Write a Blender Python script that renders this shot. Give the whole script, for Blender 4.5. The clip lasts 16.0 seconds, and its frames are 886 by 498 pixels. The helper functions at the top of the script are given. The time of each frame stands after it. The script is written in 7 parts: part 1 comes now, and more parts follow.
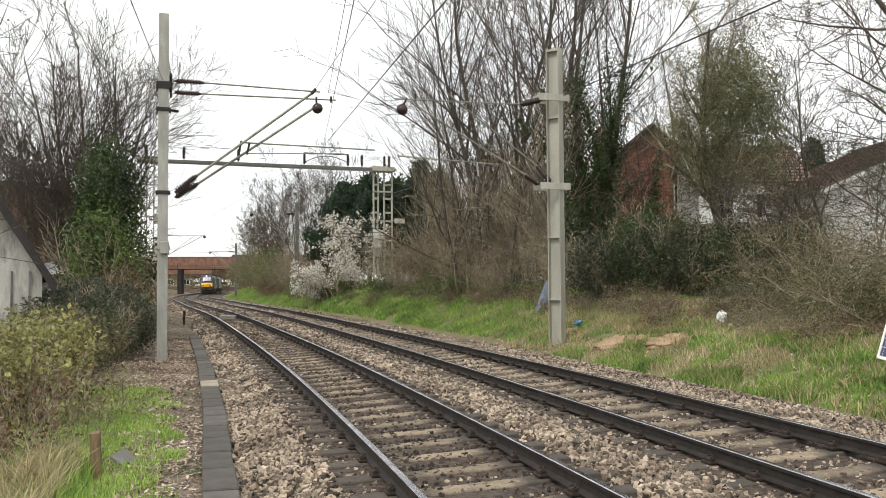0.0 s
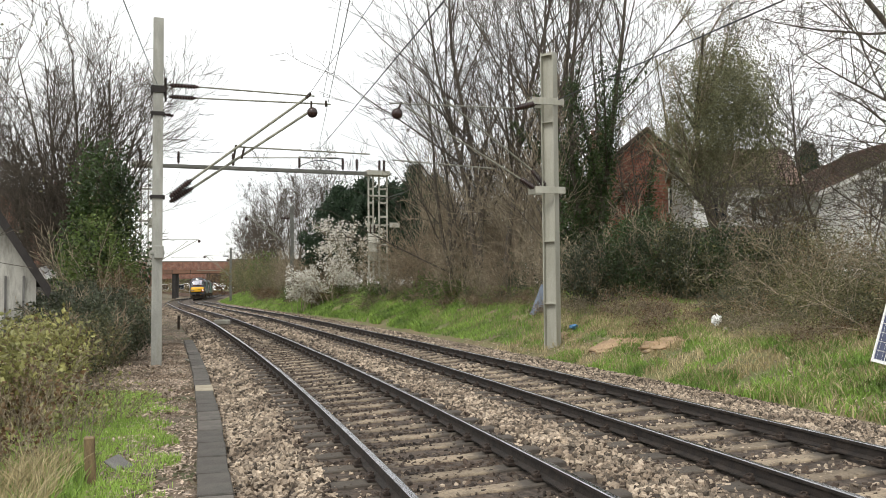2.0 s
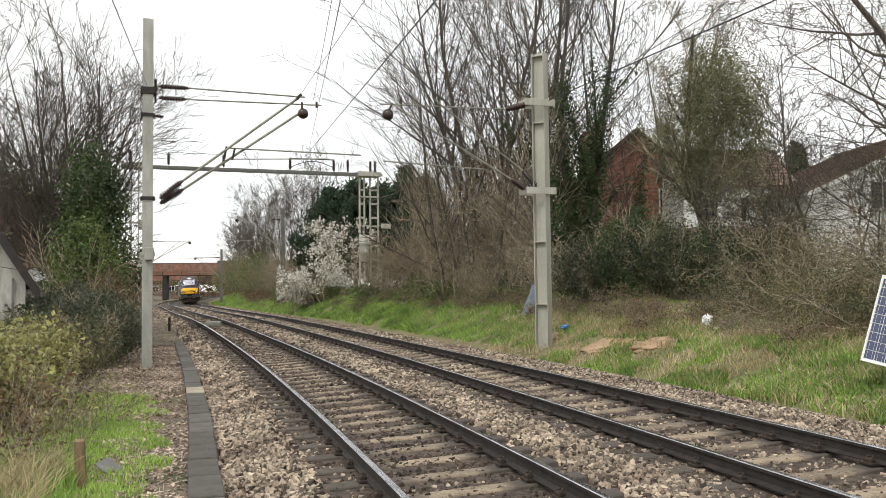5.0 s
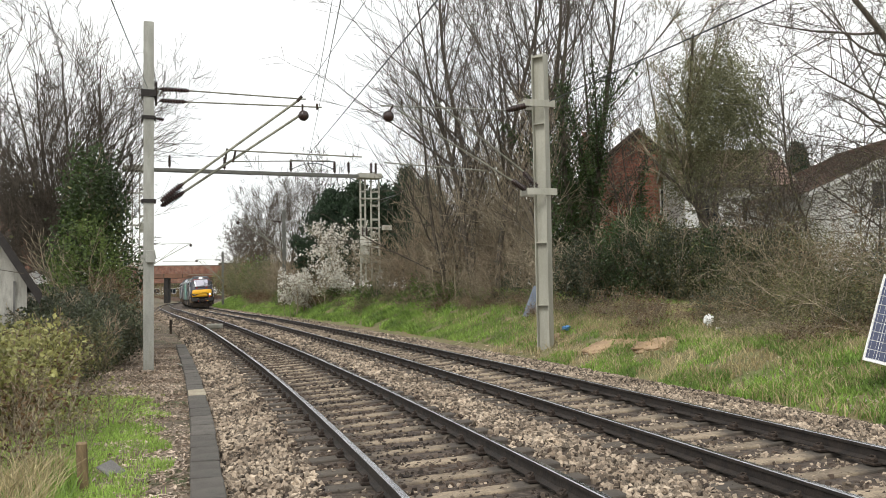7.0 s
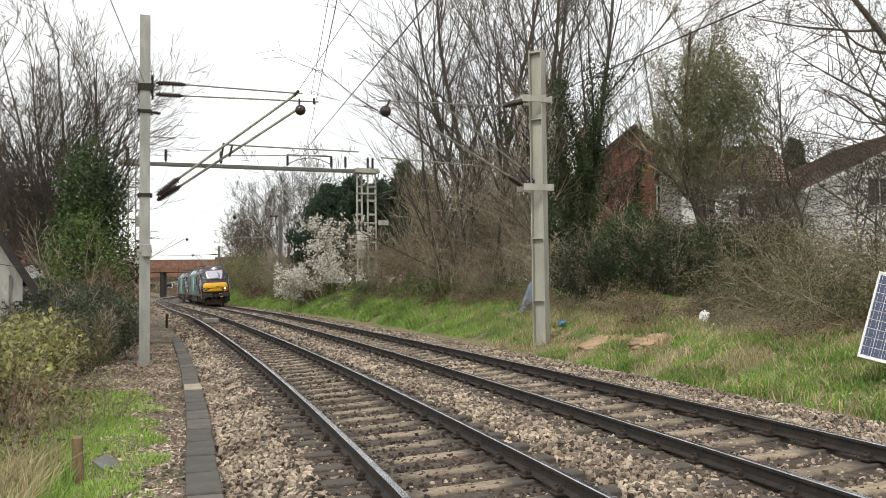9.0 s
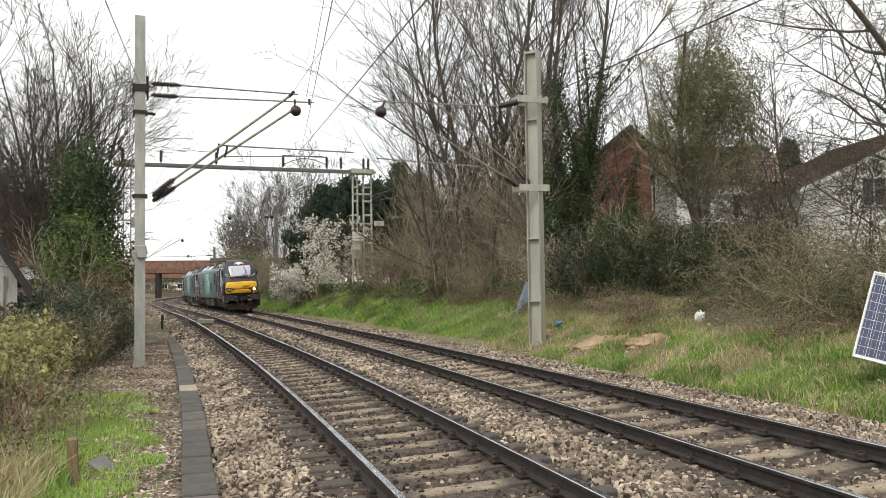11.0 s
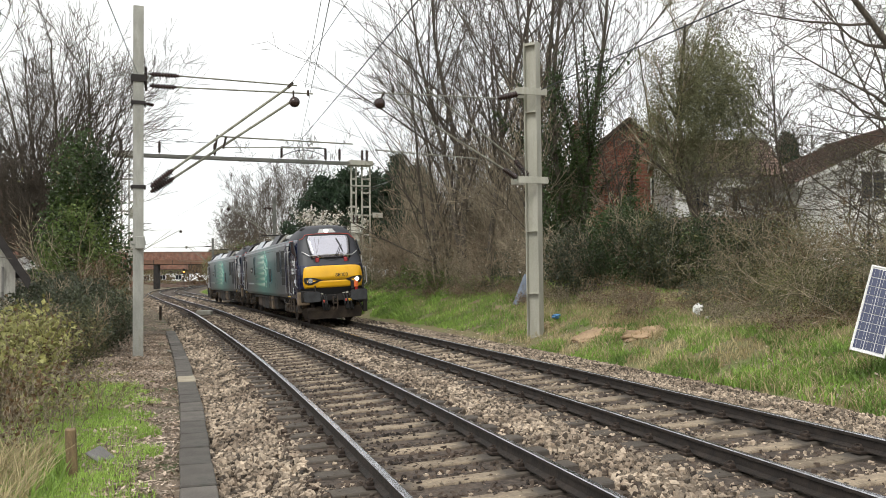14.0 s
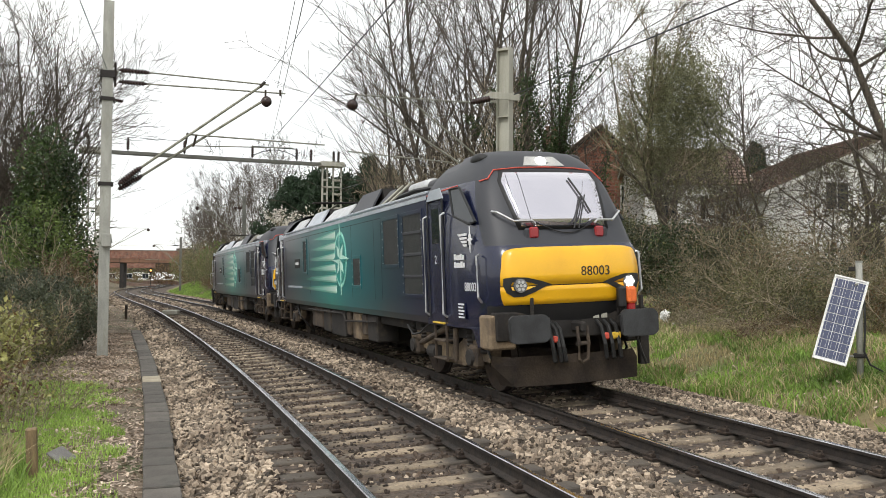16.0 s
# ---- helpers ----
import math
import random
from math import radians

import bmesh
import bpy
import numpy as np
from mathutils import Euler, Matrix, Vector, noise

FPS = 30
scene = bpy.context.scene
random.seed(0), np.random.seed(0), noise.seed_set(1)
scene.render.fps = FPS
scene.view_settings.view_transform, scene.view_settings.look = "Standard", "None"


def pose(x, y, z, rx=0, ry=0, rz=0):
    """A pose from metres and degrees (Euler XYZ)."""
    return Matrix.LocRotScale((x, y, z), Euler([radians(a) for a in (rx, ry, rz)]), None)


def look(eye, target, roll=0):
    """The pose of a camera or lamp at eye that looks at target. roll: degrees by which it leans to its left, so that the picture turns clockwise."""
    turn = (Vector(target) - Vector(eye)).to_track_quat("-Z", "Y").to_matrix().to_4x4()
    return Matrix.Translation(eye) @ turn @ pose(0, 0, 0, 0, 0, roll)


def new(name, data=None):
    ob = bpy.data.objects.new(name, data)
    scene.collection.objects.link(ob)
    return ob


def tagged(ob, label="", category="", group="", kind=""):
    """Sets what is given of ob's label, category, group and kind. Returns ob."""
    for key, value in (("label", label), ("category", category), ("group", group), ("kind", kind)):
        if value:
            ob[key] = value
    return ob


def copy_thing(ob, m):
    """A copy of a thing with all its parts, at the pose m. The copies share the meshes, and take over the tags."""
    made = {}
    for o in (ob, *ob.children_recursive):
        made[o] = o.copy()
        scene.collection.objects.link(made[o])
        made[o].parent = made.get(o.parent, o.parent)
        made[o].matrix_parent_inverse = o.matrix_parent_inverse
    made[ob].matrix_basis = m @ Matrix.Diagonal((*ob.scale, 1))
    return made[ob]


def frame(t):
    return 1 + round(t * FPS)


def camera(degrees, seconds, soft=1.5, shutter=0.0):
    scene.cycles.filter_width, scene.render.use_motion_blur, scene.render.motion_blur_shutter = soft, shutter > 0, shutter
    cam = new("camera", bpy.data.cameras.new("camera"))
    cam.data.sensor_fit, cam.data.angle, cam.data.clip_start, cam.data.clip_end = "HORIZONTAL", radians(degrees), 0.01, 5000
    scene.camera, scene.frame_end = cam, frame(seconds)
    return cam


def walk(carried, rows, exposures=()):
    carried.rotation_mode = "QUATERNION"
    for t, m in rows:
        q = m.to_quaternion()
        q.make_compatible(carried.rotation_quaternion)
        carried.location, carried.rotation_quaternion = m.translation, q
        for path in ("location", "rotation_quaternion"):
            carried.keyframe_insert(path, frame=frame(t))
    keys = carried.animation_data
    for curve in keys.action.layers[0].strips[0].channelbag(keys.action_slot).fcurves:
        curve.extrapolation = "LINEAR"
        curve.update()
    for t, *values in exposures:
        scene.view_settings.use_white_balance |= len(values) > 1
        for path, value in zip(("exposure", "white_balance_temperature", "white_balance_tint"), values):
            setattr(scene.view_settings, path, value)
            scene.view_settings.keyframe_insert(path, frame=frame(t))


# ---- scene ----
EYE = 1.7815
cam = camera(55.19, 16.0, soft=0.9)
walk(cam, [
    (0, pose(0, 0, EYE, 92.363, 0.382, 0.868)),
    (0.5, pose(0, 0, EYE, 92.451, 0.421, 0.758)),
    (1, pose(0, 0, EYE, 92.606, 0.458, 0.564)),
    (1.5, pose(0, 0, EYE, 92.625, 0.448, 0.511)),
    (2, pose(0, 0, EYE, 92.630, 0.484, 0.540)),
    (2.5, pose(0, 0, EYE, 92.668, 0.562, 0.507)),
    (3, pose(0, 0, EYE, 92.642, 0.582, 0.454)),
    (3.5, pose(0, 0, EYE, 92.619, 0.597, 0.293)),
    (4, pose(0, 0, EYE, 92.638, 0.521, 0.071)),
    (6.5, pose(0, 0, EYE, 92.753, 0.929, -0.035)),
    (7, pose(0, 0, EYE, 92.776, 0.925, 0.045)),
    (7.5, pose(0, 0, EYE, 92.723, 0.913, 0.033)),
    (8, pose(0, 0, EYE, 92.688, 0.816, -0.147)),
    (8.5, pose(0, 0, EYE, 92.597, 0.744, -0.290)),
    (9, pose(0, 0, EYE, 92.454, 0.719, -0.200)),
    (11.5, pose(0, 0, EYE, 92.492, 0.823, -0.548)),
    (12, pose(0, 0, EYE, 92.351, 0.825, -0.577)),
    (12.5, pose(0, 0, EYE, 92.262, 0.854, -0.591)),
    (13, pose(0, 0, EYE, 92.144, 0.847, -0.586)),
    (13.5, pose(0, 0, EYE, 91.997, 0.674, -0.580)),
    (14, pose(0, 0, EYE, 91.948, 0.612, -0.595)),
    (14.5, pose(0, 0, EYE, 91.922, 0.571, -0.784)),
    (15, pose(0, 0, EYE, 91.859, 0.492, -1.012)),
    (15.5, pose(0, 0, EYE, 91.900, 0.219, -1.570)),
    (16, pose(0, 0, EYE, 92.151, -0.266, -2.625)),])

# ---- light: a bright overcast sky ----
world = bpy.data.worlds.new("overcast_sky")
scene.world = world
world.use_nodes = True
wn, wl = world.node_tree.nodes, world.node_tree.links
sky = wn.new("ShaderNodeTexSky")
sky.sky_type, sky.sun_disc = "NISHITA", False
sky.sun_elevation, sky.sun_rotation = radians(48), radians(205)
sky_dim = wn.new("ShaderNodeMix")
sky_dim.data_type, sky_dim.blend_type = "RGBA", "MULTIPLY"
sky_dim.inputs["Factor"].default_value = 1.0
sky_dim.inputs["B"].default_value = (0.13, 0.13, 0.13, 1)
cloud = wn.new("ShaderNodeTexNoise")
cloud.inputs["Scale"].default_value, cloud.inputs["Detail"].default_value = 2.2, 5
tc = wn.new("ShaderNodeTexCoord")
wl.new(tc.outputs["Generated"], cloud.inputs["Vector"])
cramp = wn.new("ShaderNodeValToRGB")
cramp.color_ramp.elements[0].position, cramp.color_ramp.elements[0].color = 0.3, (0.90, 0.905, 0.90, 1)
cramp.color_ramp.elements[1].position, cramp.color_ramp.elements[1].color = 0.62, (1.13, 1.12, 1.08, 1)
wl.new(cloud.outputs["Fac"], cramp.inputs["Fac"])
veil = wn.new("ShaderNodeMix")
veil.data_type = "RGBA"
veil.inputs["Factor"].default_value = 0.88
wl.new(sky.outputs["Color"], sky_dim.inputs["A"])
wl.new(sky_dim.outputs["Result"], veil.inputs["A"])
wl.new(cramp.outputs["Color"], veil.inputs["B"])
wl.new(veil.outputs["Result"], wn["Background"].inputs["Color"])
wn["Background"].inputs["Strength"].default_value = 1.24
sun = new("sun", bpy.data.lights.new("sun", "SUN"))
sun.data.energy, sun.data.angle, sun.data.color = 1.9, radians(18), (1.0, 0.97, 0.92)
sun.matrix_world = look((-20, -30, 50), (0, 10, 0))


# ---- materials ----
def mat(name, a, b=None, scale=6.0, rough=0.8, metal=0.0, bump=0.2, fine=60.0, dirt=None, dirt_at=0.6, island=0.0, each=0.0, stretch=(1, 1, 1), coat=0.0, speck=0.2):
    """Two tones by coarse noise, a fine grain, stains, relief; island and each vary the tone per piece."""
    m = bpy.data.materials.new(name)
    m.use_nodes = True
    n, l = m.node_tree.nodes, m.node_tree.links
    p = n["Principled BSDF"]
    p.inputs["Roughness"].default_value, p.inputs["Metallic"].default_value = rough, metal
    p.inputs["Coat Weight"].default_value = coat
    t = n.new("ShaderNodeTexCoord")
    mp = n.new("ShaderNodeMapping")
    mp.inputs["Scale"].default_value = stretch
    l.new(t.outputs["Object"], mp.inputs["Vector"])
    big, small = n.new("ShaderNodeTexNoise"), n.new("ShaderNodeTexNoise")
    big.inputs["Scale"].default_value, big.inputs["Detail"].default_value = scale, 6
    small.inputs["Scale"].default_value, small.inputs["Detail"].default_value = fine, 4
    for x in (big, small):
        l.new(mp.outputs["Vector"], x.inputs["Vector"])
    b = b or tuple(c * 0.75 for c in a)
    ramp = n.new("ShaderNodeValToRGB")
    ramp.color_ramp.elements[0].position, ramp.color_ramp.elements[0].color = 0.36, (*b, 1)
    ramp.color_ramp.elements[1].position, ramp.color_ramp.elements[1].color = 0.64, (*a, 1)
    l.new(big.outputs["Fac"], ramp.inputs["Fac"])
    grain = n.new("ShaderNodeMapRange")
    grain.inputs["From Min"].default_value, grain.inputs["From Max"].default_value = 0.3, 0.7
    grain.inputs["To Min"].default_value, grain.inputs["To Max"].default_value = 1 - speck, 1 + speck
    l.new(small.outputs["Fac"], grain.inputs["Value"])
    hsv = n.new("ShaderNodeHueSaturation")
    l.new(ramp.outputs["Color"], hsv.inputs["Color"])
    l.new(grain.outputs["Result"], hsv.inputs["Value"])
    out = hsv.outputs["Color"]
    for amount, kind in ((island, "g"), (each, "o")):
        if amount:
            src = n.new("ShaderNodeNewGeometry").outputs["Random Per Island"] if kind == "g" else n.new("ShaderNodeObjectInfo").outputs["Random"]
            r = n.new("ShaderNodeMapRange")
            r.inputs["To Min"].default_value, r.inputs["To Max"].default_value = 1 - amount, 1 + amount
            l.new(src, r.inputs["Value"])
            h = n.new("ShaderNodeHueSaturation")
            l.new(r.outputs["Result"], h.inputs["Value"])
            l.new(out, h.inputs["Color"])
            out = h.outputs["Color"]
    if dirt:
        stain = n.new("ShaderNodeTexNoise")
        stain.inputs["Scale"].default_value, stain.inputs["Detail"].default_value = scale * 0.45, 8
        stain.inputs["Roughness"].default_value = 0.7
        l.new(mp.outputs["Vector"], stain.inputs["Vector"])
        r = n.new("ShaderNodeMapRange")
        r.inputs["From Min"].default_value, r.inputs["From Max"].default_value = dirt_at - 0.08, dirt_at + 0.08
        l.new(stain.outputs["Fac"], r.inputs["Value"])
        mx = n.new("ShaderNodeMix")
        mx.data_type = "RGBA"
        mx.inputs["B"].default_value = (*dirt, 1)
        l.new(r.outputs["Result"], mx.inputs["Factor"])
        l.new(out, mx.inputs["A"])
        out = mx.outputs["Result"]
    l.new(out, p.inputs["Base Color"])
    if bump:
        bp = n.new("ShaderNodeBump")
        bp.inputs["Strength"].default_value, bp.inputs["Distance"].default_value = bump, 0.02
        l.new(small.outputs["Fac"], bp.inputs["Height"])
        l.new(bp.outputs["Normal"], p.inputs["Normal"])
    return m


def glow(name, colour, strength):
    m = bpy.data.materials.new(name)
    m.use_nodes = True
    p = m.node_tree.nodes["Principled BSDF"]
    p.inputs["Base Color"].default_value = (*colour, 1)
    p.inputs["Emission Color"].default_value = (*colour, 1)
    p.inputs["Emission Strength"].default_value = strength
    return m


def glassy(name, colour, rough=0.03):
    m = bpy.data.materials.new(name)
    m.use_nodes = True
    p = m.node_tree.nodes["Principled BSDF"]
    p.inputs["Base Color"].default_value = (*colour, 1)
    p.inputs["Roughness"].default_value = rough
    p.inputs["Specular IOR Level"].default_value = 1.0
    p.inputs["Coat Weight"].default_value = 1.0
    p.inputs["IOR"].default_value = 1.7
    return m


M_EARTH = mat("earth", (0.21, 0.16, 0.115), (0.11, 0.085, 0.06), 1.5, 0.95, bump=0.6, fine=25, dirt=(0.06, 0.08, 0.025), dirt_at=0.56)
M_TURF = mat("turf", (0.13, 0.15, 0.05), (0.20, 0.155, 0.085), 0.9, 0.95, bump=0.8, fine=30, dirt=(0.14, 0.10, 0.06), dirt_at=0.62)
M_BED = mat("ballast_bed", (0.11, 0.085, 0.065), (0.035, 0.026, 0.021), 14, 0.95, bump=1.0, fine=45, dirt=(0.09, 0.06, 0.04), dirt_at=0.60)
M_STONE = mat("ballast_stone", (0.35, 0.285, 0.215), (0.175, 0.136, 0.10), 1.1, 0.9, bump=0.3, fine=50, island=0.8)
M_STONE_RUST = mat("rusty_ballast_stone", (0.085, 0.062, 0.045), (0.036, 0.027, 0.021), 1.1, 0.9, bump=0.3, fine=50, island=0.7, dirt=(0.08, 0.055, 0.04), dirt_at=0.56)
M_SOIL = mat("sandy_soil", (0.40, 0.28, 0.17), (0.27, 0.185, 0.11), 2.5, 0.95, bump=0.6, fine=30)
M_SLEEPER = mat("sleeper_concrete", (0.36, 0.29, 0.20), (0.16, 0.125, 0.09), 4.0, 0.9, bump=0.4, fine=40, each=0.3, dirt=(0.07, 0.05, 0.038), dirt_at=0.58)
def dust_by_rails(m):
    """Oil and brake dust on the sleepers, thick beside the rails, thin in the middle."""
    n, l = m.node_tree.nodes, m.node_tree.links
    p = n["Principled BSDF"]
    t = n.new("ShaderNodeTexCoord")
    sep, ab, ns, ad, r = n.new("ShaderNodeSeparateXYZ"), n.new("ShaderNodeMath"), n.new("ShaderNodeTexNoise"), n.new("ShaderNodeMath"), n.new("ShaderNodeMapRange")
    l.new(t.outputs["Object"], sep.inputs[0])
    ab.operation = "ABSOLUTE"
    l.new(sep.outputs["X"], ab.inputs[0])
    ns.inputs["Scale"].default_value, ns.inputs["Detail"].default_value = 5.0, 5
    l.new(t.outputs["Object"], ns.inputs["Vector"])
    ad.operation = "MULTIPLY_ADD"
    ad.inputs[1].default_value = 0.5
    l.new(ns.outputs["Fac"], ad.inputs[0])
    l.new(ab.outputs[0], ad.inputs[2])
    r.inputs["From Min"].default_value, r.inputs["From Max"].default_value = 0.52, 0.80
    r.inputs["To Max"].default_value = 0.85
    l.new(ad.outputs[0], r.inputs["Value"])
    mx = n.new("ShaderNodeMix")
    mx.data_type = "RGBA"
    mx.inputs["B"].default_value = (0.048, 0.042, 0.037, 1)
    l.new(r.outputs["Result"], mx.inputs["Factor"])
    l.new(p.inputs["Base Color"].links[0].from_socket, mx.inputs["A"])
    l.new(mx.outputs["Result"], p.inputs["Base Color"])


dust_by_rails(M_SLEEPER)
M_RAIL = mat("rusty_rail", (0.042, 0.032, 0.026), (0.020, 0.017, 0.015), 9, 0.8, 0.2, bump=0.3)
M_RAILTOP = mat("polished_railhead", (0.56, 0.57, 0.60), (0.42, 0.42, 0.44), 3, 0.22, 1.0, bump=0.03, stretch=(1, 1, 1))
M_CHAIR = mat("rail_fastening", (0.06, 0.042, 0.03), (0.03, 0.022, 0.018), 12, 0.85, 0.3)
M_SLEEPER_PALE = mat("new_lid_concrete", (0.40, 0.35, 0.26), (0.30, 0.26, 0.19), 3, 0.9, bump=0.3)
M_LID = mat("trough_concrete", (0.20, 0.195, 0.185), (0.115, 0.11, 0.105), 2.2, 0.9, bump=0.35, fine=70, each=0.18, dirt=(0.10, 0.105, 0.085), dirt_at=0.62)
M_TROUGH = mat("dark_trough_concrete", (0.125, 0.112, 0.098), (0.075, 0.067, 0.058), 2.2, 0.9, bump=0.35, fine=70, each=0.25, dirt=(0.05, 0.05, 0.042), dirt_at=0.62)
M_STEEL = mat("galvanised_steel", (0.40, 0.40, 0.36), (0.29, 0.29, 0.26), 2.5, 0.6, 0.25, bump=0.08, fine=90, dirt=(0.21, 0.20, 0.155), dirt_at=0.64, stretch=(2, 2, 0.5))
M_PALE = mat("pale_weathered_steel", (0.43, 0.42, 0.36), (0.33, 0.325, 0.27), 1.6, 0.65, 0.1, bump=0.08, fine=80, dirt=(0.26, 0.245, 0.18), dirt_at=0.64, stretch=(2, 2, 0.35))
M_TUBE = mat("cantilever_tube", (0.30, 0.30, 0.24), (0.19, 0.19, 0.15), 5, 0.6, 0.4, bump=0.1)
M_PORC = mat("brown_porcelain", (0.045, 0.025, 0.022), (0.03, 0.018, 0.016), 8, 0.22, bump=0.02)
M_WIRE = mat("copper_wire", (0.075, 0.08, 0.085), (0.05, 0.055, 0.06), 4, 0.5, 0.6, bump=0)
M_BRICK = mat("red_brick", (0.34, 0.125, 0.075), (0.23, 0.08, 0.05), 2, 0.9, bump=0.3, island=0.25, dirt=(0.16, 0.08, 0.06), dirt_at=0.66)
M_RENDER = mat("white_render", (0.82, 0.82, 0.80), (0.74, 0.74, 0.71), 0.8, 0.9, bump=0.1, dirt=(0.55, 0.54, 0.50), dirt_at=0.7)
M_ROOF = mat("brown_roof_tile", (0.20, 0.135, 0.105), (0.13, 0.09, 0.072), 1.5, 0.85, bump=0.3, island=0.2, dirt=(0.12, 0.12, 0.07), dirt_at=0.66)
M_BARK = mat("bark", (0.12, 0.10, 0.078), (0.058, 0.049, 0.038), 6, 0.95, bump=0.5, stretch=(3, 3, 0.6))
M_TWIG = mat("twig", (0.37, 0.31, 0.22), (0.20, 0.165, 0.115), 3, 0.9, bump=0, island=0.5)
M_TWIG_RED = mat("russet_twig", (0.31, 0.24, 0.165), (0.15, 0.118, 0.082), 3, 0.9, bump=0, island=0.5)
M_PANE = glassy("window_glass", (0.02, 0.025, 0.03))
M_PANE.node_tree.nodes["Principled BSDF"].inputs["Coat Weight"].default_value = 0.0
M_PANE.node_tree.nodes["Principled BSDF"].inputs["Specular IOR Level"].default_value = 0.5
M_PANE.node_tree.nodes["Principled BSDF"].inputs["IOR"].default_value = 1.45
M_WOODDARK = mat("dark_timber", (0.035, 0.03, 0.028), None, 5, 0.8)


def leaf_mat(name, a, b, rough=0.55, island=0.4):
    m = mat(name, a, b, 0.7, rough, bump=0, island=island)
    n, l = m.node_tree.nodes, m.node_tree.links
    p = n["Principled BSDF"]
    tr = n.new("ShaderNodeBsdfTranslucent")
    l.new(p.inputs["Base Color"].links[0].from_socket, tr.inputs["Color"])
    mx = n.new("ShaderNodeMixShader")
    mx.inputs[0].default_value = 0.3
    l.new(p.outputs[0], mx.inputs[1])
    l.new(tr.outputs[0], mx.inputs[2])
    l.new(mx.outputs[0], n["Material Output"].inputs["Surface"])
    return m


M_IVY = leaf_mat("ivy_leaf", (0.065, 0.105, 0.03), (0.03, 0.05, 0.018), 0.4)
M_LAUREL = leaf_mat("dark_leaf", (0.085, 0.10, 0.055), (0.045, 0.056, 0.03), 0.35)
M_PRIVET = leaf_mat("grey_green_leaf", (0.165, 0.18, 0.105), (0.065, 0.076, 0.045), 0.35)
M_ELDER = leaf_mat("young_leaf", (0.37, 0.355, 0.13), (0.20, 0.205, 0.075))
M_FRESH = leaf_mat("fresh_leaf", (0.14, 0.19, 0.05), (0.08, 0.12, 0.03))
M_OLIVE = leaf_mat("olive_leaf", (0.19, 0.18, 0.08), (0.10, 0.10, 0.045))
M_CONIFER = leaf_mat("conifer_leaf", (0.04, 0.072, 0.034), (0.018, 0.036, 0.018))
M_BLOSSOM = leaf_mat("white_blossom", (0.80, 0.78, 0.72), (0.62, 0.60, 0.52), island=0.15)
M_RUST_LEAF = leaf_mat("withered_leaf", (0.17, 0.10, 0.045), (0.10, 0.065, 0.03))
M_LAWN = leaf_mat("lawn_blade", (0.40, 0.56, 0.13), (0.27, 0.40, 0.085), 0.6)
M_GRASS = leaf_mat("grass_blade", (0.28, 0.42, 0.085), (0.13, 0.21, 0.045), 0.6)
M_STRAW = leaf_mat("straw_blade", (0.52, 0.44, 0.26), (0.33, 0.27, 0.14), 0.7)


# ---- mesh helpers ----
def link(name, bm, material, parent=None, label="", smooth=False):
    me = bpy.data.meshes.new(name)
    bm.normal_update()
    bm.to_mesh(me)
    bm.free()
    for m in (material if isinstance(material, (list, tuple)) else [material]):
        me.materials.append(m)
    if smooth:
        me.shade_smooth()
    ob = new(name, me)
    ob.parent = parent
    if label:
        ob["label"] = label
    return ob


def part(name, bm, material, parent, label="", smooth=False):
    return link(name, bm, material, parent, label, smooth)


def raw(name, verts, faces, material, parent=None, smooth=False):
    me = bpy.data.meshes.new(name)
    me.from_pydata(verts.tolist() if hasattr(verts, "tolist") else verts, [], faces.tolist() if hasattr(faces, "tolist") else faces)
    for m in (material if isinstance(material, (list, tuple)) else [material]):
        me.materials.append(m)
    if smooth:
        me.shade_smooth()
    ob = new(name, me)
    ob.parent = parent
    return ob


def empty(name, m=None, **tags):
    ob = new(name)
    ob.empty_display_size = 0.2
    if m is not None:
        ob.matrix_basis = m
    return tagged(ob, **tags)


def box(bm, c, s, bev=0.0, turn=None):
    r = bmesh.ops.create_cube(bm, size=1.0, matrix=Matrix.Diagonal((*s, 1)))
    vs = r["verts"]
    if bev:
        es = list({e for v in vs for e in v.link_edges})
        r = bmesh.ops.bevel(bm, geom=es, offset=bev, segments=1, profile=0.5, affect="EDGES")
        vs = r["verts"]
    m = Matrix.Translation(c) @ (turn.to_4x4() if turn is not None else Matrix.Identity(4))
    bmesh.ops.transform(bm, matrix=m, verts=vs)
    return bm


def rod(bm, p0, p1, r0, r1=None, n=10):
    p0, p1 = Vector(p0), Vector(p1)
    d = p1 - p0
    m = Matrix.Translation((p0 + p1) / 2) @ d.to_track_quat("Z", "Y").to_matrix().to_4x4()
    bmesh.ops.create_cone(bm, cap_ends=True, segments=n, radius1=r0, radius2=r0 if r1 is None else r1, depth=d.length, matrix=m)
    return bm


def tube(bm, pts, r, n=6):
    """One continuous bent tube."""
    pts = [Vector(p) for p in pts]
    rings = []
    for i, p in enumerate(pts):
        d = (pts[min(i + 1, len(pts) - 1)] - pts[max(i - 1, 0)]).normalized()
        q = d.to_track_quat("Z", "Y")
        rings.append([p + q @ Vector((r * math.cos(a * 2 * math.pi / n), r * math.sin(a * 2 * math.pi / n), 0)) for a in range(n)])
    loft(bm, rings, closed=True)
    return bm



def pipe(bm, pts, r, n=6):
    return tube(bm, pts, r, n)


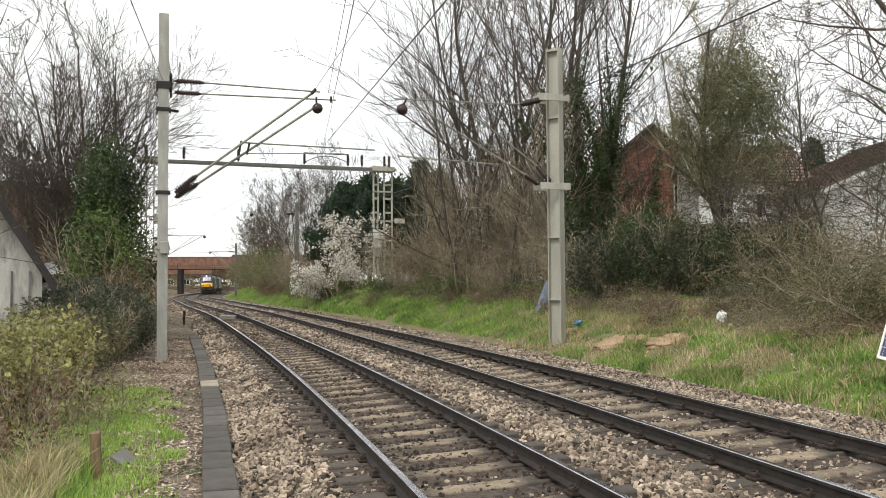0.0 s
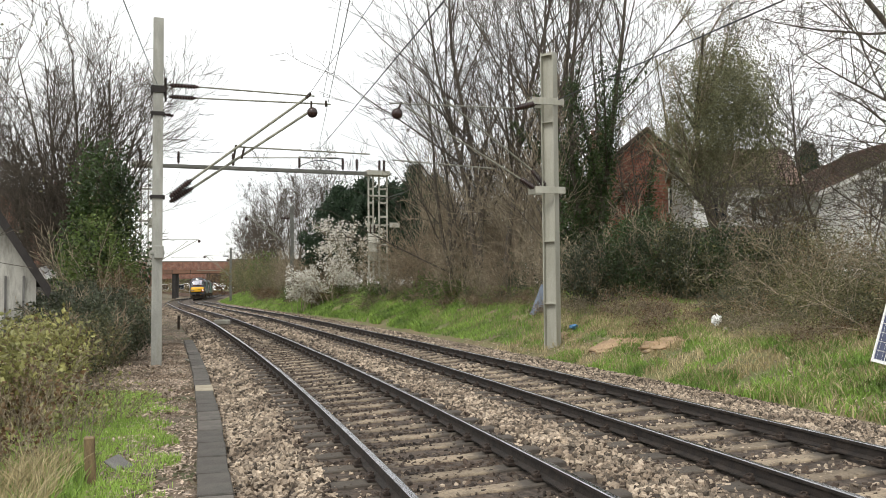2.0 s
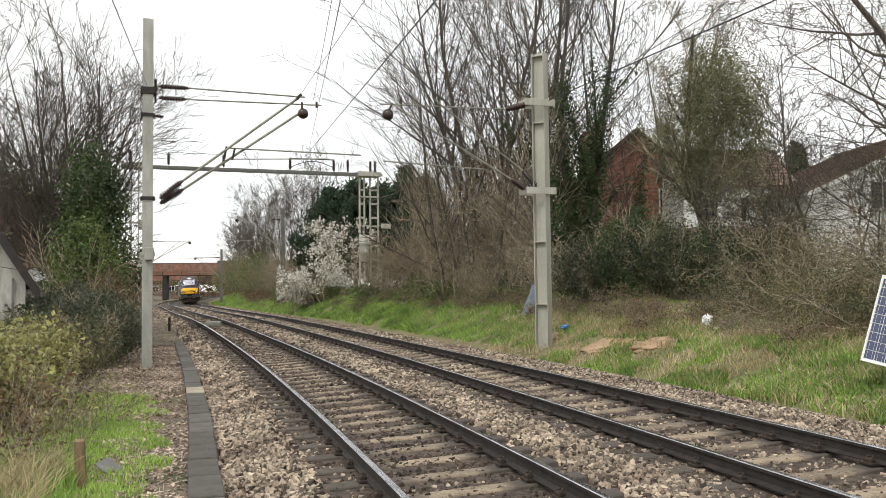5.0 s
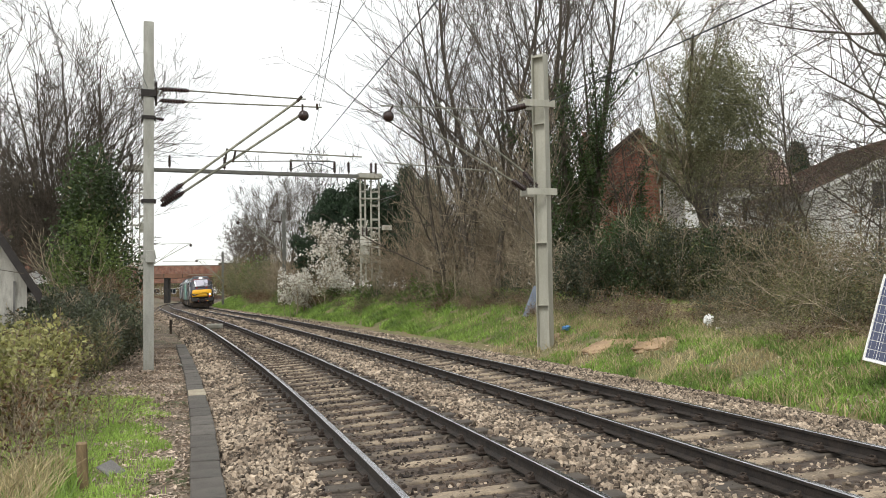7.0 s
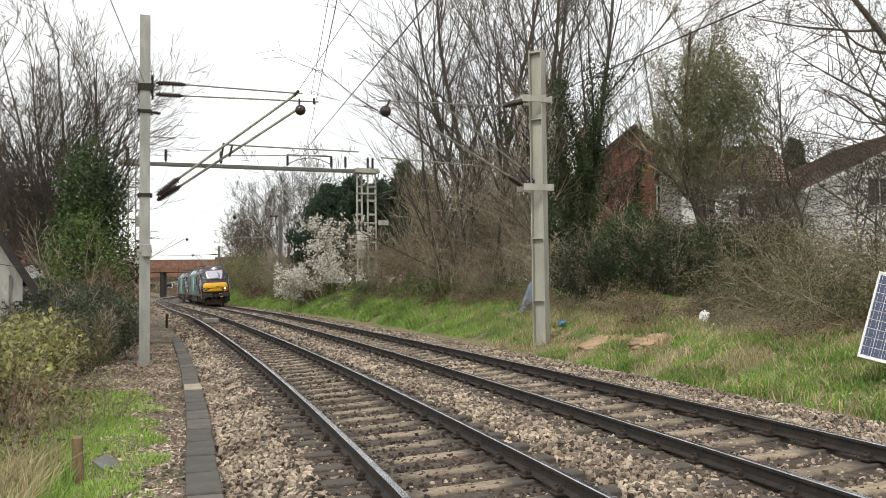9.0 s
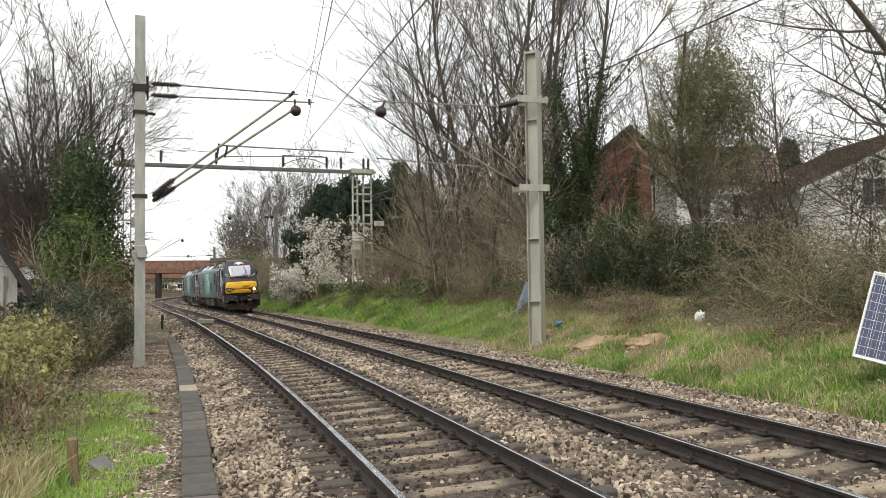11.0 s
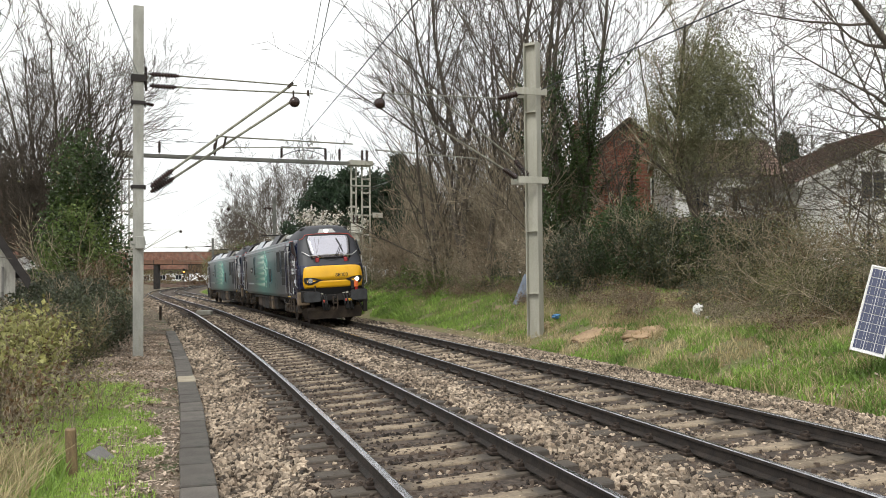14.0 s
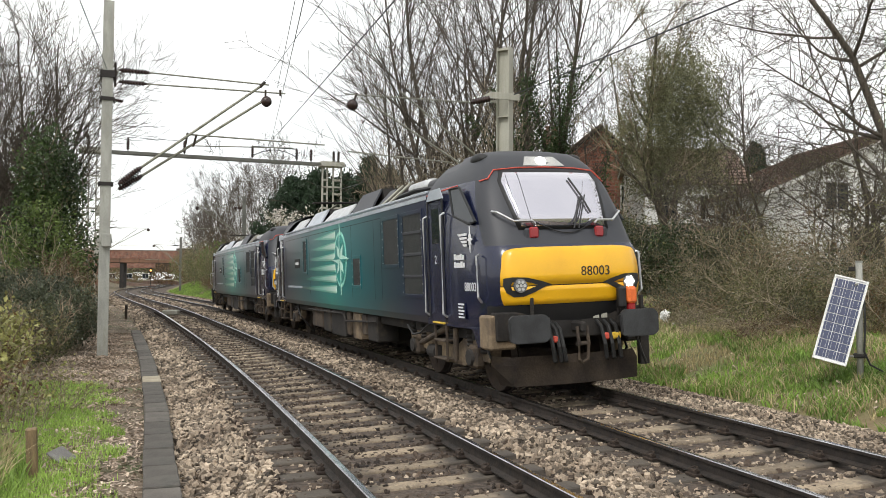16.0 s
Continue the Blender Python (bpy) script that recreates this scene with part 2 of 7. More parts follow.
def turned(bm, p0, p1, profile, n=12):
    """A turned body along p0-p1; profile: (share of the length, radius)."""
    p0, p1 = Vector(p0), Vector(p1)
    q = (p1 - p0).to_track_quat("Z", "Y")
    ring = [q @ Vector((math.cos(i * math.tau / n), math.sin(i * math.tau / n), 0)) for i in range(n)]
    loft(bm, [[p0.lerp(p1, a) + v * max(r, 1e-3) for v in ring] for a, r in profile], closed=True)
    return bm


def ball(bm, c, r, seg=14, squash=(1, 1, 1)):
    bmesh.ops.create_uvsphere(bm, u_segments=seg, v_segments=seg // 2 + 2, radius=r, matrix=Matrix.Translation(c) @ Matrix.Diagonal((*squash, 1)))
    return bm


def slab(bm, poly, depth, m=None):
    """A flat polygon in x, y given thickness along z, placed by m."""
    a = [bm.verts.new((x, y, 0)) for x, y in poly]
    b = [bm.verts.new((x, y, depth)) for x, y in poly]
    k = len(poly)
    bm.faces.new(a[::-1])
    bm.faces.new(b)
    for i in range(k):
        bm.faces.new((a[i], a[(i + 1) % k], b[(i + 1) % k], b[i]))
    if m is not None:
        bmesh.ops.transform(bm, matrix=m, verts=a + b)
    return bm


def loft(bm, rings, closed=False, caps=True):
    vs = [[bm.verts.new(p) for p in r] for r in rings]
    k = len(vs[0])
    made = []
    for a, b in zip(vs, vs[1:]):
        for i in range(k if closed else k - 1):
            j = (i + 1) % k
            made.append(bm.faces.new((a[i], a[j], b[j], b[i])))
    if caps and closed:
        made += [bm.faces.new(vs[0][::-1]), bm.faces.new(vs[-1])]
    return made


def new_bm():
    return bmesh.new()
# ---- the line: a plan curve, s along it, d to its right ----
KNOTS = (0, 12, 25, 40, 60, 80, 105, 130, 160, 200, 260, 340)
BENDS = (-0.00256, -0.00271, -0.002, -0.00009, -0.00241, 0.0012, -0.00048, 0.00234, 0.00167, 0.00034, -0.00024, -0.00039)
STEP = 0.5
LINE_S = np.arange(0, 420, STEP)
_k = np.interp(LINE_S, KNOTS, BENDS)
LINE_H = -0.24825 + np.concatenate([[0], np.cumsum((_k[1:] + _k[:-1]) / 2 * STEP)])
LINE_X = 3.50711 + np.cumsum(np.sin(LINE_H)) * STEP
LINE_Y = -4 + np.cumsum(np.cos(LINE_H)) * STEP
CANT = 0.0657


def on_line(s, d=0.0):
    """x, y and heading (radians, clockwise from +y) at s along the near track, d metres to its right; straight past both ends."""
    e = np.clip(s, 0, LINE_S[-1])
    x, y, h = np.interp(e, LINE_S, LINE_X), np.interp(e, LINE_S, LINE_Y), np.interp(e, LINE_S, LINE_H)
    over = s - e
    return x + over * np.sin(h) + d * np.cos(h), y + over * np.cos(h) - d * np.sin(h), h


def spacing(s):
    return 3.31328 + 0.29359 * np.clip(s, 0, 60) / 50


def ground_z(s, d):
    far = float(np.clip((s - 22) / 14, 0, 1))
    D = spacing(s)
    right_a = np.interp(d, (D + 3.3, 7.2, 8.2, 9.4, 12.0, 18.0, 40.0), (-0.26, -0.07, 0.28, 0.6, 0.95, 1.2, 1.5))
    right_b = np.interp(d, (D + 3.4, 7.6, 8.6, 10.2, 11.6, 15.0, 40.0), (-0.26, -0.05, 0.35, 1.1, 1.6, 2.0, 2.2))
    if d > 1.5:
        return float(right_a * (1 - far) + right_b * far)
    left_rise = float(np.clip((s - 40) / 30, 0, 1))
    return float(np.interp(d, (-40, -16, -9, -5, -2.4, -1.6), (0.5, 0.3, 0.0, -0.28, -0.37, -0.42))) + left_rise * float(np.interp(d, (-14, -5), (1.2, 0.0)))


def place(s, d, z=0.0, turn=0.0):
    x, y, h = on_line(s, d)
    return Matrix.Translation((x, y, z)) @ Matrix.Rotation(-h + turn, 4, "Z")


def at_ground(x, y):
    """s, d and ground height under a point of the plan."""
    i = int(np.argmin((LINE_X - x) ** 2 + (LINE_Y - y) ** 2))
    h = LINE_H[i]
    d = (x - LINE_X[i]) * math.cos(h) - (y - LINE_Y[i]) * math.sin(h)
    return LINE_S[i], d, ground_z(LINE_S[i], d)


def build_ground():
    ss = np.concatenate([np.arange(-900, -40, 120), np.arange(-40, 10, 5), np.arange(10, 70, 1.0), np.arange(70, 200, 4), np.arange(200, 400, 20), np.arange(400, 2600, 200)])
    dd = np.concatenate([[-1500, -700, -300, -150, -90, -60], np.arange(-40, -10, 3), np.arange(-10, 16, 0.4), np.arange(16, 42, 3), [60, 100, 200, 500, 1500]])
    v = []
    h0 = -0.30
    for s in ss:
        for d in dd:
            c = float(np.clip(d, -60, 60))
            x, y, h = on_line(s, c)
            x, y = x + (d - c) * math.cos(h0), y - (d - c) * math.sin(h0)
            z = ground_z(s, d)
            if abs(d) < 60:
                rough = 0.05 if d < -2.6 or d > 6.6 else 0.015
                z += rough * noise.noise((x * 0.9, y * 0.9, 0)) + rough * 0.7 * noise.noise((x * 3.1, y * 3.1, 4))
            v.append((x, y, z))
    k = len(dd)
    f, idx = [], []
    for i in range(len(ss) - 1):
        for j in range(k - 1):
            f.append((i * k + j, i * k + j + 1, (i + 1) * k + j + 1, (i + 1) * k + j))
            dm, sm = (dd[j] + dd[j + 1]) / 2, (ss[i] + ss[i + 1]) / 2
            idx.append(1 if dm > 6.4 or (dm < -3.3 and 8 < sm < 22.5) or dm < -14 else 0)
    ob = raw("ground", np.array(v), f, [M_EARTH, M_TURF], smooth=True)
    ob.data.polygons.foreach_set("material_index", idx)
    return tagged(ob, "bare earth and rough turf beside the railway", "ground", kind="structure")


build_ground()


def bed_z(s, d):
    D = spacing(s)
    return float(np.interp(d, (-2.15, -1.75, -1.4, -1.2, 1.2, 1.4, D / 2, D - 1.4, D - 1.2, D + 1.2, D + 1.4, D + 2.0, D + 2.9, D + 3.5),
                           (-0.45, -0.33, -0.22, -0.222, -0.142, -0.13, -0.11, -0.12, -0.142, -0.082, -0.08, -0.13, -0.15, -0.30)))


def build_bed():
    ss = np.concatenate([np.arange(-60, 0, 10), np.arange(0, 60, 0.5), np.arange(60, 420, 3)])
    n = 46
    v, f = [], []
    for i, s in enumerate(ss):
        D = spacing(s)
        for j in range(n):
            d = -2.15 + (D + 5.6) * j / (n - 1)
            x, y, _ = on_line(s, d)
            v.append((x, y, bed_z(s, d) + (0.008 * noise.noise((x * 2.3, y * 2.3, 1)) if 0 < j < n - 1 else 0)))
            if i and j:
                f.append(((i - 1) * n + j - 1, (i - 1) * n + j, i * n + j, i * n + j - 1))
    return tagged(raw("ballast_bed", np.array(v), f, M_BED, smooth=True), "brown-grey stone ballast bed under two tracks", "ballast", kind="structure")


bed = build_bed()


def build_stones():
    """Angular stones strewn over the bed: thick close by, thinner and larger farther off."""
    rng = np.random.default_rng(3)
    bm = bmesh.new()
    bmesh.ops.create_cube(bm, size=1.35)
    bmesh.ops.triangulate(bm, faces=bm.faces)
    base = np.array([v.co[:] for v in bm.verts])
    tri = np.array([[v.index for v in f.verts] for f in bm.faces])
    bm.free()
    parts_left = 300
    shapes = []
    for k in range(8):
        w = (base + rng.uniform(-0.33, 0.33, base.shape)) * np.array([1.15, 0.85, 0.62])
        shapes.append(w)
    V, F, off = [], [], 0
    VR, FR, offr = [], [], 0
    singles = []
    for s0, s1, count, size in ((7.0, 13, 25000, 0.037), (13, 21, 26000, 0.041), (21, 34, 20000, 0.050), (34, 60, 10000, 0.070), (60, 110, 5000, 0.11)):
        S = rng.uniform(s0, s1, count)
        U = rng.uniform(0, 1, count)
        for s, u in zip(S, U):
            D = spacing(s)
            d = -2.22 + u * (D + 5.65)
            for c in (0.0, D):
                e = abs(d - c)
                if abs(e - 0.753) < 0.1:
                    d = c + math.copysign(0.753 + (0.13 if e > 0.753 else -0.13), d - c)
            x, y, h = on_line(s, d)
            inner = min(abs(d), abs(d - D)) < 1.25
            phase = ((s + 1000.0) / SLEEPER_GAP) % 1.0
            if inner and (phase < 0.17 or phase > 0.83) and rng.random() < 0.82:
                continue
            z = max(bed_z(s, d), -0.36) + rng.uniform(0.0, 0.024) - (0.024 if inner else 0)
            r = size * rng.uniform(0.55, 1.3) * (0.72 if d > D + 1.9 else 0.85 if inner else 1)
            q = Euler(rng.uniform(0, 6.28, 3)).to_matrix()
            p = shapes[rng.integers(8)] * r @ np.array(q).T + (x, y, z)
            if parts_left and 9 < s < 11.5 and -1.9 < d < -1.0:
                singles.append(p)
                parts_left -= 1
                continue
            near_rail = min(abs(d), abs(d - D))
            if rng.random() < float(np.interp(near_rail, (0.95, 1.1, 1.5), (0.85, 0.55, 0.0) if abs(d) < abs(d - D) else (0.3, 0.3, 0.0))):
                VR.append(p)
                FR.append(tri + offr)
                offr += len(base)
                continue
            V.append(p)
            F.append(tri + off)
            off += len(base)
    ob = raw("loose_ballast", np.concatenate(V), np.concatenate(F), M_STONE, parent=bed)
    tagged(ob, kind="stuff")
    tagged(raw("rust_stained_ballast", np.concatenate(VR), np.concatenate(FR), M_STONE_RUST, parent=bed), kind="stuff")
    for p in singles:
        c = p.mean(0)
        o = raw("ballast_stone", p - c, tri, M_STONE, parent=bed)
        o.location = c


SLEEPER_GAP = 0.762


def build_track(name, near):
    """Two rails, sleepers and fastenings of one track."""
    top = empty(name, label="curved railway track, polished rusty rails on concrete sleepers", category="railway track", kind="structure")
    prof = [(-0.07, -0.16), (0.07, -0.16), (0.07, -0.148), (0.012, -0.125), (0.012, -0.045), (0.036, -0.034), (0.036, -0.006), (0.026, 0.0), (-0.026, 0.0), (-0.036, -0.006), (-0.036, -0.034), (-0.012, -0.045), (-0.012, -0.125), (-0.07, -0.148)]
    for side in (-0.753, 0.753):
        bm = new_bm()
        rings = []
        for s in np.concatenate([np.arange(-60, 0, 10), np.arange(0, 120, 1.5), np.arange(120, 420, 5)]):
            d = (0 if near else spacing(s)) + side
            z = (0 if side < 0 else CANT) if near else (0.073 if side < 0 else 0.137)
            rings.append([(*on_line(s, d + a)[:2], z + b) for a, b in prof])
        fs = loft(bm, rings, closed=True)
        k = len(prof)
        for i, f in enumerate(fs[:-2]):
            f.material_index = 1 if i % k in (6, 7, 8) else 0
        bmesh.ops.recalc_face_normals(bm, faces=bm.faces)
        part("rail", bm, [M_RAIL, M_RAILTOP], top)
    bm = new_bm()
    pr = [(-0.14, -0.1), (0.14, -0.1), (0.125, 0.0), (-0.125, 0.0)]
    rings = []
    for y in (-1.27, -0.9, -0.45, 0.0, 0.45, 0.9, 1.27):
        dip = -0.02 if abs(y) < 0.5 else 0.0
        rings.append([(y, a, b + (dip if b == 0 else 0)) for a, b in pr])
    loft(bm, rings, closed=True)
    bmesh.ops.recalc_face_normals(bm, faces=bm.faces)
    bmesh.ops.bevel(bm, geom=[e for e in bm.edges if e.calc_face_angle(0) > 0.8], offset=0.012, segments=1, affect="EDGES")
    sm = bpy.data.meshes.new("sleeper")
    bm.to_mesh(sm)
    bm.free()
    sm.materials.append(M_SLEEPER)
    bm = new_bm()
    box(bm, (0, 0, 0.015), (0.30, 0.17, 0.03), 0.006)
    for e in (-1, 1):
        box(bm, (e * 0.1, 0, 0.045), (0.07, 0.11, 0.05), 0.012)
        pipe(bm, [(e * 0.12, -0.05, 0.06), (e * 0.075, -0.02, 0.085), (e * 0.075, 0.03, 0.085), (e * 0.13, 0.05, 0.055)], 0.011, 6)
    cm = bpy.data.meshes.new("rail_chair")
    bm.to_mesh(cm)
    bm.free()
    cm.materials.append(M_CHAIR)
    rest_v, rest_f, off = [], [], 0
    rng = random.Random(5 if near else 6)
    for i in range(-8, 520):
        s = i * SLEEPER_GAP
        c = 0 if near else spacing(s)
        tilt = math.atan(CANT / 1.506)
        z = (CANT / 2 if near else 0.105) - 0.175
        m = place(s, c + rng.uniform(-0.03, 0.03), z, rng.uniform(-0.012, 0.012)) @ Matrix.Rotation(-tilt, 4, "Y")
        if -8 <= i < 120:
            o = new("sleeper", sm)
            o.parent, o.matrix_basis = top, m
        else:
            vv = np.array([(m @ v.co)[:] for v in sm.vertices])
            rest_v.append(vv)
            rest_f += [[a + off for a in p.vertices] for p in sm.polygons]
            off += len(vv)
        if i < 75:
            for side in (-0.753, 0.753):
                zz = (0 if side < 0 else CANT) if near else (0.073 if side < 0 else 0.137)
                o = new("rail_chair", cm)
                o.parent, o.matrix_basis = top, place(s, c + side, zz - 0.178)
    o = raw("far_sleepers", np.concatenate(rest_v), rest_f, M_SLEEPER, parent=top)
    tagged(o, kind="stuff")
    return top


build_track("near_track", True)
build_track("far_track", False)


def build_trough():
    """The concrete cable trough: a channel and its lids."""
    top = empty("cable_trough", label="weathered concrete cable trough with flat lids", category="cable trough")
    bm = new_bm()
    for a, b in ((-0.17, -0.13), (0.13, 0.17)):
        rings = [[(*on_line(s, -2.39 + c)[:2], z) for c, z in ((a, -0.45), (b, -0.45), (b, -0.285), (a, -0.285))] for s in np.arange(3, 41, 1.0)]
        loft(bm, rings, closed=True)
    bmesh.ops.recalc_face_normals(bm, faces=bm.faces)
    part("channel", bm, M_TROUGH, top)
    bm = new_bm()
    box(bm, (0, 0, 0), (0.345, 0.985, 0.06), 0.012)
    me = bpy.data.meshes.new("lid")
    bm.to_mesh(me)
    bm.free()
    me.materials.append(M_TROUGH)
    pale = me.copy()
    pale.materials.clear()
    pale.materials.append(M_SLEEPER_PALE)
    rng = random.Random(8)
    for i in range(37):
        s = 3.5 + i
        o = new("lid", me if i != 19 else pale)
        o.parent = top
        o.matrix_basis = place(s, -2.39 + rng.uniform(-0.012, 0.012) + 0.1 * (s < 13) * (13 - s) / 10, -0.252 + rng.uniform(0, 0.012), rng.uniform(-0.015, 0.015)) @ pose(0, 0, 0, rng.uniform(-0.7, 0.7), rng.uniform(-1, 1), 0)
    return top


build_trough()
# ---- overhead line ----
M_FARPOST = mat("dull_grey_steel", (0.17, 0.17, 0.15), (0.12, 0.12, 0.105), 2, 0.7, 0.2)
M_UNDERSTEEL = mat("dark_clamp_steel", (0.035, 0.03, 0.028), None, 8, 0.7, 0.3)
def ribbed(p0, p1, r=0.085, k=8):
    """An insulator: sheds in a row on a core."""
    bm = new_bm()
    prof = [(0, r * 0.45), (0.06, r * 0.45)]
    for i in range(k):
        a, w = 0.08 + 0.84 * i / k, 0.84 / k
        prof += [(a, r * 0.42), (a + w * 0.35, r), (a + w * 0.6, r * 0.95), (a + w * 0.98, r * 0.42)]
    prof += [(0.93, r * 0.45), (1, r * 0.45)]
    return turned(bm, p0, p1, prof, 12)


def h_section(bm, w, d, t, z0, z1):
    for e in (-1, 1):
        box(bm, (0, e * (d - t) / 2, (z0 + z1) / 2), (w, t, z1 - z0), 0.004)
    box(bm, (0, 0, (z0 + z1) / 2), (t, d - 2 * t, z1 - z0))
    return bm


def clamp(bm, z, w, d, h=0.12):
    for e in (-1, 1):
        box(bm, (0, e * (d / 2 + 0.02), z), (w + 0.12, 0.03, h), 0.005)
        rod(bm, (e * (w / 2 + 0.035), -d / 2 - 0.05, z), (e * (w / 2 + 0.035), d / 2 + 0.05, z), 0.014, n=8)
    return bm


def mast_by_near_track():
    x, y, h = -8.29, 23.84, float(on_line(29.5)[2])
    top = empty("overhead_line_mast", Matrix.Translation((x, y, 0)) @ Matrix.Rotation(-h, 4, "Z"), label="grey steel overhead line mast with long cantilever arm over the track", category="mast")
    bm = h_section(new_bm(), 0.28, 0.28, 0.022, -0.5, 9.54)
    part("post", bm, M_STEEL, top)
    bm = box(new_bm(), (0, 0, -0.46), (0.6, 0.6, 0.25), 0.03)
    part("foundation", bm, M_LID, top)
    for z in (7.48, 6.79, 4.42, 2.85):
        part("clamp", clamp(new_bm(), z, 0.28, 0.28, 0.2 if z == 7.48 else 0.1), M_UNDERSTEEL if z > 4 else M_STEEL, top)
    bm = new_bm()
    box(bm, (0.05, -0.24, 2.85), (0.26, 0.14, 0.36), 0.02)
    part("junction_box", bm, M_STEEL, top, "small grey steel box on the mast")
    bm = rod(new_bm(), (0.2, 0, 7.15), (0.2, 0, 7.85), 0.03)
    part("bracket", bm, M_CHAIR, top)
    part("insulator", ribbed((0.3, 0, 7.645), (1.1, 0, 7.64)), M_PORC, top, "brown ribbed porcelain insulator", True)
    part("insulator", ribbed((0.3, 0, 7.31), (1.03, 0, 7.31)), M_PORC, top, "brown ribbed porcelain insulator", True)
    part("tie_tube", rod(new_bm(), (1.1, 0, 7.64), (4.46, 0, 7.58), 0.022), M_TUBE, top)
    part("tie_tube", rod(new_bm(), (1.03, 0, 7.31), (4.95, 0, 7.36), 0.022), M_TUBE, top)
    for a, b, dz in (((0.33, -0.05, 4.42), (0.92, -0.05, 4.93), 0), ((0.33, 0.12, 4.30), (0.95, 0.12, 4.72), 0)):
        part("insulator", ribbed(a, b, 0.11, 9), M_PORC, top, "brown ribbed porcelain insulator", True)
    part("arm_tube", rod(new_bm(), (0.92, -0.05, 4.93), (4.32, 0, 7.60), 0.036), M_TUBE, top)
    part("arm_tube", rod(new_bm(), (0.95, 0.12, 4.72), (4.3, 0.03, 7.10), 0.036), M_TUBE, top)
    part("insulator", ball(new_bm(), (4.39, 0, 7.08), 0.16, 16, (1, 1, 1)), M_PORC, top, "round dark bell insulator", True)
    for a, b, r in (((4.36, 0, 7.2), (4.36, 0, 7.42), 0.03), ((4.80, 0, 7.28), (4.80, 0, 7.46), 0.035), ((4.2, 0, 7.5), (4.34, 0, 7.66), 0.045), ((2.1, 0, 5.62), (2.16, 0, 6.0), 0.03), ((2.32, 0, 5.6), (2.4, 0, 5.95), 0.03)):
        part("fitting", rod(new_bm(), a, b, r), M_CHAIR, top)
    part("registration_tube", rod(new_bm(), (2.16, 0, 5.95), (6.16, 0, 5.89), 0.022), M_TUBE, top)
    part("registration_tube", rod(new_bm(), (2.32, 0, 5.63), (5.19, 0, 5.74), 0.016), M_TUBE, top)
    part("insulator", ribbed((0.2, 0, 6.79), (0.42, 0, 6.76), 0.06, 4), M_PORC, top)
    return top


def mast_by_far_track():
    x, y, h = 2.95, 24.84, float(on_line(27)[2])
    top = empty("overhead_line_mast", Matrix.Translation((x, y, 0)) @ Matrix.Rotation(-h, 4, "Z"), label="pale weathered steel overhead line mast with tubular cantilever arm", category="mast")
    bm = h_section(new_bm(), 0.32, 0.40, 0.024, -0.3, 8.71)
    for v in bm.verts:
        v.co = Matrix.Rotation(radians(40), 3, "Z") @ v.co
    part("post", bm, M_PALE, top)
    turn = Matrix.Rotation(radians(40), 3, "Z")
    for z in (8.62, 6.63, 3.12, 1.3):
        part("stiffener", box(new_bm(), (0, 0, z), (0.29, 0.35, 0.03), 0.0, turn), M_PALE, top)
    for z, w in ((7.2, 0.95), (4.60, 0.95)):
        bm = new_bm()
        for e in (-1, 1):
            box(bm, (-0.12, e * 0.26, z), (w, 0.03, 0.2), 0.006)
        box(bm, (-0.55, 0, z), (0.03, 0.55, 0.2), 0.006)
        part("bracket", bm, M_PALE, top)
    part("insulator", ribbed((-0.48, -0.1, 7.14), (-1.13, -0.08, 6.97), 0.10, 7), M_PORC, top, "brown ribbed porcelain insulator", True)
    part("insulator", ribbed((-0.42, 0.3, 7.22), (0.1, 0.3, 7.26), 0.09, 7), M_PORC, top, "brown ribbed porcelain insulator", True)
    part("tie_tube", rod(new_bm(), (-1.13, -0.08, 6.97), (-4.85, 0, 6.93), 0.022), M_TUBE, top)
    part("insulator", ribbed((-0.1, 0.15, 4.74), (-0.55, 0.1, 5.22), 0.10, 8), M_PORC, top, "brown ribbed porcelain insulator", True)
    part("insulator", ribbed((-0.58, -0.1, 4.66), (-1.0, -0.1, 4.92), 0.10, 8), M_PORC, top, "brown ribbed porcelain insulator", True)
    part("arm_tube", rod(new_bm(), (-0.55, 0.1, 5.22), (-3.3, 0, 7.16), 0.028), M_TUBE, top)
    part("arm_tube", rod(new_bm(), (-1.0, -0.1, 4.92), (-4.4, 0, 6.86), 0.028), M_TUBE, top)
    part("insulator", ball(new_bm(), (-4.64, 0, 6.64), 0.16, 16), M_PORC, top, "round dark bell insulator", True)
    part("fitting", rod(new_bm(), (-4.6, 0, 6.76), (-4.5, 0, 6.98), 0.03), M_CHAIR, top)
    part("fitting", rod(new_bm(), (-4.25, 0, 6.9), (-4.25, 0, 7.15), 0.03), M_CHAIR, top)
    part("stay_tube", rod(new_bm(), (-1.75, 0, 5.2), (-4.77, 0, 5.34), 0.02), M_TUBE, top)
    return top


def lattice_leg(bm, k0, k1, z0, z1, gap=1.0):
    """A ladder of two uprights and batten plates."""
    for k in (k0, k1):
        box(bm, (k, 0, (z0 + z1) / 2), (0.085, 0.22, z1 - z0), 0.006)
    z = z0 + 0.9
    while z < z1:
        box(bm, ((k0 + k1) / 2, -0.06, z), (k1 - k0, 0.03, 0.15), 0.004)
        z += gap
    return bm


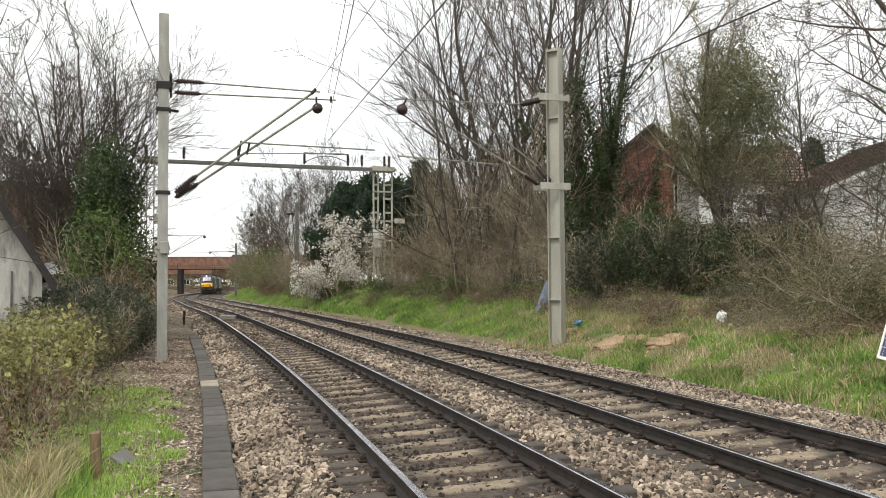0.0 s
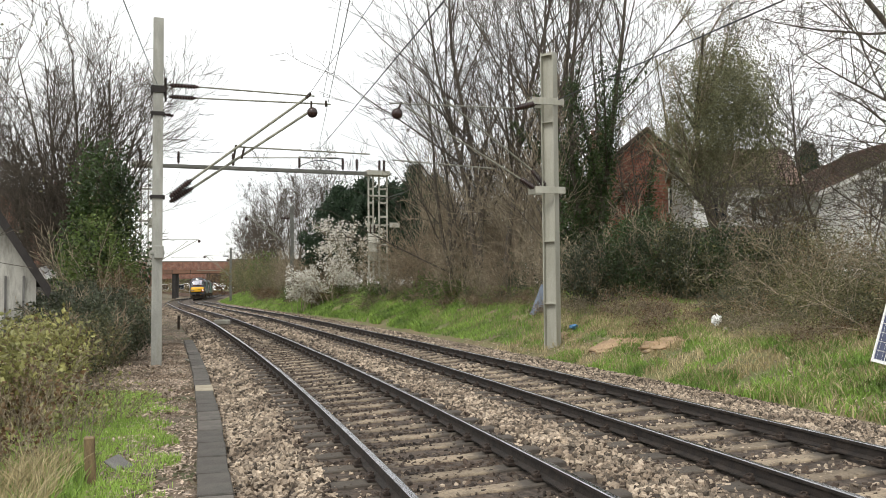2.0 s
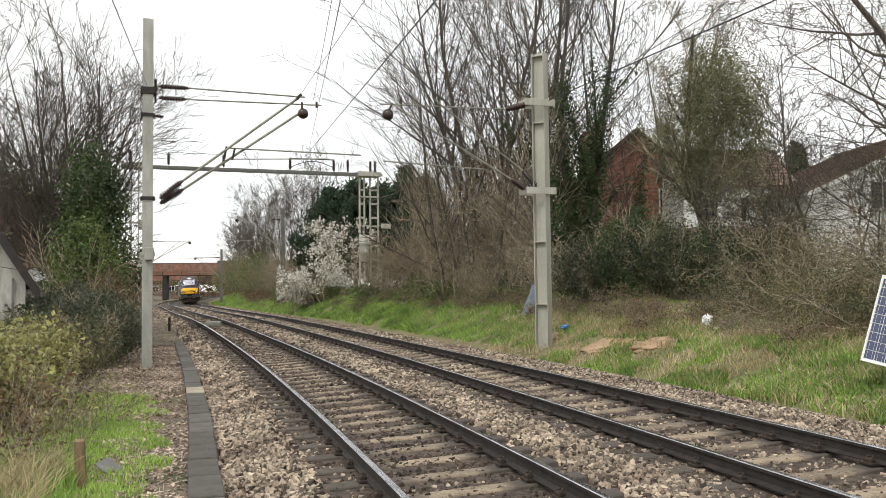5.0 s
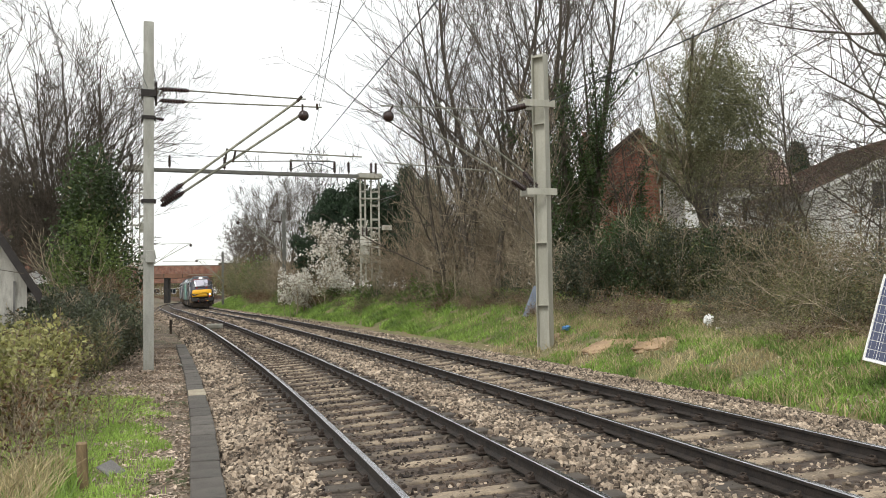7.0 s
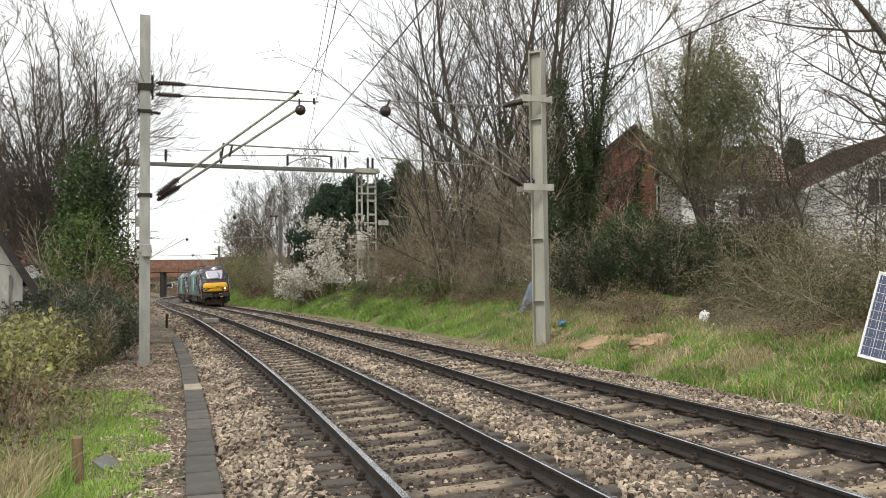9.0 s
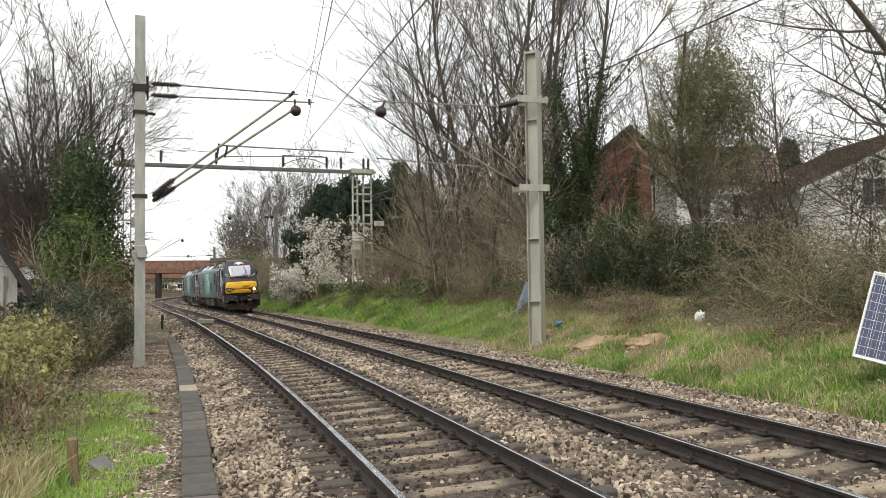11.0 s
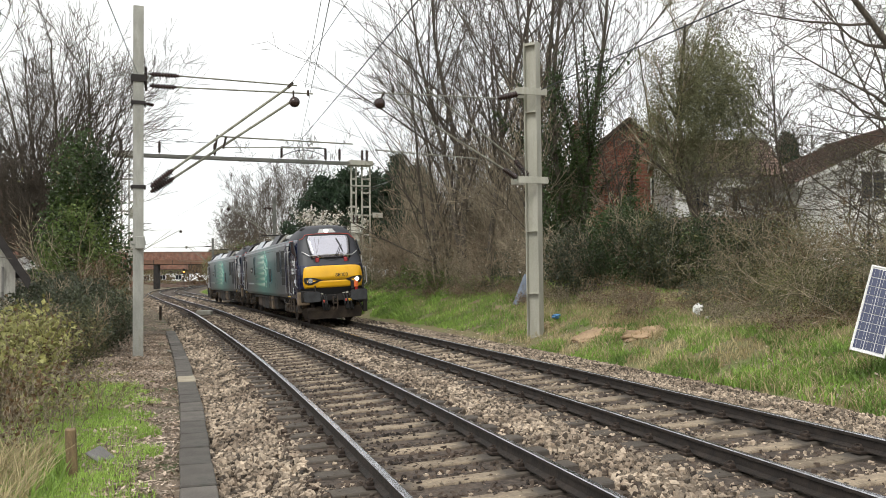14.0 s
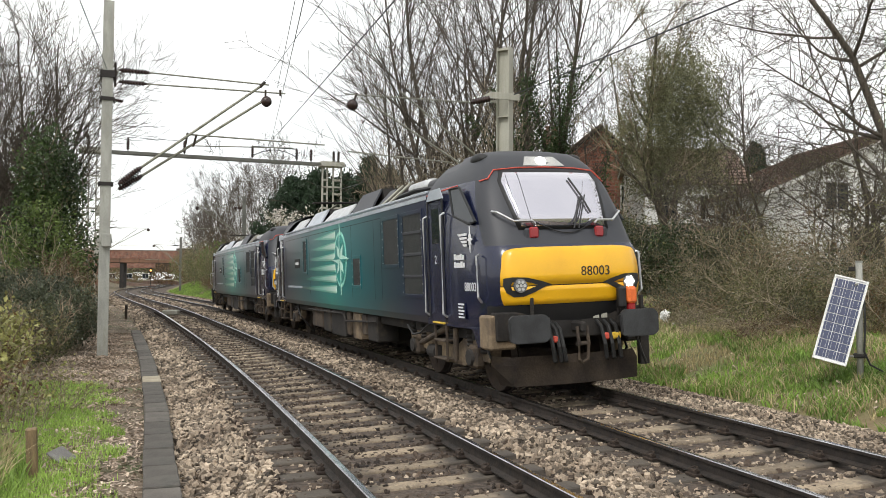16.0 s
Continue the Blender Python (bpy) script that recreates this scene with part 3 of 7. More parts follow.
def portal():
    h = float(on_line(63)[2])
    top = empty("line_portal", Matrix.Translation((-5.3, 60.34, 0)) @ Matrix.Rotation(-h, 4, "Z"), label="pale grey lattice steel portal carrying insulators across the tracks", category="gantry")
    for k in (0.0, -15.6):
        bm = new_bm()
        lattice_leg(bm, k - 0.56, k - 0.22, 0.0, 10.0)
        lattice_leg(bm, k + 0.22, k + 0.80, 0.0, 10.0)
        for z in (2.0, 4.2, 6.3, 8.4):
            box(bm, (k + 0.12, 0, z), (1.42, 0.3, 0.1), 0.006)
        for z0, z1 in ((0.2, 2.0), (2.2, 4.2)):
            rod(bm, (k - 0.5, -0.16, z1), (k + 0.75, -0.16, z0), 0.04, n=6)
        box(bm, (k + 0.08, 0, 10.0), (1.7, 0.95, 0.35), 0.02)
        part("leg", bm, M_PALE, top)
    part("foundation", box(new_bm(), (0.1, 0, -0.1), (1.9, 1.3, 0.5), 0.04), M_LID, top)
    part("foundation", box(new_bm(), (-15.5, 0, -0.1), (1.9, 1.3, 0.7), 0.04), M_LID, top)
    bm = new_bm()
    for y in (-0.3, 0.3):
        box(bm, (-7.7, y, 9.97), (17.5, 0.07, 0.19), 0.006)
    for i in range(12):
        box(bm, (-15 + i * 1.33, 0, 9.95), (0.1, 0.55, 0.08))
    part("beam", bm, M_FARPOST, top)
    for k in (-15.87, -13.52, -9.99, -5.5, -2.42, -1.4, 0.25, 0.6):
        part("insulator", ribbed((k, 0, 10.15), (k, 0, 11.0), 0.12, 6), M_PORC, top, "dark upright post insulator", True)
    part("busbar", rod(new_bm(), (-5.5, 0, 10.95), (-2.4, 0, 10.95), 0.04), M_WIRE, top)
    part("busbar", rod(new_bm(), (-13.5, 0, 11.0), (-9.99, 0, 11.0), 0.015), M_WIRE, top)
    pts = [(-5.5 + i * 0.31, -0.3, 10.3 + 0.45 * math.sin(i / 10 * math.pi)) for i in range(11)]
    part("jumper_cable", pipe(new_bm(), pts, 0.03), M_WIRE, top)
    bm = turned(new_bm(), (-0.42, -0.55, 3.75), (-0.42, -0.55, 5.65), [(0, 0.3), (0.04, 0.33), (0.3, 0.33), (0.32, 0.36), (0.36, 0.36), (0.38, 0.33), (0.62, 0.33), (0.64, 0.36), (0.68, 0.36), (0.7, 0.33), (0.95, 0.33), (1, 0.2)], 18)
    part("transformer", bm, M_PALE, top, "pale cylindrical transformer can", True)
    for e in (-0.15, 0.12):
        part("insulator", ribbed((-0.42 + e, -0.55, 5.65), (-0.42 + e, -0.55, 6.3), 0.08, 5), M_PORC, top, "", True)
    part("sign_board", box(new_bm(), (1.25, -0.4, 6.3), (0.75, 0.05, 0.35), 0.01), M_PALE, top)
    part("switch_box", box(new_bm(), (-15.2, -0.55, 3.9), (0.5, 0.5, 1.4), 0.03), M_PALE, top)
    part("switch_box", box(new_bm(), (-15.2, -0.55, 6.2), (0.45, 0.4, 0.5), 0.03), M_PALE, top)
    return top


def far_mast(x, y, z1, reach, label):
    s, d, zg = at_ground(x, y)
    h = float(on_line(s)[2])
    top = empty("overhead_line_mast", Matrix.Translation((x, y, zg)) @ Matrix.Rotation(-h, 4, "Z"), label=label, category="mast")
    z1 -= zg
    part("post", h_section(new_bm(), 0.3, 0.3, 0.03, -0.4, z1), M_FARPOST, top)
    e = math.copysign(1, reach)
    part("insulator", ribbed((e * 0.2, 0, z1 - 1.2), (e * 1.1, 0, z1 - 1.2), 0.11, 7), M_PORC, top, "", True)
    part("tie_tube", rod(new_bm(), (e * 1.1, 0, z1 - 1.2), (reach, 0, z1 - 1.15), 0.03), M_TUBE, top)
    part("arm_tube", rod(new_bm(), (e * 0.2, 0, z1 - 3.9), (reach * 0.95, 0, z1 - 1.25), 0.04), M_TUBE, top)
    part("arm_tube", rod(new_bm(), (e * 0.2, 0, z1 - 4.1), (reach * 0.75, 0, z1 - 1.3), 0.03), M_TUBE, top)
    part("insulator", ball(new_bm(), (reach, 0, z1 - 1.35), 0.18, 12), M_PORC, top, "", True)
    part("registration_tube", rod(new_bm(), (reach * 0.35, 0, z1 - 3.3), (reach * 1.3, 0, z1 - 3.25), 0.025), M_TUBE, top)
    return top


mast_by_near_track()
mast_by_far_track()
portal()
far_mast(-15.5, 82.6, 9.9, -4.4, "grey steel overhead line mast standing on the grassy bank")
far_mast(-31.5, 121.0, 7.8, -3.6, "distant grey steel overhead line mast beside the bank")
far_mast(-35.0, 100.0, 9.0, 5.0, "distant grey steel overhead line mast with cantilever arm")


def overhead_wires():
    runs = (
    ((-9.52, 60.0, 11.17), (-3.23, 24.5, 8.67), 0.01),
    ((-3.23, 24.5, 8.67), (-0.03, 5.0, 6.21), 0.01),
    ((-9.39, 60.0, 11.66), (2.02, 3.88, 5.54), 0.015),
    ((-4.14, 24.6, 7.44), (2.65, 1.56, 6.43), 0.006),
    ((-3.71, 24.6, 7.36), (0.28, 3.96, 7.39), 0.006),
    ((-8.33, 23.9, 7.64), (-1.23, -0.08, 4.88), 0.008),
    ((3.12, 24.9, 7.28), (10.08, 1.14, 6.35), 0.015),
    ((3.18, 24.9, 6.89), (7.65, 3.12, 6.92), 0.006),
    ((3.69, 24.9, 7.48), (1.94, 60.0, 10.34), 0.008),
    ((-5.7, 60.0, 10.26), (-20.04, 90.0, 10.15), 0.012),
    ((-5.25, 60.0, 8.03), (-1.66, 30.0, 5.19), 0.01),
    ((-5.51, 60.0, 9.25), (1.34, 25.0, 6.78), 0.01),
    ((-4.45, 60.0, 7.94), (2.51, 25.0, 6.76), 0.01),
    ((-9.52, 60.0, 11.17), (-36.36, 120.0, 10.84), 0.012),
    ((-7.31, 60.0, 10.89), (-21.17, 95.0, 9.08), 0.012),
    )
    for a, b, r in runs:
        a, b = Vector(a), Vector(b)
        sag = 0.0004 * (b - a).length
        pts = [a.lerp(b, i / 8) - Vector((0, 0, sag * 4 * (i / 8) * (1 - i / 8))) for i in range(9)]
        ob = link("overhead_wire", pipe(new_bm(), pts, r * 1.15, 5), M_WIRE)
        tagged(ob, "thin dark overhead line wire strung between supports", "wire", "overhead wires")


overhead_wires()
# ---- the two locomotives ----
def livery():
    """Body-side paint: navy at the cabs, deep teal in the middle, road dirt low down."""
    m = mat("body_livery", (0.012, 0.035, 0.045), (0.009, 0.028, 0.038), 0.8, 0.28, bump=0.0, coat=0.08, speck=0.04)
    n, l = m.node_tree.nodes, m.node_tree.links
    p = n["Principled BSDF"]
    p.inputs["Specular IOR Level"].default_value = 0.35
    t = n.new("ShaderNodeTexCoord")
    sep = n.new("ShaderNodeSeparateXYZ")
    l.new(t.outputs["Object"], sep.inputs[0])
    r = n.new("ShaderNodeMapRange")
    r.inputs["From Min"].default_value, r.inputs["From Max"].default_value = -10.0, 10.0
    l.new(sep.outputs["X"], r.inputs["Value"])
    ramp = n.new("ShaderNodeValToRGB")
    e = ramp.color_ramp.elements
    e[0].position, e[0].color = 0.0, (0.010, 0.014, 0.040, 1)
    e[1].position, e[1].color = 1.0, (0.010, 0.014, 0.042, 1)
    for pos, c in ((0.14, (0.012, 0.018, 0.045, 1)), (0.20, (0.020, 0.042, 0.058, 1)), (0.36, (0.012, 0.10, 0.115, 1)), (0.49, (0.008, 0.24, 0.21, 1)), (0.58, (0.008, 0.14, 0.155, 1)), (0.75, (0.018, 0.045, 0.062, 1)), (0.84, (0.010, 0.016, 0.045, 1))):
        x = e.new(pos)
        x.color = c
    l.new(r.outputs["Result"], ramp.inputs["Fac"])
    grime = n.new("ShaderNodeTexNoise")
    grime.inputs["Scale"].default_value, grime.inputs["Detail"].default_value = 1.4, 7
    l.new(t.outputs["Object"], grime.inputs["Vector"])
    low = n.new("ShaderNodeMapRange")
    low.inputs["From Min"].default_value, low.inputs["From Max"].default_value = 1.5, 1.0
    low.inputs["To Min"].default_value, low.inputs["To Max"].default_value = 0.0, 0.5
    l.new(sep.outputs["Z"], low.inputs["Value"])
    mul = n.new("ShaderNodeMath")
    mul.operation = "MULTIPLY"
    l.new(low.outputs["Result"], mul.inputs[0])
    l.new(grime.outputs["Fac"], mul.inputs[1])
    mx = n.new("ShaderNodeMix")
    mx.data_type = "RGBA"
    mx.inputs["B"].default_value = (0.10, 0.085, 0.065, 1)
    l.new(mul.outputs[0], mx.inputs["Factor"])
    l.new(ramp.outputs["Color"], mx.inputs["A"])
    l.new(mx.outputs["Result"], p.inputs["Base Color"])
    return m


M_LIVERY = livery()
M_NAVY = mat("navy_paint", (0.011, 0.015, 0.045), (0.009, 0.012, 0.036), 1.2, 0.25, bump=0.0, coat=0.4, dirt=(0.025, 0.027, 0.05), dirt_at=0.66, speck=0.04)
M_GREY = mat("graphite_paint", (0.036, 0.038, 0.046), (0.028, 0.030, 0.037), 1.0, 0.5, bump=0.0, dirt=(0.05, 0.05, 0.053), dirt_at=0.66, speck=0.04)
M_YELLOW = mat("warning_yellow_paint", (0.86, 0.47, 0.012), (0.78, 0.41, 0.010), 1.5, 0.35, bump=0.0, coat=0.3, dirt=(0.55, 0.30, 0.03), dirt_at=0.72, speck=0.04)
M_BLACK = mat("black_rubber", (0.012, 0.012, 0.013), None, 6, 0.55, bump=0.05)
M_HOSE = mat("black_hose", (0.02, 0.02, 0.02), None, 9, 0.5)
M_UNDER = mat("grimy_underframe", (0.085, 0.063, 0.045), (0.036, 0.028, 0.023), 2.2, 0.9, 0.1, bump=0.25, fine=40, dirt=(0.13, 0.095, 0.06), dirt_at=0.6)
M_UNDERDARK = mat("dark_underframe", (0.032, 0.028, 0.025), (0.018, 0.016, 0.015), 3, 0.85, 0.1, bump=0.2, dirt=(0.07, 0.055, 0.04), dirt_at=0.64)
M_TAN = mat("tan_bogie_paint", (0.30, 0.225, 0.14), (0.17, 0.125, 0.08), 2.0, 0.85, bump=0.15, dirt=(0.06, 0.045, 0.035), dirt_at=0.56)
M_WHEEL = mat("wheel_steel", (0.07, 0.05, 0.038), (0.035, 0.028, 0.024), 5, 0.7, 0.4)
M_SILVER = mat("bare_aluminium", (0.62, 0.63, 0.64), (0.5, 0.5, 0.5), 5, 0.35, 0.8, bump=0.02)
M_CANTRAIL = mat("pale_blue_cantrail", (0.46, 0.50, 0.55), (0.34, 0.38, 0.43), 1.5, 0.35, bump=0.0, dirt=(0.2, 0.22, 0.24), dirt_at=0.66)
M_WHITE = mat("white_lettering", (0.78, 0.79, 0.80), (0.7, 0.7, 0.7), 3, 0.5, bump=0)
M_MINT = mat("mint_flash", (0.35, 0.72, 0.60), (0.22, 0.60, 0.52), 1.5, 0.35, bump=0)
M_TEAL = mat("teal_flash", (0.02, 0.32, 0.28), (0.015, 0.24, 0.22), 1.5, 0.35, bump=0)
def flash_paint(name, pale, scale):
    """Mint at the star, fading into the teal of the body towards the tail."""
    m = mat(name, pale, None, scale, 0.3, bump=0, coat=0.6, speck=0.04)
    n, l = m.node_tree.nodes, m.node_tree.links
    sep = n.new("ShaderNodeSeparateXYZ")
    l.new(n.new("ShaderNodeTexCoord").outputs["Object"], sep.inputs[0])
    r = n.new("ShaderNodeMapRange")
    r.inputs["From Min"].default_value, r.inputs["From Max"].default_value = -4.2, 0.4
    l.new(sep.outputs["X"], r.inputs["Value"])
    ramp = n.new("ShaderNodeValToRGB")
    e = ramp.color_ramp.elements
    e[0].position, e[0].color = 0.05, (0.014, 0.09, 0.10, 1)
    e[1].position, e[1].color = 1.0, (*pale, 1)
    mid = e.new(0.62)
    mid.color = (pale[0] * 0.3, pale[1] * 0.62, pale[2] * 0.6, 1)
    l.new(r.outputs["Result"], ramp.inputs["Fac"])
    l.new(ramp.outputs["Color"], n["Principled BSDF"].inputs["Base Color"])
    return m


M_FLASH = flash_paint("fading_mint_flash", (0.34, 0.72, 0.58), 1.5)
M_FLASHCORE = flash_paint("fading_pale_flash", (0.74, 0.92, 0.82), 1.5)
M_PALEMINT = mat("pale_mint", (0.62, 0.84, 0.72), (0.5, 0.76, 0.66), 1.5, 0.35, bump=0)
M_RED = mat("red_line", (0.62, 0.09, 0.06), None, 3, 0.4, bump=0)
M_REDLAMP = glassy("red_lens", (0.28, 0.012, 0.016), 0.2)
M_REDLAMP.node_tree.nodes["Principled BSDF"].inputs["Coat Weight"].default_value = 0.0
M_REDLAMP.node_tree.nodes["Principled BSDF"].inputs["Specular IOR Level"].default_value = 0.4
M_ORANGE = mat("orange_lamp_paint", (0.75, 0.16, 0.03), (0.62, 0.12, 0.03), 6, 0.5, bump=0.05)
M_GRILLE = mat("dark_mesh_grille", (0.035, 0.038, 0.036), (0.02, 0.022, 0.022), 6, 0.7, 0.2, bump=0.6, fine=160)
M_LAMP_ON = glow("lit_headlamp", (1.0, 0.98, 0.92), 8.0)
M_LAMP_OFF = glassy("unlit_headlamp", (0.10, 0.10, 0.11), 0.2)
M_WINDSCREEN = glassy("tinted_windscreen", (0.10, 0.10, 0.12), 0.015)
M_WINDSCREEN.node_tree.nodes["Principled BSDF"].inputs["Metallic"].default_value = 0.75
M_WINDSCREEN.node_tree.nodes["Principled BSDF"].inputs["Base Color"].default_value = (0.55, 0.54, 0.60, 1)
M_YELLOWSTEP = mat("yellow_step", (0.75, 0.5, 0.05), None, 5, 0.6)

SIDE = 1.345
ZS = (1.0, 1.2, 1.36, 1.65, 1.95, 2.15, 2.24, 2.42, 2.62, 2.85, 3.1, 3.28, 3.42, 3.55, 3.66, 3.75, 3.82, 3.86)
XF = (9.92, 10.0, 10.06, 10.12, 10.11, 10.05, 9.97, 9.85, 9.74, 9.61, 9.47, 9.37, 9.27, 9.15, 9.02, 8.86, 8.55, 8.0)
WF = (1.30, 1.32, 1.33, 1.335, 1.33, 1.32, 1.31, 1.30, 1.285, 1.26, 1.21, 1.15, 1.09, 1.02, 0.94, 0.84, 0.68, 0.42)
SHAPE = ((-0.95, 1.0), (-0.62, 0.985), (-0.38, 0.95), (-0.22, 0.895), (-0.12, 0.80), (-0.065, 0.66), (-0.03, 0.48), (-0.008, 0.25), (0.0, 0.0))


def cab_ring(z, grow=0.0, lead=True):
    """Half plan of the cab at height z, from its side to the middle of its front."""
    xf, w = float(np.interp(z, ZS, XF)) + grow, float(np.interp(z, ZS, WF)) + grow
    w0 = SIDE if z < 3.12 else float(np.interp(z, (3.12, 3.3, 3.5, 3.7, 3.86), (1.345, 1.24, 1.08, 0.86, 0.42)))
    pts = [(7.25, w0), (8.0, w0 * 0.6 + w * 0.4 if z > 3.0 else w0)] if lead else []
    return pts + [(xf + a, w * b) for a, b in SHAPE]


def mirror_ring(half, z):
    return [(x, -y, z) for x, y in half] + [(x, y, z) for x, y in half[-2::-1]]


def face_at(y, z, out=0.004):
    """The point of the nose at y, z."""
    h = cab_ring(z, out, False)
    ys = [p[1] for p in h][::-1]
    xs = [p[0] for p in h][::-1]
    return Vector((float(np.interp(abs(y), ys, xs)), y, z))


def face_patch(bm, outline, out=0.012, depth=0.03):
    """A plate that lies on the nose; outline: (y, z) corners."""
    a = [bm.verts.new(face_at(y, z, out)) for y, z in outline]
    b = [bm.verts.new(face_at(y, z, out) - Vector((depth, 0, 0))) for y, z in outline]
    k = len(outline)
    f = bm.faces.new(a)
    bm.faces.new(b[::-1])
    for i in range(k):
        bm.faces.new((a[i], b[i], b[(i + 1) % k], a[(i + 1) % k]))
    bmesh.ops.recalc_face_normals(bm, faces=bm.faces)
    bmesh.ops.triangulate(bm, faces=[x for x in bm.faces if len(x.verts) > 4])
    return bm


def grid_patch(rows, out=0.012):
    """A plate on the nose from rows (z, y0, y1), fine enough to follow its curve."""
    bm = new_bm()
    rings = []
    for z, y0, y1 in rows:
        rings.append([face_at(y0 + (y1 - y0) * i / 16, z, out) for i in range(17)])
    back = [[p - Vector((0.02, 0, 0)) for p in r] for r in rings]
    loft(bm, rings)
    edge = rings[0] + [r[-1] for r in rings[1:]] + rings[-1][-2::-1] + [r[0] for r in rings[-2:0:-1]]
    inner = [p - Vector((0.03, 0, 0)) for p in edge]
    loft(bm, [edge + [edge[0]], inner + [inner[0]]])
    bmesh.ops.remove_doubles(bm, verts=bm.verts, dist=1e-5)
    bmesh.ops.recalc_face_normals(bm, faces=bm.faces)
    return bm


def words(name, text, size, m, material, parent, label=""):
    """Raised lettering, turned to mesh."""
    cu = bpy.data.curves.new(name, "FONT")
    cu.body, cu.size, cu.extrude, cu.resolution_u = text, size, 0.002, 3
    tmp = bpy.data.objects.new(name, cu)
    scene.collection.objects.link(tmp)
    me = bpy.data.meshes.new_from_object(tmp.evaluated_get(bpy.context.evaluated_depsgraph_get()))
    bpy.data.objects.remove(tmp)
    bpy.data.curves.remove(cu)
    me.materials.clear()
    me.materials.append(material)
    ob = new(name, me)
    ob.parent, ob.matrix_basis = parent, m
    if label:
        ob["label"] = label
    return ob


def side_plate(bm, x0, x1, z0, z1, side, out=0.006, thick=0.02, bev=0.0):
    return box(bm, ((x0 + x1) / 2, side * (SIDE + out - thick / 2), (z0 + z1) / 2), (x1 - x0, thick, z1 - z0), bev)


def side_poly(poly, side, out=0.006, thick=0.012):
    """A flat shape on the body side; poly in x, z."""
    bm = new_bm()
    m = Matrix.Translation((0, side * (SIDE + out), 0)) @ Matrix.Rotation(radians(90), 4, "X")
    slab(bm, poly, thick * side, m)
    bmesh.ops.recalc_face_normals(bm, faces=bm.faces)
    return bm


def wheelset(parent, x):
    ws = empty("wheelset", Matrix.Translation((x, 0, 0.55)))
    ws.parent = parent
    for e in (-1, 1):
        bm = turned(new_bm(), (0, e * 0.68, 0), (0, e * 0.82, 0), [(0, 0.585), (0.22, 0.585), (0.24, 0.55), (0.98, 0.545), (1, 0.5)], 32)
        rod(bm, (0, e * 0.81, 0), (0, e * 0.84, 0), 0.2, n=16)
        for i in range(6):
            a = i * math.pi / 3
            rod(bm, (0.33 * math.cos(a), e * 0.815, 0.33 * math.sin(a)), (0.33 * math.cos(a), e * 0.83, 0.33 * math.sin(a)), 0.05, n=8)
        part("wheel", bm, M_WHEEL, ws)
    part("axle", rod(new_bm(), (0, -0.7, 0), (0, 0.7, 0), 0.09), M_WHEEL, ws)
    return ws


def bogie(parent, x0):
    """Frame, axle boxes, springs and dampers of one bogie; returns its two wheelsets."""
    top = empty("bogie", Matrix.Translation((x0, 0, 0)))
    top.parent = parent
    for side in (-1, 1):
        y = side * 1.05
        bm = new_bm()
        poly = [(-1.95, 0.72), (-1.85, 0.5), (-1.1, 0.5), (-0.85, 0.36), (0.85, 0.36), (1.1, 0.5), (1.85, 0.5), (1.95, 0.72), (1.7, 0.86), (0.9, 0.86), (0.6, 0.7), (-0.6, 0.7), (-0.9, 0.86), (-1.7, 0.86)]
        slab(bm, poly, 0.16, Matrix.Translation((0, y + 0.08, 0)) @ Matrix.Rotation(radians(90), 4, "X"))
        bmesh.ops.recalc_face_normals(bm, faces=bm.faces)
        part("side_frame", bm, M_TAN, top)
        for xx in (-1.4, 1.4):
            part("axle_box", box(new_bm(), (xx, y + side * 0.11, 0.56), (0.34, 0.2, 0.36), 0.05), M_UNDER, top)
            part("axle_cover", rod(new_bm(), (xx, y + side * 0.2, 0.55), (xx, y + side * 0.25, 0.55), 0.14, 0.12, 14), M_UNDERDARK, top)
            for e in (-0.27, 0.27):
                part("coil_spring", turned(new_bm(), (xx + e, y + side * 0.06, 0.62), (xx + e, y + side * 0.06, 0.95), [(i / 10, 0.1 if i % 2 else 0.075) for i in range(11)], 12), M_UNDERDARK, top)
        for e in (-0.35, 0.35):
            part("coil_spring", turned(new_bm(), (e, y + side * 0.02, 0.68), (e, y + side * 0.02, 1.05), [(i / 12, 0.15 if i % 2 else 0.115) for i in range(13)], 14), M_UNDERDARK, top)
        part("damper", rod(new_bm(), (-0.95, y + side * 0.2, 0.62), (0.35, y + side * 0.2, 0.95), 0.05), M_UNDER, top)
        part("damper", rod(new_bm(), (0.75, y + side * 0.2, 0.45), (0.78, y + side * 0.2, 0.98), 0.045), M_UNDER, top)
        part("brake_cylinder", rod(new_bm(), (-0.62, y + side * 0.12, 0.5), (-0.25, y + side * 0.12, 0.5), 0.12, n=14), M_UNDERDARK, top)
        part("sand_pipe", tube(new_bm(), [(1.7, y + side * 0.15, 0.9), (1.98, y + side * 0.12, 0.6), (1.95, y - side * 0.2, 0.2), (1.9, y - side * 0.28, 0.12)], 0.022), M_HOSE, top)
        part("cable", tube(new_bm(), [(-1.7, y + side * 0.22, 0.9), (-1.3, y + side * 0.25, 0.75), (-0.9, y + side * 0.24, 0.8), (-0.4, y + side * 0.25, 0.98)], 0.02), M_HOSE, top)
    part("transom", box(new_bm(), (0, 0, 0.62), (0.7, 2.0, 0.3), 0.04), M_UNDERDARK, top)
    return [wheelset(parent, x0 + e) for e in (-1.4, 1.4)]


def star(side, x0, z0, rx, rz):
    """An eight-pointed star outline with long upright points."""
    pts = []
    for i in range(16):
        a = i * math.pi / 8
        r = 1.0 if i % 4 == 0 else (0.55 if i % 2 == 0 else 0.30)
        pts.append((x0 + rx * r * math.sin(a), z0 + rz * r * math.cos(a)))
    return pts


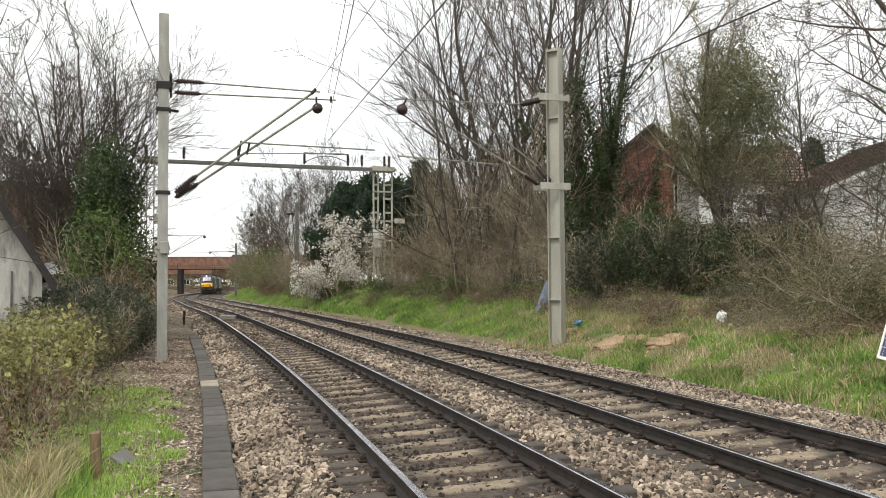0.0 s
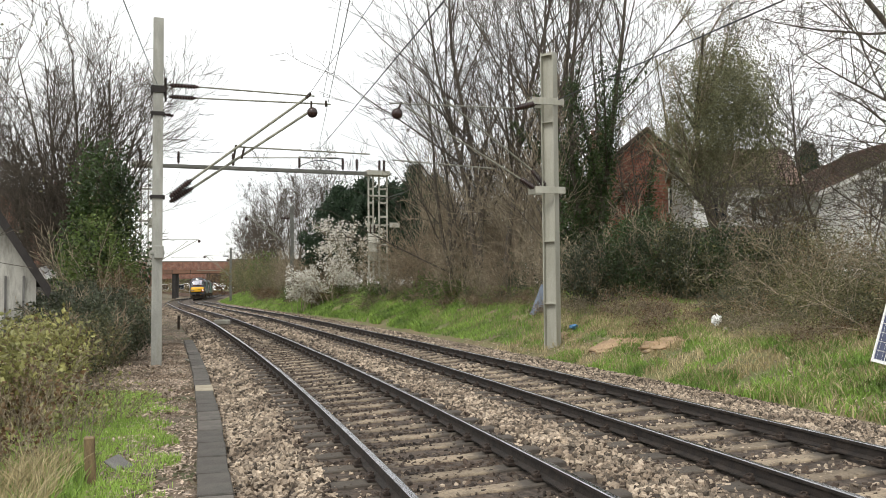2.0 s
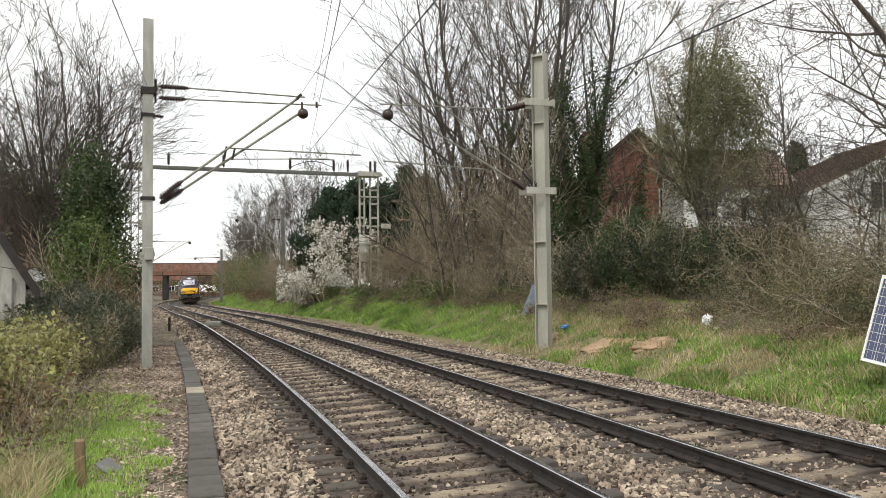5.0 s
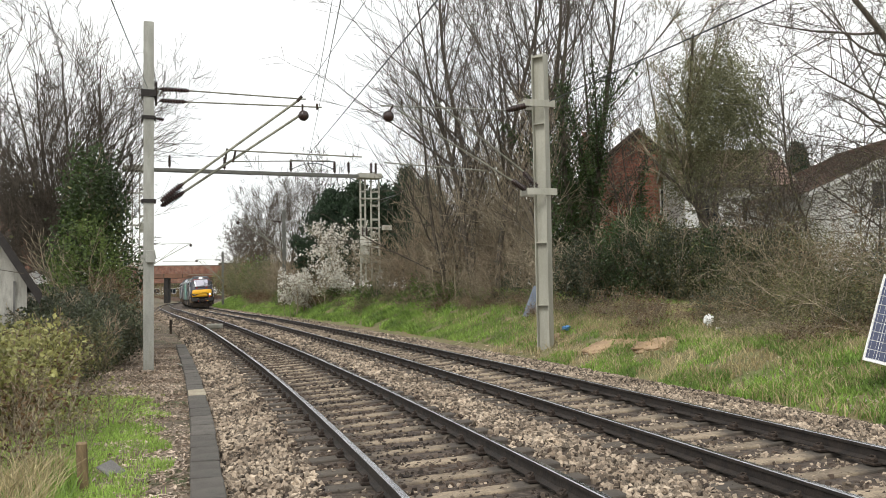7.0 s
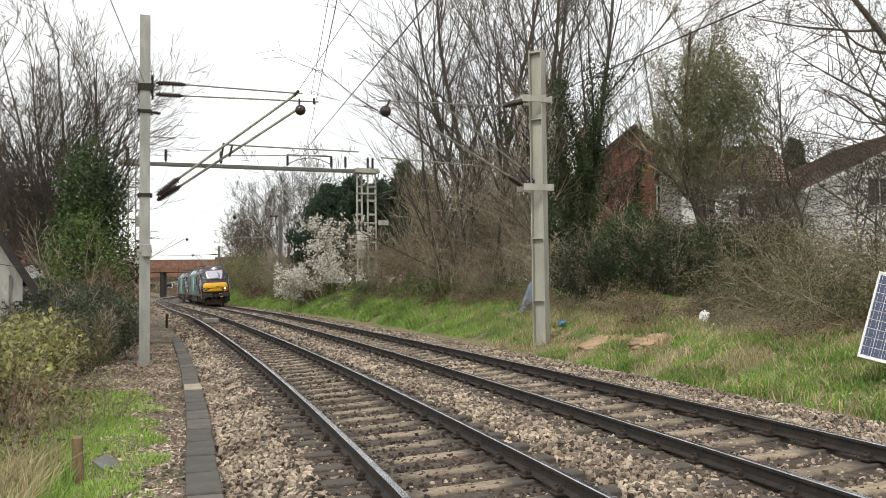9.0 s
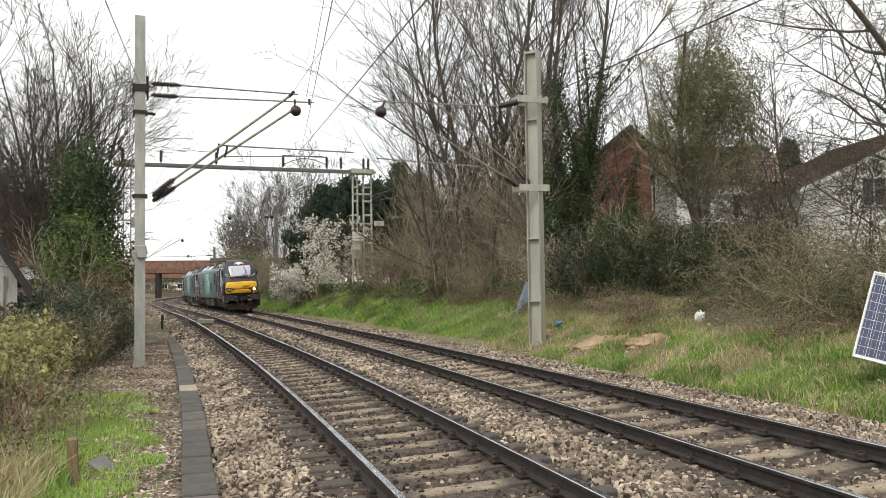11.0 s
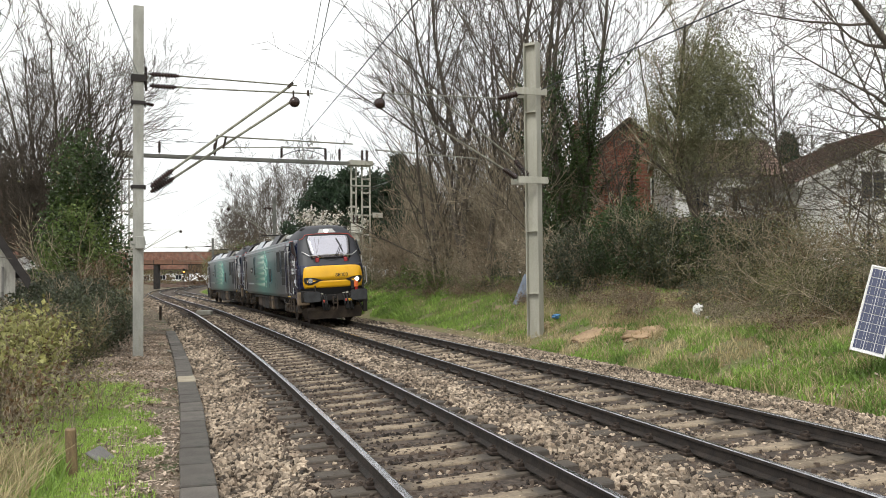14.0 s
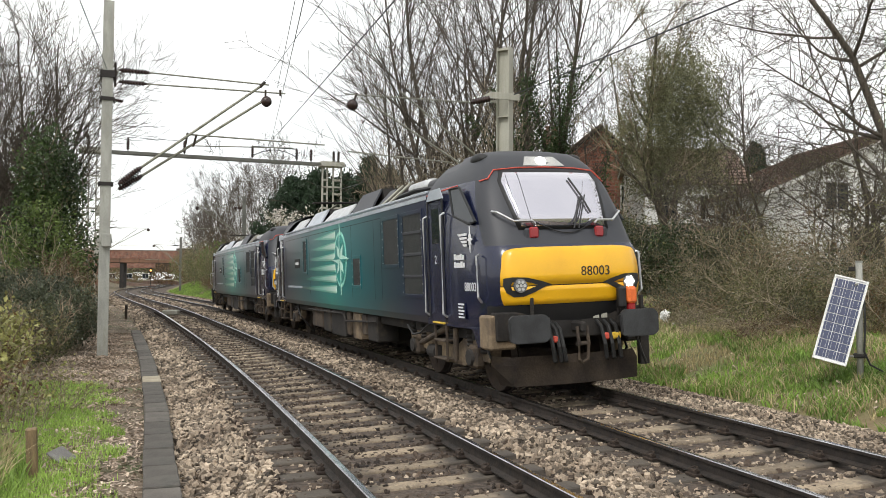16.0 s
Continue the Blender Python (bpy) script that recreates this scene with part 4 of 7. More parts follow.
def cab_end(top, end, number):
    """One cab: shell, windscreen, lamps, buffers, hoses, plough. end 1 leads."""
    cab = empty("cab", Matrix.Rotation(0 if end > 0 else math.pi, 4, "Z"))
    cab.parent = top
    bm = new_bm()
    rings = [mirror_ring(cab_ring(z), z) for z in ZS]
    fs = loft(bm, rings)
    for f in fs:
        c = f.calc_center_median()
        f.material_index = 1 if (c.z > 3.27 or (c.z > 2.2 and c.x > 9.0 and abs(c.y) < 0.93 * float(np.interp(c.z, ZS, WF)))) else (2 if c.z < 1.37 and c.x > 9.7 else 0)
    topv = [v for v in bm.verts if abs(v.co.z - ZS[-1]) < 1e-4]
    bm.faces.new(sorted(topv, key=lambda v: math.atan2(v.co.y, v.co.x - 7.7)))
    bmesh.ops.recalc_face_normals(bm, faces=bm.faces)
    part("cab_shell", bm, [M_NAVY, M_GREY, M_BLACK], cab, "navy cab side with graphite-grey front and roof", True)
    low = [(1.37, -1.10, 1.10), (1.45, -1.13, 1.13), (1.56, -1.15, 1.15), (1.635, -1.155, 1.155)]
    part("lower_nose_panel", grid_patch(low, 0.014), M_YELLOW, cab, "yellow warning panel", True)
    up = [(1.65, -1.155, 1.155), (1.8, -1.15, 1.15), (1.95, -1.13, 1.13), (2.07, -1.11, 1.11), (2.13, -1.085, 1.085), (2.165, -1.04, 1.04), (2.19, -0.93, 0.93), (2.205, -0.7, 0.7)]
    part("nose_panel", grid_patch(up, 0.014), M_YELLOW, cab, "yellow warning panel", True)
    part("nose_slot", face_patch(new_bm(), [(-0.62, 1.41), (0.62, 1.41), (0.5, 1.455), (-0.5, 1.455)], 0.02), M_YELLOW, cab)
    # lamp clusters: dark almond recess, round lamps
    for e in (-1, 1):
        bm = new_bm()
        pts = [(0.42, 1.655), (0.6, 1.715), (0.8, 1.765), (1.0, 1.775), (1.12, 1.76), (1.13, 1.66), (1.08, 1.55), (0.98, 1.485), (0.84, 1.49), (0.68, 1.55), (0.52, 1.63)]
        lamp = part("lamp_recess", face_patch(bm, [(e * a, b) for a, b in pts], 0.022), M_BLACK, cab, "almond-shaped black lamp recess")
        c = face_at(e * 0.90, 1.65, 0.03)
        part("headlamp", rod(new_bm(), c - Vector((0.03, 0, 0)), c + Vector((0.006, 0, 0)), 0.105, 0.10, 20), M_LAMP_OFF, lamp)
        for i in range(7):
            a = i * math.tau / 6
            p = c + Vector((0.012, 0.058 * math.cos(a) * (i < 6), 0.058 * math.sin(a) * (i < 6)))
            part("led", rod(new_bm(), p - Vector((0.015, 0, 0)), p, 0.024, n=10), M_LAMP_ON if e > 0 and number and end > 0 else M_SILVER, lamp)
    # windscreen with black border
    part("windscreen_seal", grid_patch([(2.47, -0.76, 0.76), (2.75, -0.80, 0.80), (3.0, -0.84, 0.84), (3.25, -0.86, 0.86), (3.42, -0.78, 0.78)], 0.012), M_BLACK, cab, "", True)
    part("windscreen", grid_patch([(2.52, -0.70, 0.70), (2.75, -0.74, 0.74), (3.0, -0.78, 0.78), (3.24, -0.81, 0.81), (3.38, -0.74, 0.74)], 0.018), M_WINDSCREEN, cab, "broad raked windscreen", True)
    for e in (-0.03, -0.22):
        part("heating_line", tube(new_bm(), [face_at(-0.5 + e, z, 0.021) for z in (2.54, 2.8, 3.0, 3.2, 3.36)], 0.004, 4), M_BLACK, cab)
    # red line over the screen
    part("red_line", tube(new_bm(), [face_at(y, z, 0.02) for y, z in ((-1.08, 3.26), (-0.98, 3.29), (-0.86, 3.43), (-0.5, 3.46), (0, 3.47), (0.5, 3.46), (0.86, 3.43), (0.98, 3.29), (1.08, 3.26))], 0.012, 6), M_RED, cab, "thin red line")
    for e in (-1, 1):
        part("red_line", tube(new_bm(), [(7.3, e * 1.335, 3.185), (8.0, e * 1.315, 3.21), (8.6, e * 1.245, 3.24)], 0.012, 6), M_RED, cab, "thin red line")
    # top marker lamp
    part("marker_lamp_panel", face_patch(new_bm(), [(-0.36, 3.50), (0.36, 3.50), (0.25, 3.665), (-0.25, 3.665)], 0.02), mat("marker_glass", (0.42, 0.42, 0.40), (0.36, 0.36, 0.35), 3, 0.15, bump=0), cab, "grey glass lamp panel")
    c = face_at(-0.02, 3.585, 0.02)
    q = Vector((0.75, 0, 0.66))
    part("marker_lamp", rod(new_bm(), c - q * 0.02, c + q * 0.012, 0.085, 0.08, 18), M_LAMP_ON if number and end > 0 else M_LAMP_OFF, cab, "round lit headlamp")
    # wipers
    a, b = face_at(0.12, 2.47, 0.05), face_at(0.42, 3.0, 0.06)
    part("wiper_arm", tube(new_bm(), [a, b], 0.013), M_BLACK, cab)
    part("wiper_arm", tube(new_bm(), [a + Vector((0, 0.08, 0)), b + Vector((0.01, 0.06, 0))], 0.012), M_BLACK, cab)
    part("wiper_blade", tube(new_bm(), [face_at(0.3, 3.28, 0.05), face_at(0.42, 3.0, 0.055), face_at(0.5, 2.72, 0.05)], 0.016), M_BLACK, cab)
    part("washer_hose", tube(new_bm(), [face_at(-0.46 + 0.94 * i / 10, 2.57 - 0.16 * math.sin(i / 10 * math.pi), 0.03) for i in range(11)], 0.01), M_BLACK, cab)
    for e in (-1, 1):
        c = face_at(e * 0.55, 2.42, 0.03)
        part("tail_lamp", box(new_bm(), c, (0.08, 0.15, 0.17), 0.025), M_REDLAMP, cab, "red tail lamp")
        part("lamp_bezel", box(new_bm(), c - Vector((0.02, -e * 0.03, 0.03)), (0.06, 0.24, 0.2), 0.03), M_GREY, cab)
        rail_pts = [face_at(e * 0.5, 2.55, 0.06), face_at(e * 0.55, 2.60, 0.09), face_at(e * 0.84, 2.60, 0.09), face_at(e * 1.04, 2.74, 0.09), face_at(e * 1.08, 2.76, 0.03)]
        part("grab_rail", tube(new_bm(), rail_pts, 0.018, 8), M_SILVER, cab, "polished grab rail")
        part("horn_pod", ball(new_bm(), (8.55, e * 0.82, 3.66), 0.2, 12, (1.3, 0.7, 0.55)), M_BLACK, cab, "", True)
        # upright handrail by the nose, side window, number
        y = e * (SIDE - 0.005)
        part("handrail", tube(new_bm(), [(9.55, e * 1.31, 2.12), (9.62, e * 1.385, 2.10), (9.66, e * 1.39, 1.5), (9.62, e * 1.32, 1.42)], 0.02, 8), M_SILVER, cab)
        bm = new_bm()
        poly = [(8.42, 3.2), (8.75, 3.2), (9.38, 2.62), (9.18, 2.60), (8.62, 2.76)]
        f = [Vector((x, e * (float(np.interp(x, (8.0, 9.3, 9.6), (1.345, 1.27, 1.2))) if z < 2.9 else float(np.interp(x, (8.0, 9.2), (1.335, 1.19)))) , z)) for x, z in poly]
        g = [p + Vector((0, e * 0.03, 0)) for p in f]
        loft(bm, [f, g], closed=True)
        bmesh.ops.recalc_face_normals(bm, faces=bm.faces)
        part("side_window", bm, M_PANE, cab, "slanting dark cab side window")
        part("window_seal", tube(new_bm(), g + [g[0]], 0.02, 6), M_BLACK, cab)
    # name board: a winged emblem and two lines of lettering as plain bars
    for e in (-1, 1):
        bars = [(8.62, 9.14, 2.06, 2.155), (8.62, 9.36, 1.94, 2.035)]
        emblem = empty("emblem")
        emblem.parent = cab
        for x0, x1, z0, z1 in bars:
            k = int((x1 - x0) / 0.085)
            for i in range(k):
                w = (x1 - x0) / k
                part("letter_bar", side_plate(new_bm(), x0 + i * w, x0 + i * w + w * 0.72, z0, z1 - (0.02 if i % 3 else 0), e, 0.008 - 0.045 * (x0 + i * w > 9.0), 0.012), M_WHITE, emblem)
        for i in range(4):
            part("wing", side_poly([(8.78 + 0.07 * i, 2.46 - 0.055 * i), (9.16, 2.46 - 0.055 * i), (9.16, 2.425 - 0.055 * i), (8.84 + 0.07 * i, 2.425 - 0.055 * i)], e, 0.004), M_WHITE, emblem)
        part("star", side_poly(star(e, 9.25, 2.36, 0.12, 0.2), e, -0.012), M_WHITE, emblem)
        m = Matrix.Translation((9.0 if e < 0 else 9.55, e * (SIDE - 0.006), 1.58)) @ Matrix.Rotation(0 if e < 0 else math.pi, 4, "Z") @ Matrix.Rotation(radians(90), 4, "X")
        if number:
            words("running_number", number, 0.19, m, M_WHITE, cab, "white running number")
        part("data_panel", side_plate(new_bm(), 8.72, 9.02, 1.14, 1.4, e, 0.004, 0.01), M_NAVY, cab)
        for i in range(5):
            part("data_line", side_plate(new_bm(), 8.74, 8.98 - 0.04 * (i % 2), 1.16 + i * 0.05, 1.185 + i * 0.05, e, 0.008, 0.01), M_WHITE, cab)
    if number and end > 0:
        m = Matrix.Translation((face_at(0.3, 1.79, 0.018).x, 0.06, 1.765)) @ Matrix.Rotation(radians(90), 4, "Z") @ Matrix.Rotation(radians(90), 4, "X")
        words("running_number", number, 0.2, m, M_BLACK, cab, "black running number")
    # headstock, buffers, coupling, hoses, plough
    part("headstock", box(new_bm(), (9.85, 0, 1.06), (0.22, 2.5, 0.42), 0.02), M_UNDERDARK, cab)
    for e in (-1, 1):
        part("lamp_iron", box(new_bm(), (10.05, e * 0.72, 1.32), (0.05, 0.05, 0.3), 0.01), M_UNDERDARK, cab)
        part("buffer_beam_box", box(new_bm(), (9.72, e * 1.13, 0.98), (0.4, 0.42, 0.5), 0.03), M_TAN if e < 0 else M_UNDERDARK, cab)
        bm = rod(new_bm(), (9.9, e * 0.87, 1.04), (10.28, e * 0.87, 1.04), 0.15, 0.13, 16)
        part("buffer_stock", bm, M_UNDERDARK, cab)
        bm = new_bm()
        slab(bm, [(-0.30, -0.17), (-0.2, -0.2), (0.24, -0.2), (0.32, -0.14), (0.32, 0.13), (0.24, 0.2), (-0.26, 0.2), (-0.32, 0.14)], 0.07,
             Matrix.Translation((10.28, e * 0.9, 1.04)) @ Matrix.Rotation(radians(90), 4, "Z") @ Matrix.Rotation(radians(90), 4, "X"))
        bmesh.ops.bevel(bm, geom=list(bm.edges), offset=0.012, segments=2, affect="EDGES")
        bmesh.ops.recalc_face_normals(bm, faces=bm.faces)
        part("buffer_head", bm, mat("buffer_grey", (0.055, 0.057, 0.06), (0.035, 0.036, 0.038), 4, 0.55, 0.3, bump=0.1), cab, "worn dark steel buffer head")
    part("hook", box(new_bm(), (10.1, 0.0, 1.02), (0.35, 0.09, 0.16), 0.03), M_UNDERDARK, cab)
    for e in (-0.08, 0.08):
        part("coupling_link", tube(new_bm(), [(10.2, e, 1.03), (10.24, e, 0.8), (10.22, e * 0.9, 0.55), (10.18, 0, 0.5)], 0.026, 8), M_UNDER, cab)
    part("coupling_screw", rod(new_bm(), (10.22, -0.11, 0.78), (10.22, 0.11, 0.78), 0.03), M_UNDER, cab)
    hoses = ((-0.5, M_HOSE), (-0.4, M_HOSE), (-0.33, M_HOSE), (0.36, M_HOSE), (0.48, M_HOSE), (0.6, M_HOSE))
    for y, m_ in hoses:
        part("air_hose", tube(new_bm(), [(10.0, y, 1.08), (10.14, y, 1.0), (10.2, y + 0.02, 0.75), (10.16, y + 0.06, 0.55), (10.08, y + 0.12, 0.52), (10.0, y + 0.14, 0.7)], 0.03, 8), m_, cab)
    for y, m_ in ((-0.42, M_RED), (0.42, M_RED), (0.55, M_YELLOWSTEP), (0.62, M_YELLOWSTEP)):
        part("hose_cock", box(new_bm(), (10.16, y, 0.86), (0.08, 0.09, 0.1), 0.02), m_, cab, "bright painted hose cock")
    for y in (-0.58, -0.45, 0.38, 0.52):
        part("label_plate", box(new_bm(), (9.965, y, 1.19), (0.012, 0.1, 0.15), 0.003), M_PALE, cab)
    bm = new_bm()
    pts = [(9.65, -1.22), (9.98, -1.05), (10.06, -0.5), (10.09, 0.0), (10.06, 0.5), (9.98, 1.05), (9.65, 1.22)]
    rings = [[(x - 0.06, y * 0.97, 0.62) for x, y in pts], [(x, y, 0.5) for x, y in pts], [(x + 0.03, y * (0.9 if abs(y) > 1.1 else 0.97), 0.2) for x, y in pts], [(x, y * 0.88, 0.19) for x, y in pts]]
    loft(bm, rings)
    bmesh.ops.solidify(bm, geom=list(bm.faces), thickness=0.02)
    part("snow_plough", bm, M_UNDER, cab, "grimy brown snow plough plate")
    if number and end > 0:
        part("tail_light_unit", box(new_bm(), (10.22, 0.83, 1.45), (0.16, 0.16, 0.26), 0.04), M_ORANGE, cab, "portable orange tail lamp")
        part("tail_light_cap", box(new_bm(), (10.22, 0.83, 1.27), (0.12, 0.12, 0.14), 0.03), M_REDLAMP, cab)
        part("lamp_cable", tube(new_bm(), [(10.24, 0.83, 1.2), (10.26, 0.86, 0.9), (10.22, 0.98, 0.6), (10.15, 1.1, 0.42)], 0.022), M_HOSE, cab)
        part("lamp_cover", box(new_bm(), (10.18, 0.7, 1.42), (0.14, 0.14, 0.34), 0.04), M_BLACK, cab)
    part("side_lamp_iron", box(new_bm(), (9.98, 1.16, 1.33), (0.06, 0.06, 0.2), 0.01), M_UNDERDARK, cab)
    part("hanging_step", box(new_bm(), (9.9, 1.22, 0.62), (0.1, 0.16, 0.5), 0.01), M_UNDERDARK, cab)
    # valance under the cab, door, steps
    for e in (-1, 1):
        part("valance", side_poly([(7.6, 1.02), (9.9, 1.02), (9.88, 0.78), (9.4, 0.74), (9.2, 1.0)], e, -0.03, 0.03), M_NAVY, cab)
        d = empty("cab_door")
        d.parent = cab
        part("door_leaf", side_plate(new_bm(), 7.44, 8.14, 1.12, 3.06, e, -0.002, 0.03, 0.006), M_NAVY, d)
        part("door_window", side_plate(new_bm(), 7.6, 7.98, 2.35, 2.95, e, 0.006, 0.03, 0.01), M_PANE, d)
        part("door_frame", tube(new_bm(), [(x, e * (SIDE + 0.004), z) for x, z in ((7.42, 1.1), (7.42, 3.08), (8.16, 3.08), (8.16, 1.1))], 0.015, 6), M_BLACK, d)
        for x in (7.36, 8.22):
            part("handrail", tube(new_bm(), [(x, e * (SIDE + 0.0), 2.84), (x, e * (SIDE + 0.07), 2.8), (x, e * (SIDE + 0.07), 1.2), (x, e * SIDE, 1.15)], 0.02, 8), M_SILVER, cab)
        for z in (0.45, 0.75, 1.04):
            part("step", box(new_bm(), (7.85, e * 1.28, z), (0.55, 0.2, 0.03), 0.008), M_YELLOWSTEP if z > 1 else M_UNDER, cab)
        for x in (7.58, 8.12):
            part("step_hanger", box(new_bm(), (x, e * 1.33, 0.74), (0.03, 0.04, 0.66), 0.006), M_UNDER, cab)
        m = Matrix.Translation((7.74 if e < 0 else 7.86, e * (SIDE + 0.016), 2.02)) @ Matrix.Rotation(0 if e < 0 else math.pi, 4, "Z") @ Matrix.Rotation(radians(90), 4, "X")
        words("cab_number", "2" if end > 0 else "1", 0.2, m, M_WHITE, cab)
        part("quarter_panel", side_poly([(7.36, 3.08), (8.2, 3.08), (8.05, 3.26), (7.55, 3.26)], e, 0.006), M_CANTRAIL, cab)
    return cab


def locomotive(number, label):
    top = empty("locomotive", label=label, category="locomotive", group="pair of coupled locomotives")
    sec = [(-1.30, 1.0), (-1.345, 1.12), (-1.345, 3.12), (-1.32, 3.19), (-1.2, 3.27), (-0.95, 3.36), (-0.5, 3.42), (0, 3.44)]
    full = sec + [(-y, z) for y, z in sec[-2::-1]]
    bm = new_bm()
    loft(bm, [[(x, y, z) for y, z in full] for x in np.linspace(-7.3, 7.3, 15)], closed=True)
    bmesh.ops.recalc_face_normals(bm, faces=bm.faces)
    for f in bm.faces:
        f.material_index = 1 if f.calc_center_median().z > 3.25 else 0
    part("body_shell", bm, [M_LIVERY, M_UNDERDARK], top, "dark teal and navy painted body side")
    part("underframe", box(new_bm(), (0, 0, 0.92), (18.6, 2.3, 0.24), 0.02), M_UNDERDARK, top)
    for e in (-1, 1):
        part("cantrail", side_poly([(-7.3, 3.13), (7.36, 3.13), (7.36, 3.2), (-7.3, 3.2)], e, 0.008), M_CANTRAIL, top, "pale blue cantrail stripe")
        part("gutter", box(new_bm(), (0, e * 1.27, 3.27), (14.5, 0.05, 0.05), 0.01), M_CANTRAIL, top)
        # grilles
        for x0, x1, z0, z1, bars in ((4.6, 5.72, 1.98, 3.0, 0), (5.92, 7.12, 1.42, 3.0, 3), (2.02, 2.8, 1.55, 2.3, 0), (-3.95, -3.35, 1.9, 2.95, 0)):
            g = empty("grille")
            g.parent = top
            part("mesh_panel", side_plate(new_bm(), x0 + 0.08, x1 - 0.08, z0 + 0.08, z1 - 0.08, e, 0.008, 0.03), M_GRILLE, g)
            for a, b, c, d_ in ((x0, x1, z0, z0 + 0.07), (x0, x1, z1 - 0.07, z1), (x0, x0 + 0.07, z0 + 0.07, z1 - 0.07), (x1 - 0.07, x1, z0 + 0.07, z1 - 0.07)):
                part("grille_frame", side_plate(new_bm(), a, b, c, d_, e, 0.016, 0.03, 0.004), M_LIVERY, g)
            for i in range(bars):
                z = z0 + (z1 - z0) * (i + 1) / (bars + 1)
                part("grille_bar", side_plate(new_bm(), x0 + 0.07, x1 - 0.07, z - 0.025, z + 0.025, e, 0.02, 0.03, 0.004), M_GREY, g)
            n = int((z1 - z0) / 0.16)
            for i in range(n):
                for x in (x0 + 0.035, x1 - 0.035):
                    part("rivet", rod(new_bm(), (x, e * (SIDE + 0.01), z0 + 0.1 + i * 0.16), (x, e * (SIDE + 0.024), z0 + 0.1 + i * 0.16), 0.014, n=6), M_SILVER, g)
        # panel joints
        for x in (-6.9, -3.0, 1.95, 3.9, 4.45):
            part("panel_joint", side_plate(new_bm(), x, x + 0.014, 1.35, 3.0, e, 0.002, 0.01), M_BLACK, top)
        part("panel_joint", side_plate(new_bm(), -6.9, 4.45, 3.0, 3.012, e, 0.002, 0.01), M_BLACK, top)
        part("name_plate", side_plate(new_bm(), -5.3, -4.5, 2.1, 2.38, e, 0.012, 0.02, 0.006), M_BLACK, top)
        part("name_bar", side_plate(new_bm(), -5.15, -4.65, 2.2, 2.28, e, 0.018, 0.02), M_WHITE, top)
        part("small_writing_bar", side_plate(new_bm(), -6.6, -4.2, 1.5, 1.56, e, 0.006, 0.01), M_CANTRAIL, top)
        # compass star and streaming flashes
        lg = empty("flash_emblem")
        lg.parent = top
        zc = 2.25
        for i in range(6):
            z = 2.93 - i * 0.27
            tail = -2.4 - 0.35 * i
            part("flash", side_poly([(tail, z - 0.075), (tail + 1.0, z - 0.03), (0.35, z + 0.035), (0.35, z - 0.17), (tail + 1.0, z - 0.12)], e, 0.006), M_FLASH, lg)
            part("flash_core", side_poly([(tail + 1.1, z - 0.075), (0.35, z + 0.005), (0.35, z - 0.13)], e, 0.010), M_FLASHCORE, lg)
        ell = [(0.85 + 0.62 * math.cos(a * math.tau / 24), zc + 0.68 * math.sin(a * math.tau / 24)) for a in range(24)]
        part("disc", side_poly(ell, e, 0.008), M_MINT, lg)
        ell = [(0.85 + 0.55 * math.cos(a * math.tau / 24), zc + 0.60 * math.sin(a * math.tau / 24)) for a in range(24)]
        part("inner_disc", side_poly(ell, e, 0.012), M_TEAL, lg)
        part("star", side_poly(star(e, 0.85, zc, 0.85, 0.88), e, 0.016), M_PALEMINT, lg)
        for i in range(4):
            a0 = i * math.pi / 2
            p1 = (0.85 + 0.80 * math.sin(a0), zc + 0.84 * math.cos(a0))
            a1 = a0 + math.pi / 8
            p2 = (0.85 + 0.26 * math.sin(a1), zc + 0.27 * math.cos(a1))
            part("star_facet", side_poly([(0.85, zc), p1, p2], e, 0.020), M_TEAL, lg)
        # underframe boxes
        for x0, x1, z0, z1, m_ in ((-3.3, -1.9, 0.42, 0.98, M_UNDER), (-1.75, -0.9, 0.36, 0.98, M_UNDERDARK), (-0.75, 0.75, 0.33, 0.98, M_UNDERDARK), (0.9, 1.25, 0.42, 0.98, M_UNDER), (1.5, 2.2, 0.36, 0.99, M_TAN), (2.35, 2.75, 0.5, 0.98, M_UNDER), (2.85, 3.6, 0.40, 0.98, M_UNDERDARK)):
            part("equipment_box", box(new_bm(), ((x0 + x1) / 2, e * 1.0, (z0 + z1) / 2), (x1 - x0, 0.5, z1 - z0), 0.03), m_, top)
        part("air_pipe", tube(new_bm(), [(-3.5, e * 1.3, 0.9), (0.8, e * 1.3, 0.92), (1.0, e * 1.3, 0.75), (3.8, e * 1.3, 0.86)], 0.025), M_UNDERDARK, top)
    part("fuel_tank", box(new_bm(), (0, 0, 0.62), (6.6, 1.5, 0.6), 0.06), M_UNDERDARK, top)
    # roof gear
    for x0, x1, h in ((-6.8, -4.9, 0.22), (-4.4, -2.2, 0.3), (-1.9, 0.9, 0.2), (1.2, 3.2, 0.34), (3.5, 4.3, 0.22)):
        bm = new_bm()
        rings = [[(x0, y, 3.36), (x0 + 0.15, y, 3.42 + h), (x1 - 0.15, y, 3.42 + h), (x1, y, 3.36)] for y in (-0.85, 0.85)]
        loft(bm, rings, closed=True)
        bmesh.ops.recalc_face_normals(bm, faces=bm.faces)
        part("roof_pod", bm, M_UNDERDARK, top)
